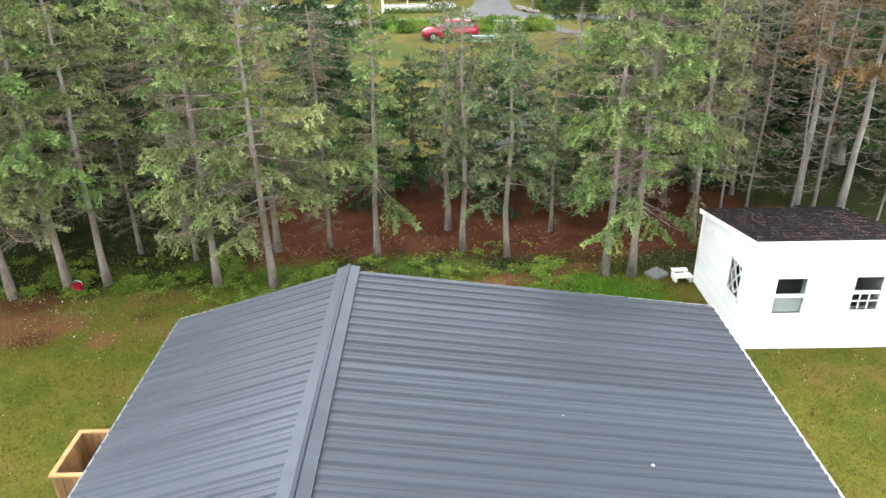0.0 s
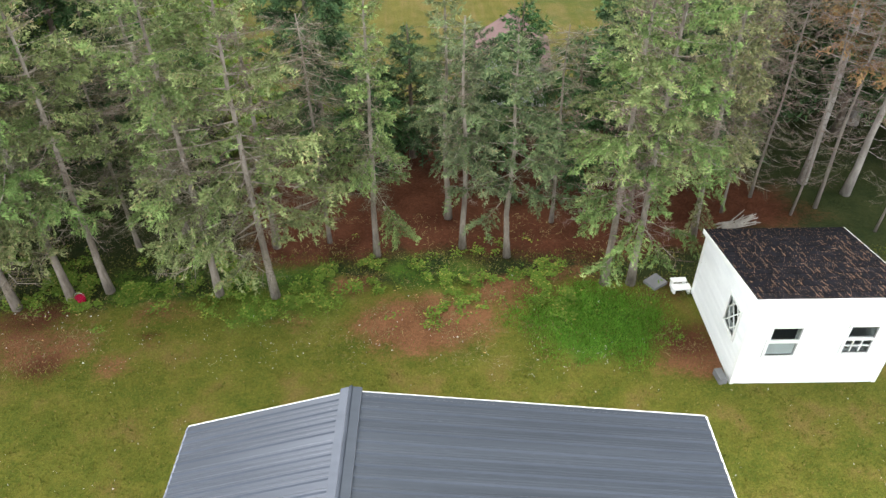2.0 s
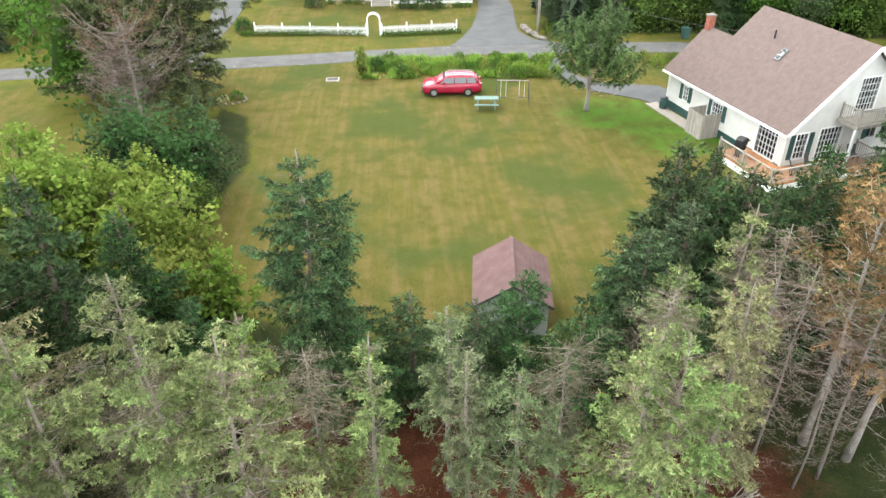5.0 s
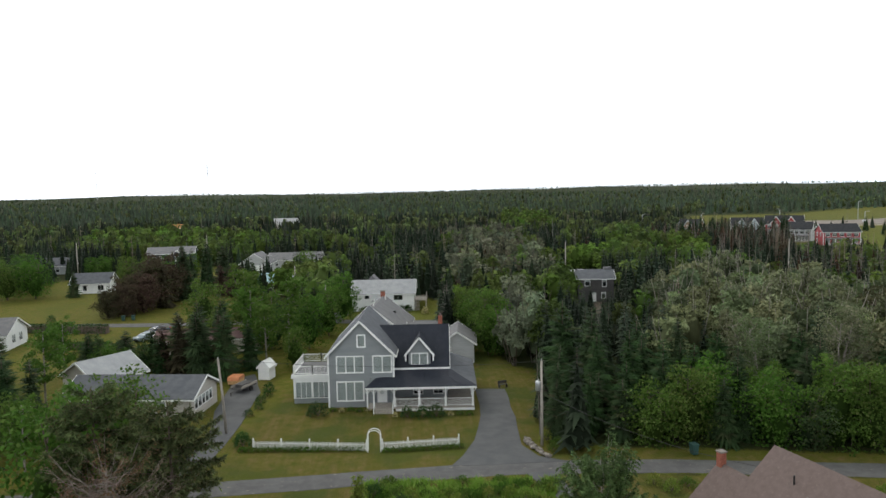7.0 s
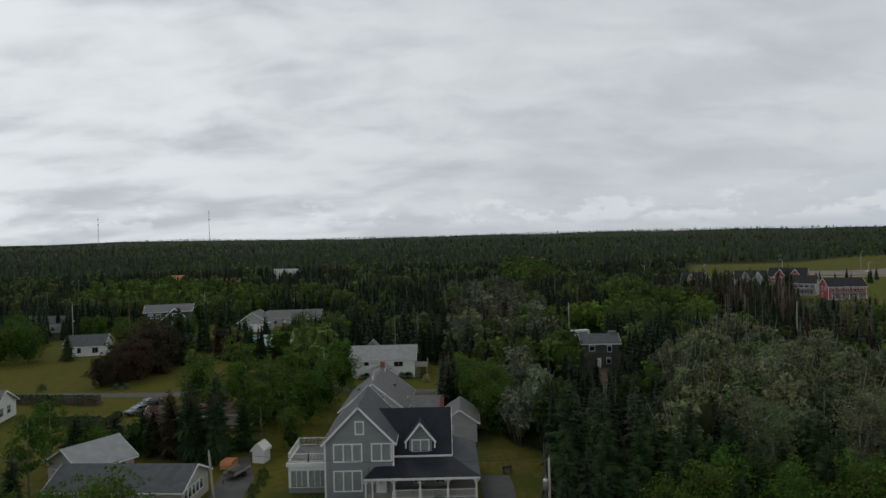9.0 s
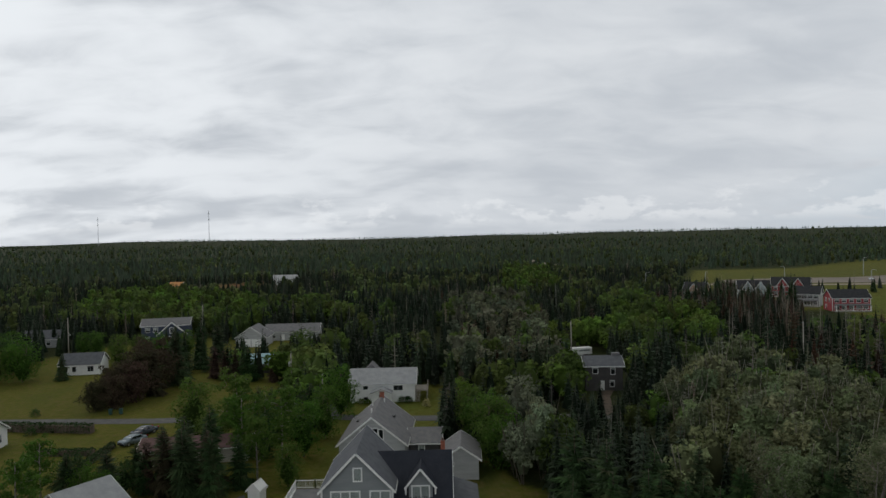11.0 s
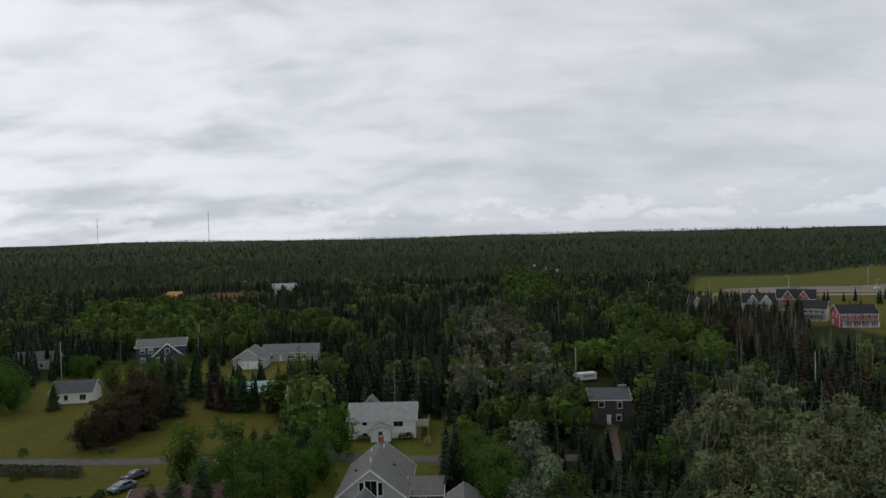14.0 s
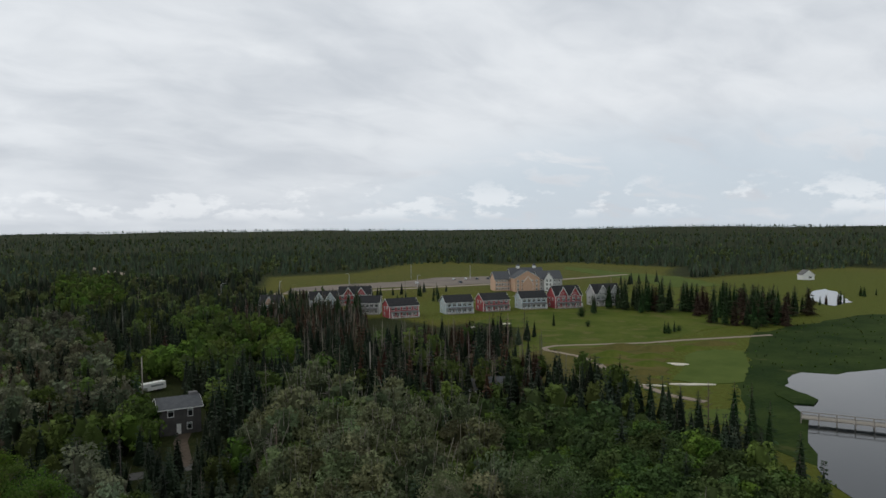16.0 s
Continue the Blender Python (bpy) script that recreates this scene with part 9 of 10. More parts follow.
strip("cart_path", [(232, 165), (220, 169), (197, 177), (184, 180), (176, 184.5), (168, 188), (162, 191.5), (156, 193.6), (151.5, 193), (149, 189), (149.6, 183), (150, 177), (148, 168), (145.5, 163), (142, 157), (137.5, 150), (135.5, 144), (134.6, 137), (132.6, 129), (134, 120)], 1.9, M_GRAVEL, "pale curving cart path over the golf course", 0.16, "path")
patch("far_fairway", [(458, 508), (437, 421), (431, 360), (393, 297), (356, 302), (378, 350), (405, 420), (430, 480)], M_GREEN, "pale mown fairway beyond the hotel", 0.10, "fairway", 2.0, 12, step=10)
patch("pond_islet", [(162, 119), (157.5, 111.5), (155, 106.5), (150.5, 105), (147, 107.5), (150, 112), (154.5, 116.5)], M_MARSH, "low reedy spit in the pond", 0.35, "marsh", 0.6, 13, step=2)
patch("parking_lot", [(156, 432), (170, 456), (205, 462), (245, 456), (290, 470), (335, 455), (335, 415), (300, 402), (254, 407), (223, 419), (185, 424)], M_LOT, "wide gravel parking lot by the hotel", 0.12, "parking lot", 2, 7, step=10)
patch("marsh", [(118, 96), (135.7, 114), (150, 122), (165, 131), (200, 152), (232, 172), (315, 172), (420, 130), (430, 10), (300, 0), (200, 60), (150, 40), (110, 66)], M_MARSH, "dark green reed marsh round the pond", 0.05, "marsh", 2, 8, step=8)
patch("pond", [(104, 74), (118, 88), (129, 94), (146, 106), (155, 107.5), (152, 111), (161, 118), (171, 123.5), (181, 124), (184, 119), (190, 118), (215, 112), (262, 84), (252, 30), (190, 14), (130, 44)], M_WATER, "still dark pond mirroring the sky", 0.09, "pond", 1.2, 9, step=5)
patch("pond_far", [(334, 197), (352, 221), (378, 232), (396, 241), (416, 245), (398, 228), (380, 217), (357, 200)], M_WATER, "bright far pond by the golf course", 0.11, "pond", 1.0, 9, step=6)
br = thing("footbridge", "long low wooden footbridge across the pond", "bridge", turned(135.8, 99.5, -61.5))
part("walkway", MB().box(0, 62, -1.2, 1.2, 0.9, 1.1), M_GREY_WOOD, br)
for s in (-1.15, 1.15):
    part("handrail", MB().box(0, 62, s - 0.06, s + 0.06, 1.75, 1.88), M_GREY_WOOD, br)
for i in range(21):
    for s in (-1.15, 1.15):
        part("bridge_post", MB().box(i * 3.1 - 0.1, i * 3.1 + 0.1, s - 0.1, s + 0.1, -0.3, 1.80), M_GREY_WOOD, br)
_r = random.Random(31)
for cx, cy, ux, uy, n, sc in ((252, 243, 8, 12, 20, 1.35), (262, 228, 10, 8, 14, 1.35), (270, 205, 18, 13, 30, 1.3), (252, 187, 13, 12, 24, 1.25), (292, 196, 12, 10, 14, 1.2), (262, 262, 4, 2, 3, 0.9), (226, 246, 3, 2, 3, 0.8),
                          (186, 227, 1, 1, 1, 0.72), (210, 190, 5, 2, 4, 0.45), (178, 322, 5, 4, 3, 0.7), (200, 330, 4, 4, 3, 0.7), (164, 356, 12, 5, 12, 0.95), (212, 356, 6, 4, 4, 0.7), (345, 204, 14, 3, 8, 0.5), (392, 208, 8, 4, 5, 0.5), (122, 352, 16, 10, 12, 0.85)):
    for i in range(n):
        x, y = cx + _r.uniform(-1, 1) * ux, cy + _r.uniform(-1, 1) * uy
        plant(("lawn0", "lawn1", "plum1")[_r.choice((0, 1, 0, 1, 2)) if n > 5 else i % 2], x, y, "spruce_tree", "dark spruce standing on the golf course", "spruces on the golf course", _r.uniform(0, 6.2), sc * _r.uniform(0.75, 1.15))
for x, y, sc in ((214, 240, 0.7), (196, 218, 0.4), (214, 190, 0.35), (206, 188, 0.35), (262, 178, 0.8), (282, 190, 0.8), (240, 176, 0.6)):
    plant("leafy2", x, y, "alder_tree", "rounded dark bush on the golf course", "bushes on the golf course", x, sc)


for x, y, s in ((119.2, 103, 0.9), (111.2, 94.3, 1.0), (101.2, 84.8, 1.0), (98, 78, 0.9), (123, 142.9, 0.8), (107, 92, 0.8), (115, 108, 0.7), (112, 117, 0.9)):
    plant("lawn0" if s < 0.95 else "lawn1", x, y, "spruce_tree", "slim dark spruce at the pond's edge", "spruces by the pond", x, s, 1.15)


# ---- street things ----
def pole(x, y, h, can=False, label="weathered wooden utility pole", top=0.0):
    p = thing("utility_pole", label, "pole", T((x, y, 0)), "utility poles")
    part("shaft", MB().tube([(0, 0, 0), (top * 0.4, 0, h * 0.5), (top, 0, h)], [0.15, 0.13, 0.10], 10), M_GREY_WOOD, p, smooth=True)
    part("insulator", MB().tube([(top, 0, h), (top, 0, h + 0.22)], [0.05, 0.03], 8), M_STEEL, p)
    if can:
        c = part("transformer", MB().tube([(-0.34, 0, h - 2.9), (-0.34, 0, h - 2.85), (-0.34, 0, h - 2.05), (-0.34, 0, h - 1.95)], [0.2, 0.25, 0.25, 0.2], 12), M_STEEL, p, "grey transformer can", True)
        part("bushing", MB().tube([(-0.34, 0, h - 1.95), (-0.34, 0, h - 1.7)], [0.05, 0.03], 8), M_STEEL, c)
    return p


pole(8.95, 79.0, 8.4, True)
pole(-23.3, 84.4, 8.0, False, "plain wooden utility pole by the driveway", -0.5)
pole(-23.9, 152.6, 6.8)
pole(-33.1, 167.8, 8.6, True)
pole(-107, 218, 11.5)
pole(-83, 260, 10.5)
pole(30.5, 190, 11)
pole(78, 172, 12)


def street_lamp(x, y, h, a):
    p = thing("street_lamp", "tall grey lamp post with a bent arm", "lamp", turned(x, y, a), "parking lot lamps")
    part("post", MB().tube([(0, 0, 0), (0, 0, h)], [0.22, 0.14], 8), M_STEEL, p)
    part("arm", MB().tube([(0, 0, h), (0.7, 0, h + 0.35), (1.8, 0, h + 0.4)], [0.10, 0.09, 0.07], 6), M_STEEL, p)
    part("lamp_head", MB().box(1.6, 2.5, -0.2, 0.2, h + 0.28, h + 0.45), M_STEEL, p)


for x, y, h, a in ((268, 470, 11, 0), (300, 440, 10, 90), (206, 446, 8, 180), (238, 412, 7, 0), (150, 424, 7, 40), (118, 432, 7, 10)):
    street_lamp(x, y, h, a)


def wire(name, p, q, sag, label):
    pts = [Vector(p).lerp(Vector(q), i / 16) - Vector((0, 0, sag * 4 * (i / 16) * (1 - i / 16))) for i in range(17)]
    w = solid(name, MB().tube(pts, [0.016] * 17, 4), M_BLACK, label, "cable")
    return w


wire("service_cable", (8.95, 79.0, 5.4), (22.6, 59.6, 5.2), 0.9, "black service cable from the pole to the cream house")
wire("overhead_cable", (-23.8, 84.4, 8.0), (8.95, 79.0, 8.4), 0.7, "thin overhead cable between the poles")
wire("overhead_cable", (-33.1, 167.8, 7.0), (-23.9, 152.6, 6.7), 0.5, "thin overhead cable between the poles")
for x, y, h in ((-1740, 3600, 150), (-1120, 3420, 165)):
    tw = thing("radio_mast", "tall thin radio mast on the horizon", "mast", T((x, y, 0)), "radio masts")
    part("lattice", MB().tube([(0, 0, 0), (0, 0, h)], [1.6, 1.2], 4), M_STEEL, tw)
    part("antenna", MB().box(-4, 4, -1, 1, h * 0.72, h * 0.74).box(-3, 3, -1, 1, h * 0.9, h * 0.92), M_STEEL, tw)

fence = thing("picket_fence", "white picket fence with an arched gate gap", "fence")
picket = MB().hexa([(-0.035, -0.01, 0.05), (0.035, -0.01, 0.05), (0.035, 0.01, 0.05), (-0.035, 0.01, 0.05), (-0.035, -0.01, 0.82), (0.035, -0.01, 0.82), (0.035, 0.01, 0.82), (-0.035, 0.01, 0.82)])
picket.add([(-0.035, -0.01, 0.82), (0.035, -0.01, 0.82), (0.035, 0.01, 0.82), (-0.035, 0.01, 0.82), (0, -0.01, 0.92), (0, 0.01, 0.92)], [(0, 1, 4), (2, 3, 5), (1, 2, 5, 4), (3, 0, 4, 5)])
picket = picket.mesh("picket", M_WHITE)
for (xa, ya), (xb, yb) in (((-19.2, 79.6), (-8.0, 78.6)), ((-6.5, 78.7), (0.9, 79.5))):
    L = math.hypot(xb - xa, yb - ya)
    n = int(L / 0.145)
    for i in range(n):
        ob = part("picket", picket, None, fence)
        ob.matrix_basis = T((xa + (xb - xa) * i / n, ya + (yb - ya) * i / n, 0))
    for z in (0.25, 0.65):
        part("fence_rail", MB().beam((xa, ya + 0.04, z), (xb, yb + 0.04, z), 0.04, 0.08), M_WHITE, fence)
    m_ = int(L / 2.4)
    for i in range(m_ + 1):
        x, y = xa + (xb - xa) * i / m_, ya + (yb - ya) * i / m_
        part("fence_post", MB().box(x - 0.06, x + 0.06, y + 0.0, y + 0.12, 0, 1.08).add([(x - 0.08, y - 0.02, 1.08), (x + 0.08, y - 0.02, 1.08), (x + 0.08, y + 0.14, 1.08), (x - 0.08, y + 0.14, 1.08), (x, y + 0.06, 1.2)], [(3, 2, 1, 0), (0, 1, 4), (1, 2, 4), (2, 3, 4), (3, 0, 4)]), M_WHITE, fence)
arch = thing("garden_arch", "white wooden garden arch in the picket fence", "arch", T((-7.25, 78.6, 0)))
for s in (-0.62, 0.62):
    for y in (-0.3, 0.3):
        part("arch_post", MB().box(s - 0.04, s + 0.04, y - 0.04, y + 0.04, 0, 1.6), M_WHITE, arch)
    part("side_lattice", MB().box(s - 0.015, s + 0.015, -0.26, 0.26, 0.4, 0.44).box(s - 0.015, s + 0.015, -0.26, 0.26, 0.8, 0.84).box(s - 0.015, s + 0.015, -0.26, 0.26, 1.2, 1.24), M_WHITE, arch)
for y in (-0.3, 0.3):
    part("arch_bow", MB().tube([(0.62 * math.cos(t), y, 1.6 + 0.55 * math.sin(t)) for t in [math.pi * i / 10 for i in range(11)]], [0.045] * 11, 6), M_WHITE, arch)


def loft(stations):
    mb = MB()
    n = len(stations[0])
    for st in stations:
        mb.v += st
    for i in range(len(stations) - 1):
        for k in range(n):
            a, b = i * n + k, i * n + (k + 1) % n
            mb.f.append((a, b, b + n, a + n))
    mb.f.append(tuple(reversed(range(n))))
    mb.f.append(tuple((len(stations) - 1) * n + k for k in range(n)))
    return mb


def car(name, label, m, paint, suv=True):
    c = thing(name, label, "car", m, "parked cars" if not suv else "")
    top = 1.58 if suv else 1.40
    belt = 1.0 if suv else 0.88
    body = []
    for x, w, zl, zb in ((-2.30, 0.62, 0.42, 0.62), (-2.22, 0.82, 0.30, 0.80), (-1.95, 0.90, 0.27, 0.92), (-1.1, 0.92, 0.27, belt + 0.02), (0.0, 0.93, 0.27, belt), (1.2, 0.93, 0.27, belt + 0.02), (1.95, 0.91, 0.28, belt + 0.03), (2.25, 0.84, 0.36, belt - 0.02), (2.32, 0.66, 0.45, belt - 0.2)):
        body.append([(x, -w * 0.94, zl), (x, -w, zl + 0.18), (x, -w, zb - 0.14), (x, -w * 0.90, zb), (x, w * 0.90, zb), (x, w, zb - 0.14), (x, w, zl + 0.18), (x, w * 0.94, zl)])
    b = part("body", loft(body), paint, c, smooth=True)
    cab = []
    rear = 2.15 if suv else 1.5
    for x, w, zt in ((-1.35, 0.80, belt + 0.02), (-0.95, 0.74, belt + 0.28), (-0.48, 0.68, top - 0.07), (0.0, 0.67, top - 0.01), (0.6, 0.67, top), (rear - 0.65, 0.65, top - 0.06), (rear - 0.25, 0.64, top - 0.18 if suv else top - 0.14), (rear - 0.06, 0.70, belt + 0.22), (rear, 0.78, belt + 0.02)):
        cab.append([(x, -0.83, belt - 0.05), (x, -w, zt), (x, -w * 0.8, zt + 0.02), (x, w * 0.8, zt + 0.02), (x, w, zt), (x, 0.83, belt - 0.05)])
    part("cabin", loft(cab), paint, c, smooth=True)

    def side(x0, x1, x2, x3, s):
        lo, hi = belt + 0.05, top - 0.12
        y0, y1 = 0.838 - 0.05 * 0.3, 0.70
        q = [(x0, s * y0, lo), (x1, s * y0, lo), (x2, s * y1, hi), (x3, s * y1, hi)]
        q2 = [(x, y + s * 0.02, z) for x, y, z in q]
        return MB().add(q + q2, [(0, 1, 2, 3), (7, 6, 5, 4), (0, 4, 5, 1), (1, 5, 6, 2), (2, 6, 7, 3), (3, 7, 4, 0)])

    for s in (-1, 1):
        part("side_window", side(-0.95, 0.16, 0.14, -0.42, s), M_TINTED, c)
        part("side_window", side(0.24, 1.12, 1.08, 0.22, s), M_TINTED, c)
        part("side_window", side(1.2, rear - 0.22, rear - 0.40, 1.18, s), M_TINTED, c)
        part("headlight", MB().box(-2.24, -2.02, s * 0.72 - 0.13, s * 0.72 + 0.13, 0.66, 0.80), M_GLASS, c)
        part("taillight", MB().box(2.14, 2.34, s * 0.74 - 0.09, s * 0.74 + 0.10, 0.72, 1.0), M_RED_PAINT, c)
        part("mirror", MB().box(-0.72, -0.52, s * 1.0 - 0.09, s * 1.0 + 0.09, belt + 0.04, belt + 0.18), paint, c)
        if suv:
            part("roof_rail", MB().beam((-0.3, s * 0.56, top + 0.06), (1.7, s * 0.56, top + 0.04), 0.04, 0.05), M_STEEL, c)
        for x in (-1.42, 1.26):
            w = part("wheel", MB().tube([(x, s * 0.72, 0.34), (x, s * 0.95, 0.34)], [0.345, 0.345], 20), M_RUBBER, c)
            part("rim", MB().tube([(x, s * 0.90, 0.34), (x, s * 0.962, 0.34)], [0.23, 0.21], 10), M_STEEL, w)
    part("windscreen", MB().slab((-1.24, -0.74, belt + 0.10), (-1.24, 0.74, belt + 0.10), (-0.52, 0.62, top - 0.05), (-0.52, -0.62, top - 0.05), -0.02), M_TINTED, c)
    part("rear_window", MB().slab((rear - 0.16, -0.62, top - 0.18), (rear - 0.16, 0.62, top - 0.18), (rear + 0.0, 0.72, belt + 0.12), (rear + 0.0, -0.72, belt + 0.12), -0.02), M_TINTED, c)
    part("bumper", MB().box(-2.34, -2.2, -0.74, 0.74, 0.32, 0.52), M_BLACK, c)
    part("grille", MB().box(-2.33, -2.22, -0.45, 0.45, 0.56, 0.70), M_BLACK, c)
    return c


car("suv", "red compact suv parked on the grass", turned(0.14, 62.5, 1), M_RED_PAINT)
car("sedan", "silver-grey sedan parked on the drive", turned(-51.8, 133.0, 62), material("silver_car_paint", (0.16, 0.20, 0.23), (0.20, 0.24, 0.27), 1, 0.3, 0.3, 0.0), False)
car("sedan", "dark sedan parked on the drive", turned(-52.1, 138.4, 62), M_DARK_PAINT, False)
M_WHITE_PAINT = material("white_car_paint", (0.55, 0.56, 0.57), (0.62, 0.63, 0.64), 1, 0.3, 0.0, 0.0)
for i, (x, y) in enumerate(((296, 440), (303, 436), (310, 432), (288, 444), (276, 418), (322, 444), (250, 432))):
    car("sedan" if i % 2 else "suv", "white car in the parking lot" if i % 3 == 0 else "dark car in the parking lot", turned(x, y, 60 + 3 * i), M_WHITE_PAINT if i % 3 == 0 else M_DARK_PAINT, i % 2 == 0)
car("truck", "black pickup beside the navy house", turned(-88.5, 239.5, 80), M_BLACK)
car("suv", "red car on the far lawn", turned(-106, 173, 10), M_RED_PAINT)
rv = thing("camper_trailer", "white fifth-wheel camper among the trees", "camper", turned(34.0, 203, 20) @ Matrix.Scale(0.75, 4))
part("shell", MB().prism([(0, 0.6), (6.5, 0.6), (6.5, 2.9), (-1.4, 3.0), (-1.6, 1.9), (0, 1.7)], 0, 2.4), M_WHITE, rv)
part("window_band", MB().box(1.2, 5.6, -0.03, 0.0, 1.7, 2.3), M_GLASS, rv)
for x in (3.6, 4.5):
    part("wheel", MB().tube([(x, -0.02, 0.36), (x, 0.25, 0.36)], [0.36, 0.36], 14), M_RUBBER, rv)
part("jack", MB().box(-0.9, -0.8, 1.1, 1.2, 0.0, 1.9), M_STEEL, rv)

pt = thing("picnic_table", "pale teal wooden picnic table on the lawn", "table", turned(2.72, 59.3, -3))
for i in range(5):
    part("top_board", MB().box(-0.9, 0.9, -0.36 + i * 0.145, -0.23 + i * 0.145, 0.72, 0.76), M_TEAL, pt)
for s in (-1, 1):
    for i in range(2):
        part("bench_board", MB().box(-0.9, 0.9, s * 0.68 - 0.14 + i * 0.145, s * 0.68 - 0.01 + i * 0.145, 0.42, 0.46), M_TEAL, pt)
for x in (-0.65, 0.65):
    for s in (-1, 1):
        part("leg", MB().beam((x, s * 0.30, 0.72), (x, s * 0.62, 0.0), 0.04, 0.10, (1, 0, 0)), M_TEAL, pt)
    part("cross_brace", MB().box(x - 0.045, x - 0.02, -0.8, 0.8, 0.34, 0.42), M_TEAL, pt)

sw = thing("swing_set", "metal garden swing set with pale ropes", "swing", turned(4.75, 60.2, -4))
part("top_bar", MB().tube([(-1.2, 0, 1.75), (1.2, 0, 1.75)], [0.035, 0.035], 8), M_GREY_WOOD, sw)
for x in (-1.2, 1.2):
    for s in (-1, 1):
        part("leg", MB().tube([(x, 0, 1.75), (x * 1.06, s * 0.75, 0)], [0.03, 0.03], 8), M_SIDING_DARK, sw)
for x in (-0.7, 0.7):
    seat = part("swing_seat", MB().box(x - 0.22, x + 0.22, -0.08, 0.08, 0.42, 0.45), M_BLACK, sw)
    for s in (-0.2, 0.2):
        part("rope", MB().tube([(x + s, 0, 0.44), (x + s, 0, 1.75)], [0.014, 0.014], 5), M_OFFWHITE, seat)

pit = thing("fire_pit", "small square fire pit with a white rim", "fire pit", turned(-9.75, 65.8, 4))
for a, b, c_, d in ((-0.55, 0.55, -0.45, -0.35), (-0.55, 0.55, 0.35, 0.45), (-0.55, -0.45, -0.35, 0.35), (0.45, 0.55, -0.35, 0.35)):
    part("rim_board", MB().box(a, b, c_, d, 0, 0.10), M_GREY_WOOD, pit)
part("ash_bed", MB().box(-0.45, 0.45, -0.35, 0.35, 0, 0.06), M_SIDING_DARK, pit)

box = thing("planter_box", "raised planter box of dark weathered cedar boards with a pale rim", "planter", T((-7.85, 11.65, 0)))
for i in range(7):
    part("board", MB().box(0.035 + i * 0.165, 0.19 + i * 0.165, 0.0, 0.035, 0.0, 0.97), M_OLD_CEDAR, box)
    part("board", MB().box(0.035 + i * 0.165, 0.19 + i * 0.165, 1.17, 1.205, 0.0, 0.97), M_OLD_CEDAR, box)
    part("board", MB().box(0.0, 0.035, i * 0.17, i * 0.17 + 0.16, 0.0, 0.97), M_OLD_CEDAR, box)
    part("board", MB().box(1.19, 1.225, i * 0.17, i * 0.17 + 0.16, 0.0, 0.97), M_OLD_CEDAR, box)
for a, b, c_, d in ((-0.03, 1.255, -0.03, 0.06), (-0.03, 1.255, 1.145, 1.235), (-0.03, 0.06, 0.06, 1.145), (1.165, 1.255, 0.06, 1.145)):
    part("rim_board", MB().box(a, b, c_, d, 0.97, 1.01), M_CEDAR, box)
part("inner_brace", MB().box(0.04, 1.18, 0.58, 0.62, 0.25, 0.34), M_OLD_CEDAR, box)
part("soil", MB().box(0.04, 1.18, 0.04, 1.16, 0.0, 0.22), M_BARK_DARK, box)

stp = thing("back_step", "white wooden step at the back of the shed", "step", turned(6.18, 20.35, 3))
part("tread", MB().box(-0.05, 0.50, -0.12, 0.14, 0.16, 0.21), M_WHITE, stp)
part("riser", MB().box(-0.02, 0.04, -0.10, 0.12, 0.0, 0.16).box(0.42, 0.48, -0.10, 0.12, 0.0, 0.16), M_WHITE, stp)
part("tread", MB().box(-0.02, 0.44, 0.16, 0.34, 0.24, 0.28), M_WHITE, stp)
part("riser", MB().box(0.0, 0.05, 0.18, 0.32, 0.0, 0.24).box(0.38, 0.43, 0.18, 0.32, 0.0, 0.24), M_WHITE, stp)
solid("paving_slab", MB().hexa([(-0.30, -0.22, 0), (0.26, -0.26, 0), (0.30, 0.24, 0), (-0.26, 0.26, 0), (-0.29, -0.21, 0.07), (0.25, -0.25, 0.09), (0.29, 0.23, 0.10), (-0.25, 0.25, 0.08)]), M_SHINGLE_LIGHT, "grey paving slab lying on the grass", "slab", m=turned(5.75, 20.75, 38, 0.02))
solid("concrete_block", MB().box(-0.10, 0.10, -0.2, 0.2, 0, 0.19), M_SHINGLE_LIGHT, "concrete block by the shed corner", "block", m=turned(6.52, 16.95, 8))
bk = thing("bucket", "small red bucket at the foot of a spruce", "bucket", turned(-11.45, 20.2, 0))
part("pail", MB().tube([(0, 0, 0), (0, 0, 0.28)], [0.11, 0.15], 12), M_RED_PAINT, bk)
part("bail", MB().tube([(0.15 * math.cos(t), 0, 0.28 + 0.14 * math.sin(t)) for t in [math.pi * i / 8 for i in range(9)]], [0.008] * 9, 4), M_STEEL, bk)
sticks = thing("stick_pile", "heap of cut grey branches on the ground", "branches", turned(9.2, 23.6, 30))
_r = random.Random(4)
for i in range(16):
    a, l, z = _r.uniform(-0.3, 0.3), _r.uniform(0.5, 0.9), 0.05 + 0.03 * (i // 3)
    part("branch", MB().tube([(-l * math.cos(a), -l * math.sin(a) + _r.uniform(-0.3, 0.3), z), (l * math.cos(a), l * math.sin(a) + _r.uniform(-0.3, 0.3), z + 0.03)], [0.03, 0.015], 5), M_BARK_PALE, sticks)
trl = thing("flatbed_trailer", "small flatbed trailer parked on the drive", "trailer", turned(-25.9, 100.5, 70))
part("bed", MB().box(-1.6, 1.6, -0.8, 0.8, 0.55, 0.68), M_SIDING_DARK, trl)
part("drawbar", MB().beam((-1.6, 0, 0.55), (-2.8, 0, 0.45), 0.08, 0.08).box(-2.75, -2.65, -0.05, 0.05, 0, 0.5), M_SIDING_DARK, trl)
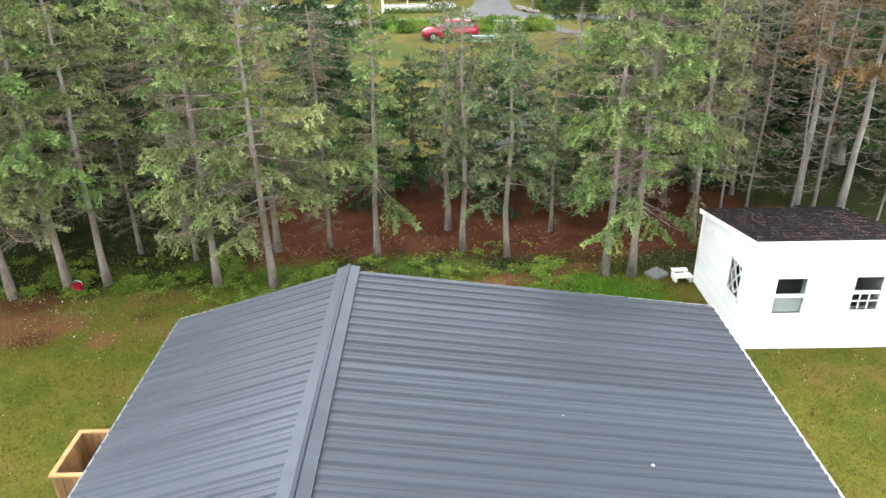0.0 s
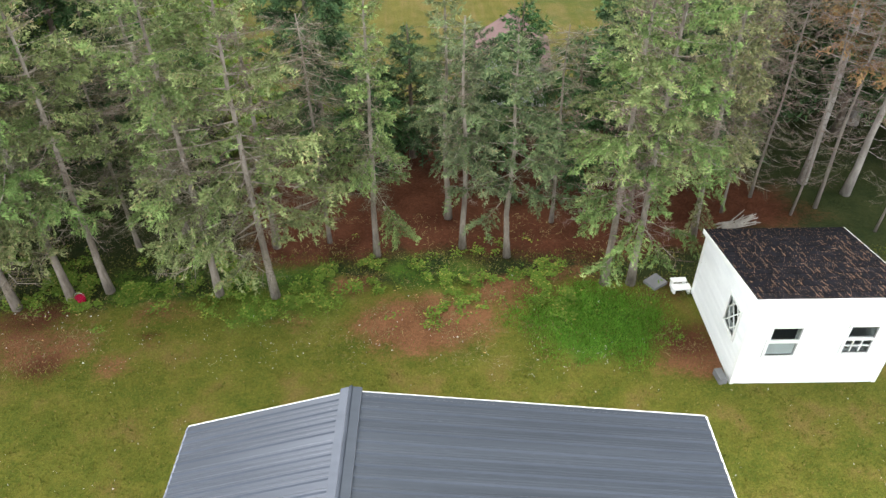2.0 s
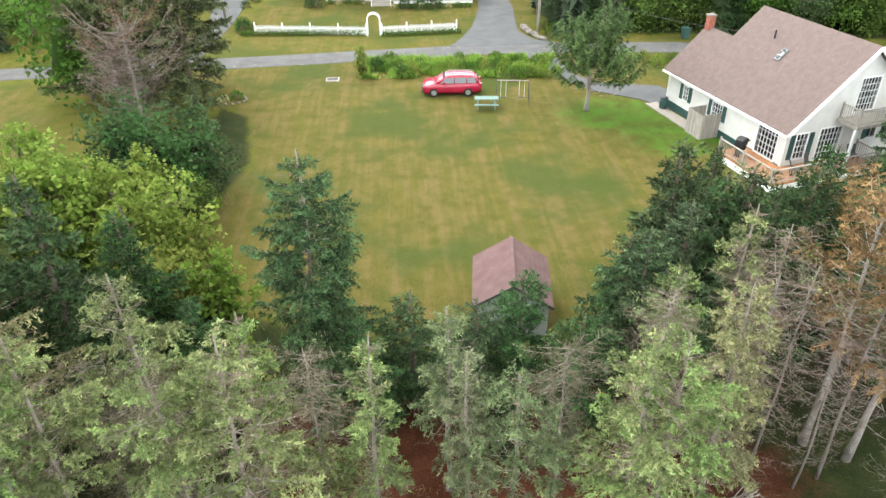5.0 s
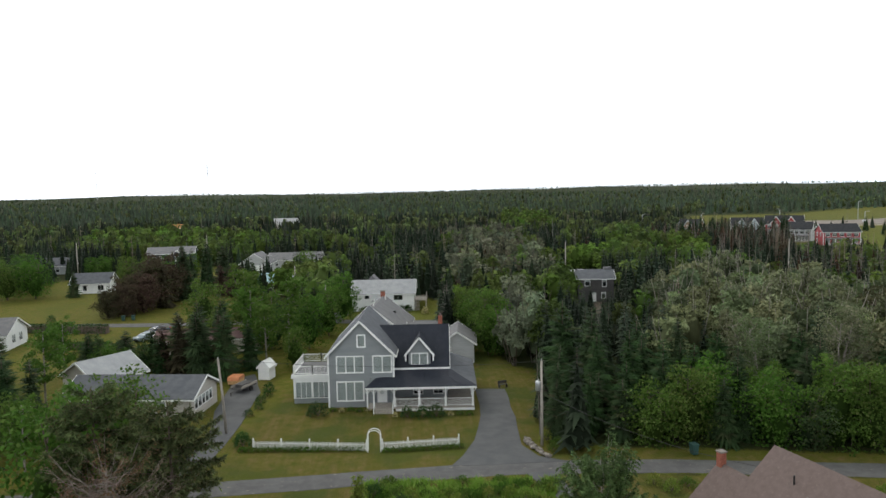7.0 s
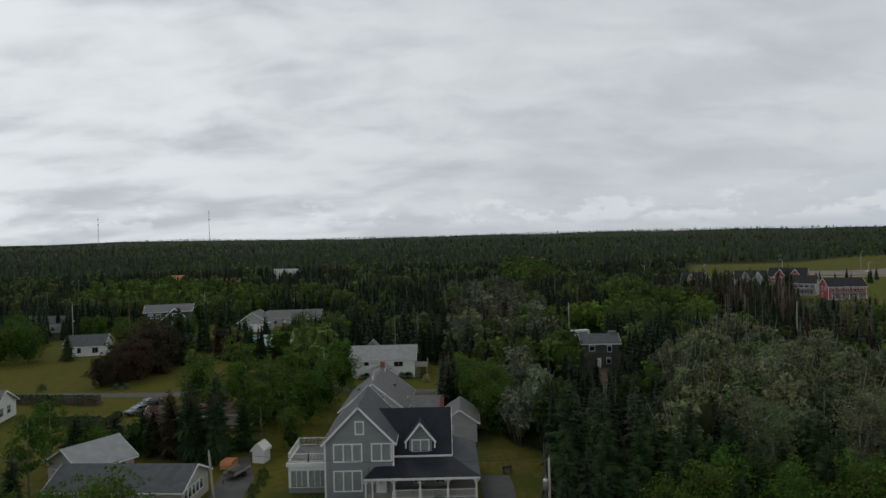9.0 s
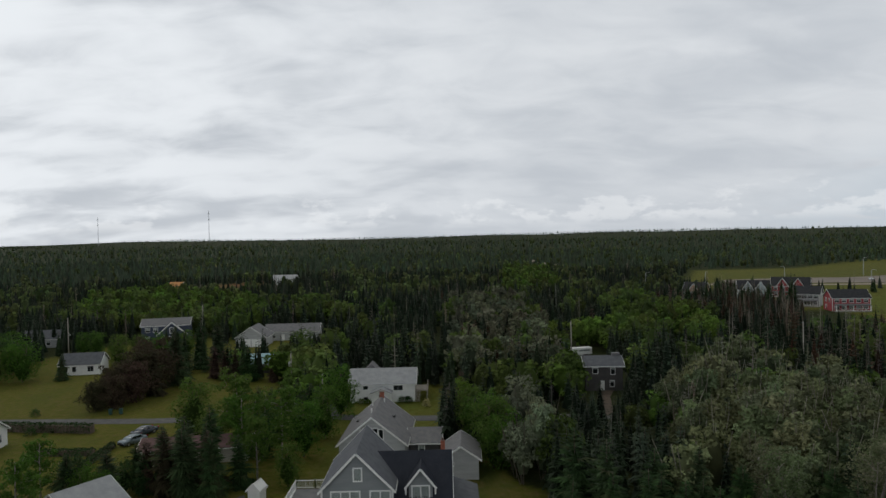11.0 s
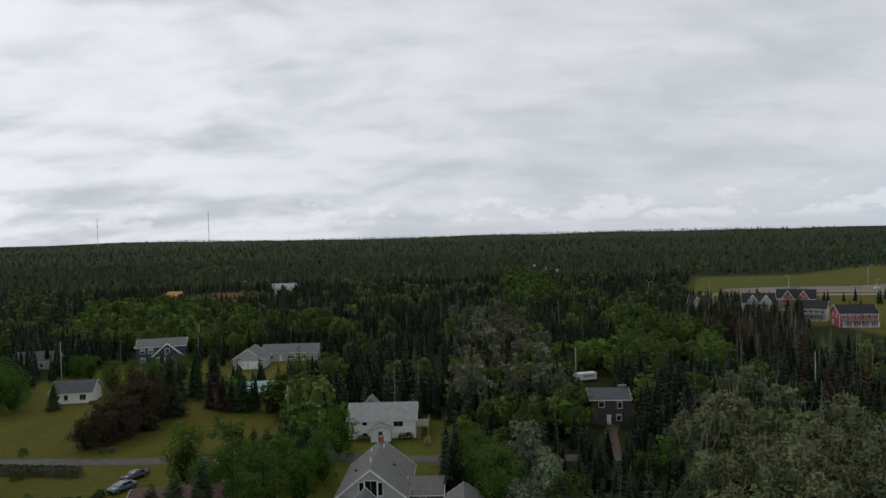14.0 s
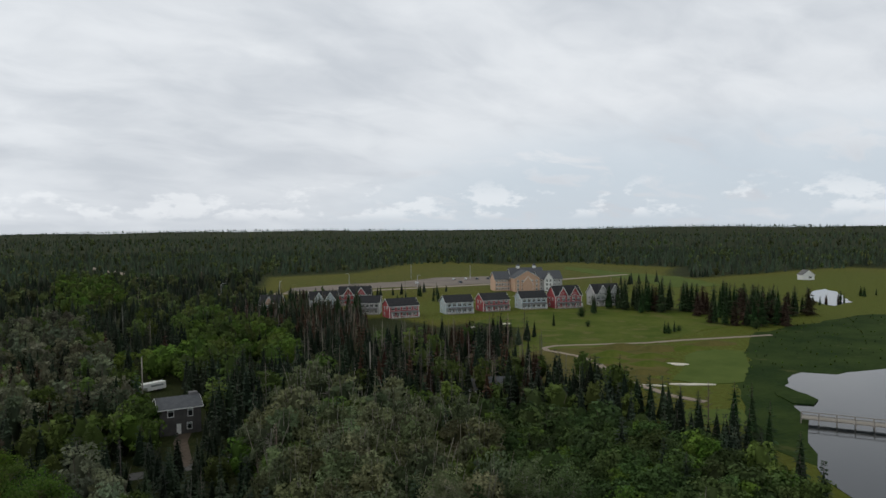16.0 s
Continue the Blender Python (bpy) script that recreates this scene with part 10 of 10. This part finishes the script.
for s in (-0.9, 0.9):
    part("wheel", MB().tube([(0.2, s - 0.1, 0.32), (0.2, s + 0.1, 0.32)], [0.32, 0.32], 14), M_RUBBER, trl)
    part("side_rail", MB().box(-1.6, 1.6, s * 0.88 - 0.03, s * 0.88 + 0.03, 0.68, 1.0), M_GREY_WOOD, trl)
part("load", MB().box(-1.1, 0.9, -0.55, 0.5, 0.68, 1.05), M_SIDING_DARK, trl)
ut = thing("utility_trailer", "orange tarp-covered utility trailer", "trailer", turned(-27.6, 102.9, 85))
part("bed", MB().box(-1.1, 1.1, -0.7, 0.7, 0.45, 0.95), M_CEDAR, ut)
part("tarp", MB().prism([(-1.15, 0.95), (1.15, 0.95), (0.9, 1.35), (-0.9, 1.35)], -0.75, 0.75), material("orange_tarp", (0.45, 0.16, 0.06), (0.55, 0.22, 0.10), 2, 0.6), ut)
for s in (-0.8, 0.8):
    part("wheel", MB().tube([(0, s - 0.08, 0.3), (0, s + 0.08, 0.3)], [0.3, 0.3], 14), M_RUBBER, ut)
simple_house("playhouse", "small white playhouse with a steep roof", turned(-25.4, 105.6, -12), 1.6, 1.8, 1.7, 2.5, "y", M_WHITE, M_WHITE, over=0.15, category="playhouse")
for i, (x, y) in enumerate(((-64.5, 152.4), (-62.6, 152.6))):
    b = thing("wheelie_bin", "dark green wheeled bin by the road", "bin", turned(x, y, 10), "wheeled bins")
    part("tub", MB().hexa([(-0.25, -0.3, 0.1), (0.25, -0.3, 0.1), (0.25, 0.3, 0.1), (-0.25, 0.3, 0.1), (-0.3, -0.36, 1.0), (0.3, -0.36, 1.0), (0.3, 0.36, 1.0), (-0.3, 0.36, 1.0)]), M_GREEN_PAINT, b)
    part("lid", MB().box(-0.32, 0.32, -0.38, 0.38, 1.0, 1.08), M_GREEN_PAINT, b)
    part("wheel", MB().tube([(-0.3, 0.25, 0.1), (0.3, 0.25, 0.1)], [0.1, 0.1], 10), M_RUBBER, b)
gbn = thing("wheelie_bin", "green wheeled bin by the road", "bin", turned(22.6, 76.0, 10), "wheeled bins")
part("tub", MB().hexa([(-0.25, -0.3, 0.1), (0.25, -0.3, 0.1), (0.25, 0.3, 0.1), (-0.25, 0.3, 0.1), (-0.3, -0.36, 1.0), (0.3, -0.36, 1.0), (0.3, 0.36, 1.0), (-0.3, 0.36, 1.0)]), M_GREEN_PAINT, gbn)
part("lid", MB().box(-0.32, 0.32, -0.38, 0.38, 1.0, 1.08), M_GREEN_PAINT, gbn)
dkl = thing("side_deck", "brown wooden deck corner with a slatted rail", "deck", turned(-32.4, 49.0, 20))
part("platform", MB().box(-3, 1.6, -1.5, 1.5, 0.25, 0.4), M_DECK, dkl)
for i in range(14):
    part("slat", MB().box(1.5, 1.55, -1.5 + i * 0.22, -1.38 + i * 0.22, 0.4, 1.3), M_DECK, dkl)
part("rail", MB().box(1.48, 1.57, -1.5, 1.6, 1.3, 1.36), M_DECK, dkl)
bench = thing("garden_bench", "small dark garden bench on the lawn", "bench", turned(6.9, 99.5, 20))
part("seat", MB().box(-0.6, 0.6, -0.2, 0.2, 0.4, 0.45), M_SIDING_DARK, bench)
part("backrest", MB().box(-0.6, 0.6, 0.18, 0.23, 0.5, 0.85), M_SIDING_DARK, bench)
for x in (-0.5, 0.5):
    part("leg", MB().box(x - 0.04, x + 0.04, -0.2, 0.2, 0, 0.4).box(x - 0.04, x + 0.04, 0.18, 0.22, 0.4, 0.85), M_SIDING_DARK, bench)


# ---- shrubs, hedges, stones ----
def shrub_kind(key, seed, r, h, leafm, n=420, leaf=0.16):
    rs = np.random.RandomState(seed)
    d = rs.normal(0, 1, (n, 3))
    d /= np.linalg.norm(d, axis=1, keepdims=True)
    d[:, 2] = np.abs(d[:, 2])
    lump = 1 + 0.22 * np.sin(4 * np.arctan2(d[:, 1], d[:, 0]) + seed) * (1 - d[:, 2])
    pos = d * np.array([r, r, h]) * (lump * rs.uniform(0.55, 1.0, n))[:, None]
    stem = MB()
    for k in range(6):
        a = k * 1.05
        stem.tube([(0, 0, 0), (r * 0.5 * math.cos(a), r * 0.5 * math.sin(a), h * 0.6)], [0.03, 0.01], 4, False)
    KINDS[key] = (stem.mesh("stem", M_BARK_DARK), mesh_np("foliage", *sprays(pos, d * 0.6 + [0, 0, 0.2], leaf * 1.2, leaf * 0.9, rs, 0.4, 0.0, True), leafm), None)


shrub_kind("shrub0", 1, 0.8, 0.9, M_LEAF, 300)
shrub_kind("shrub1", 2, 0.7, 1.2, M_LEAF_LIGHT, 300)
shrub_kind("shrub2", 3, 0.8, 1.3, M_LEAF_DARK, 320)
shrub_kind("shrub3", 4, 0.6, 1.0, material("flower_bed", (0.30, 0.28, 0.10), (0.42, 0.38, 0.20), 3, 0.9), 200)


def shrub(key, x, y, s, label, group, tall=1.0):
    t = thing("shrub", label, "shrub", turned(x, y, (x * 71 + y * 37) % 360) @ Matrix.Diagonal((s, s, s * tall, 1)), group)
    part("stem", KINDS[key][0], None, t)
    part("foliage", KINDS[key][1], None, t)


_r = random.Random(12)
for i in range(46):
    x = -7.0 + 16.2 * (i + _r.random()) / 46
    y = _r.uniform(66.2, 70.6) - (0.6 if x > 5 else 0)
    k = "shrub1" if _r.random() < 0.5 else "shrub0"
    shrub(_r.choice(["shrub0", "shrub2"]) if x < -3.5 else k, x, y, _r.uniform(0.55, 1.0), "leafy green perennial clump in the roadside bed", "roadside garden bed")
for x, y, s in ((-14.6, 89.6, 1.3), (-15.4, 90.3, 0.8), (-4.6, 88.4, 1.0), (-2.9, 88.4, 1.0), (-1.4, 88.6, 1.2)):
    shrub("shrub2", x, y, s, "rounded dark-green shrub in front of the house", "foundation shrubs")
for i in range(16):
    x = -13.2 + 15.5 * i / 15
    if not -8.8 < x < -6.2:
        shrub(("shrub0", "shrub3")[i % 3 == 1], x, 89.9 - 0.3 * (i % 2) - (0.8 if x > -6 else -1.2), 0.55, "low mixed planting along the house front", "foundation shrubs")
for i in range(34):
    x = -20.2 + 21.2 * i / 33
    if not -8.0 < x < -6.5:
        shrub("shrub0", x, 79.0 - 0.035 * (x + 19) * (x < -8) + 0.11 * max(0, x + 6.5) - (0.0 if x < -8 else 0.9) + 0.1, 0.5, "low green planting along the picket fence", "fence planting")
for x, y, k, s in ((-20.5, 80.5, "shrub2", 1.1), (-21.0, 82.0, "shrub0", 1.0), (-22.5, 90.0, "shrub2", 0.7), (-22.0, 92.5, "shrub2", 0.7), (-22.4, 95.0, "shrub2", 0.8), (-22.2, 97.5, "shrub2", 0.8), (-22.6, 100.0, "shrub2", 0.9),
                   (17.0, 69.6, "shrub1", 0.8), (18.0, 68.2, "shrub1", 0.9), (19.6, 69.0, "shrub0", 0.9), (-16.8, 61.8, "shrub0", 0.7), (-17.6, 61.2, "shrub3", 0.6), (34.0, 66.0, "shrub1", 1.0), (36.0, 65.0, "shrub1", 1.0), (9.6, 80.4, "shrub1", 0.9), (10.6, 79.2, "shrub0", 0.9), (9.9, 77.8, "shrub0", 0.8),
                   (-4.2, 153.5, "shrub3", 1.4), (-17.0, 156.6, "shrub0", 1.1), (-15.6, 156.4, "shrub0", 1.0), (-9.0, 156.6, "shrub2", 1.1), (-7.6, 156.8, "shrub2", 1.0), (0.4, 139.5, "shrub0", 1.2), (-72, 139.0, "shrub2", 1.2), (-79, 152.6, "shrub2", 1.1), (3.0, 149.5, "shrub0", 1.0)):
    shrub(k, x, y, s, "garden shrub on the mown grass", "garden shrubs")


def hedge(x0, y0, x1, y1, w, h, label):
    rs = np.random.RandomState(int(abs(x0)))
    L = math.hypot(x1 - x0, y1 - y0)
    n = int(L * 90)
    u, f = rs.rand(n), rs.randint(0, 4, n)
    v, z = rs.uniform(-1, 1, n), rs.uniform(0.02, 1, n)
    v = np.where(f == 0, -1, np.where(f == 1, 1, v)) * w / 2 * rs.uniform(0.85, 1.0, n)
    z = np.where(f > 1, 1, z) * h * rs.uniform(0.9, 1.0, n)
    pos = np.stack([u * L, v, z], 1)
    ob = thing("hedge", label, "hedge", turned(x0, y0, math.degrees(math.atan2(y1 - y0, x1 - x0))), "clipped hedges")
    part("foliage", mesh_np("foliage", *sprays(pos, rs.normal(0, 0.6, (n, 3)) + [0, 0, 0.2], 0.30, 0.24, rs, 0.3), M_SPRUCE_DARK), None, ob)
    part("inner_thicket", MB().box(0.05, L - 0.05, -w * 0.38, w * 0.38, 0.0, h * 0.88), M_BARK_DARK, ob)


hedge(-80, 142.6, -61.8, 140.0, 1.6, 1.5, "clipped dark hedge along the back road")
hedge(-63.6, 127.4, -55.2, 127.0, 1.1, 1.0, "low clipped hedge between the lawns")
hedge(-53.6, 119.5, -54.0, 131.0, 0.8, 0.9, "low clipped hedge beside the drive")
_r = random.Random(21)
stone = []
for k in range(3):
    bm = bmesh.new()
    bmesh.ops.create_icosphere(bm, subdivisions=1, radius=0.26)
    for v in bm.verts:
        v.co *= _r.uniform(0.75, 1.2)
        v.co.z *= 0.75
    me = bpy.data.meshes.new("stone")
    bm.to_mesh(me)
    bm.free()
    me.materials.append(M_STONE)
    stone.append(me)
sw_ = thing("stone_border", "border of rounded field stones by the drive", "stones")
for i in range(34):
    t_ = i / 33
    ob = part("stone", stone[i % 3], None, sw_)
    ob.matrix_basis = turned(7.7 + 1.6 * t_ ** 2 + _r.uniform(-0.25, 0.25), 81.0 - 5.0 * t_ + _r.uniform(-0.2, 0.2), _r.uniform(0, 360), 0.10 + 0.14 * (i % 3 == 0)) @ Matrix.Scale(_r.uniform(0.7, 1.2), 4)
bd = thing("stone_ring", "ring of stones round a small flower bed", "stones")
for i in range(14):
    ob = part("stone", stone[i % 3], None, bd)
    ob.matrix_basis = turned(-17.1 + 1.1 * math.cos(i * 0.449), 61.5 + 0.9 * math.sin(i * 0.449), i * 40, 0.05) @ Matrix.Scale(0.6, 4)


# ---- grass, weeds and litter in the yard ----
M_BLADE = leaf_material("grass_blades", (0.045, 0.080, 0.010), (0.185, 0.190, 0.040), (0.27, 0.20, 0.08), False, 0.3, 0.7)
M_LUSH = leaf_material("lush_grass_blades", (0.075, 0.210, 0.020), (0.170, 0.360, 0.045), (0.24, 0.36, 0.06), False, 0.45, 0.7)
M_WEED = leaf_material("weed_leaves", (0.040, 0.110, 0.014), (0.190, 0.290, 0.045), (0.36, 0.34, 0.08), False, 0.25, 0.7, 0.6)
M_PERENNIAL = leaf_material("perennial_leaves", (0.110, 0.220, 0.030), (0.260, 0.400, 0.075), (0.40, 0.42, 0.16), False, 0.45, 0.7)
M_STRAW = leaf_material("dry_stalks", (0.200, 0.130, 0.070), (0.330, 0.230, 0.130), (0.14, 0.07, 0.04), False, 0.1, 0.8)
M_BLOOM = leaf_material("white_clover_heads", (0.50, 0.52, 0.46), (0.62, 0.63, 0.58), (0.55, 0.50, 0.30), False, 0.1, 0.8)


def tufts(name, label, x, y, h, w, mat, seed, spread=0.5, z=0.0):
    """Standing blades at the given places, one triangle each."""
    rs = np.random.RandomState(seed)
    n = len(x)
    p = np.stack([x, y, np.full(n, z)], 1)
    a = rs.uniform(0, 6.28, n)
    side = np.stack([np.cos(a), np.sin(a), np.zeros(n)], 1) * (w * rs.uniform(0.6, 1.4, n))[:, None]
    tip = p + np.stack([rs.normal(0, spread, n) * h, rs.normal(0, spread, n) * h, h * rs.uniform(0.5, 1.3, n)], 1)
    v = np.stack([p - side, p + side, tip], 1).reshape(-1, 3)
    return tagged(new(name, mesh_np(name, v, np.arange(3 * n).reshape(-1, 3), mat)), label, "plants", "", "stuff")


def leafy_weeds(name, label, x, y, h, w, mat, seed):
    """Low weeds: leaves held flat at many heights, two triangles each."""
    rs = np.random.RandomState(seed)
    n = len(x)
    tall = np.clip(0.25 + 0.75 * field_noise(x * 1.7, y * 1.7, 1.0) + rs.uniform(0, 0.5, n), 0.08, 1.3)
    p = np.stack([x, y, h * tall * rs.uniform(0.3, 1.0, n)], 1)
    a = rs.uniform(0, 6.28, n)
    fwd = np.stack([np.cos(a), np.sin(a), rs.uniform(-0.2, 0.5, n)], 1) * (w * rs.uniform(0.7, 1.6, n))[:, None]
    side = np.stack([-np.sin(a), np.cos(a), rs.uniform(-0.3, 0.3, n)], 1) * (w * 0.42 * rs.uniform(0.7, 1.2, n))[:, None]
    v = np.stack([p, p + fwd * 0.5 + side, p + fwd, p + fwd * 0.5 - side], 1).reshape(-1, 3)
    k = 4 * np.arange(n)
    tris = np.concatenate([np.stack([k, k + 1, k + 2], 1), np.stack([k, k + 2, k + 3], 1)])
    return tagged(new(name, mesh_np(name, v, tris, mat)), label, "plants", "", "stuff")


def thrown(n, x0, x1, y0, y1, seed, keep):
    rs = np.random.RandomState(seed)
    x, y = rs.uniform(x0, x1, n), rs.uniform(y0, y1, n)
    ok = (keep(x, y) > rs.rand(n)) & ~((x > -5.6) & (x < 4.3) & (y < 13.0)) & ~((x > 6.6) & (x < 10.6) & (y > 16.6) & (y < 20.4))
    return x[ok], y[ok]


def blob(x, y, cx, cy, rx, ry):
    return np.clip(1.4 - np.hypot((x - cx) / rx, (y - cy) / ry), 0, 1)


def clumpy(x, y, s, k=1.0):
    return np.clip(0.5 + k * field_noise(x, y, s) * 1.8, 0, 1)


gx, gy = thrown(95000, -20, 20, 7.5, 22.5, 1, lambda x, y: np.clip(1.0 - blob(x, y, -1.2, 19.1, 2.4, 1.4) - 0.8 * blob(x, y, 1.2, 20.6, 1.8, 1.0) - 0.8 * blob(x, y, -12.2, 19.2, 2.2, 1.4) - 0.7 * blob(x, y, 6.0, 18.6, 0.9, 2.0), 0.12, 1))
tufts("lawn_grass", "short mown grass in the yard", gx, gy, 0.055, 0.018, M_BLADE, 2)
gx, gy = thrown(30000, 0.8, 6.0, 17.2, 20.9, 3, lambda x, y: np.clip(blob(x + 0.25 * np.sin(y * 4), y + 0.25 * np.sin(x * 3.1), 3.7, 19.2, 2.0, 1.4) * 1.3 * (0.45 + 0.8 * clumpy(x, y, 0.4, 1.4)), 0, 1))
tufts("lush_grass", "patch of lush uncut green grass", gx, gy, 0.08, 0.014, M_LUSH, 4)
gx, gy = thrown(170000, -16, 7, 18.8, 23.6, 5, lambda x, y: np.clip(1.1 - np.abs(y - 21.0 - 0.5 * np.sin(x * 1.3)) / 1.7, 0, 1) * np.clip(clumpy(x, y, 1.0, 2.2) * clumpy(x, y, 0.35, 1.6) * 1.5, 0, 1) * np.where(x < 3.2, np.where(np.abs(x + 0.5) < 3.5, 0.75, 1.0), 0.06))
leafy_weeds("weed_patch", "leafy weeds and ferns along the edge of the trees", gx, gy, 0.30, 0.075, M_WEED, 6)
gx, gy = thrown(22000, -15, 7, 17.2, 24.5, 7, lambda x, y: clumpy(x, y, 0.9, 1.3) * np.clip(blob(x, y, -1.0, 19.6, 3.6, 2.2) + blob(x, y, -12, 19, 2.4, 1.8) + blob(x, y, 6.2, 19, 1.0, 2.2) + (y > 22) * 0.4, 0, 1))
tufts("dry_litter", "dry stalks and dead needles on bare soil", gx, gy, 0.06, 0.011, M_STRAW, 8, 1.8, 0.01)
gx, gy = thrown(26000, -16, 15, 9, 20, 9, lambda x, y: np.clip(1.2 * blob(x, y, 1.3, 17.7, 1.1, 0.75) + 0.6 * blob(x, y, 3.2, 17.5, 0.7, 0.45) + 0.35 * blob(x, y, -6.6, 18.2, 3.2, 0.9) + 0.10 * clumpy(x, y, 2.0, 1.6), 0, 1) * clumpy(x, y, 0.5, 1.4))
tufts("clover_bloom", "white clover heads scattered in the lawn", gx, gy, 0.035, 0.015, M_BLOOM, 10, 0.3, 0.05)
_r = random.Random(77)
litter = thing("wood_chips", "pale wood chips and leaves on bare soil", "litter")
chip = MB().hexa([(-0.07, -0.03, 0), (0.07, -0.025, 0), (0.06, 0.03, 0), (-0.06, 0.025, 0), (-0.06, -0.02, 0.02), (0.06, -0.02, 0.025), (0.05, 0.02, 0.02), (-0.05, 0.02, 0.025)]).mesh("chip", M_CEDAR)
pale = MB().hexa([(-0.05, -0.03, 0), (0.05, -0.03, 0), (0.04, 0.03, 0), (-0.04, 0.03, 0), (-0.04, -0.02, 0.02), (0.04, -0.02, 0.03), (0.03, 0.02, 0.02), (-0.03, 0.02, 0.025)]).mesh("chip", M_OFFWHITE)
for i in range(60):
    a = _r.random()
    cx, cy, sx, sy = ((-1.2, 19.4, 2.2, 1.3), (-11.8, 18.8, 1.6, 1.2), (-0.5, 20.3, 2.6, 0.7))[i % 3]
    ob = part("chip", chip if _r.random() < 0.6 else pale, None, litter)
    ob.matrix_basis = turned(cx + _r.gauss(0, sx * 0.6), cy + _r.gauss(0, sy * 0.6), _r.uniform(0, 360), 0.03) @ Matrix.Scale(_r.uniform(0.25, 0.6), 4)
# reeds along the pond and taller grass on the field's edge
gx, gy = thrown(9000, -16, 12, 30.5, 46, 12, lambda x, y: np.clip(1 - np.abs(near_edge(x, y, FIELD)) / 1.3, 0, 1) * 0.9)
tufts("field_edge_grass", "long uncut grass along the edge of the field", gx, gy, 0.32, 0.03, M_WEED, 13, 0.4)
rs_ = np.random.RandomState(14)
q = rs_.uniform(0, 1, 14000)
gx, gy = rs_.uniform(-7.4, 9.4, 14000), rs_.uniform(65.9, 71.0, 14000)
ok = clumpy(gx, gy, 1.3, 1.2) > q
tufts("roadside_perennials", "tall leafy perennials in the roadside bed", gx[ok], gy[ok], 0.55, 0.06, M_PERENNIAL, 15, 0.45)
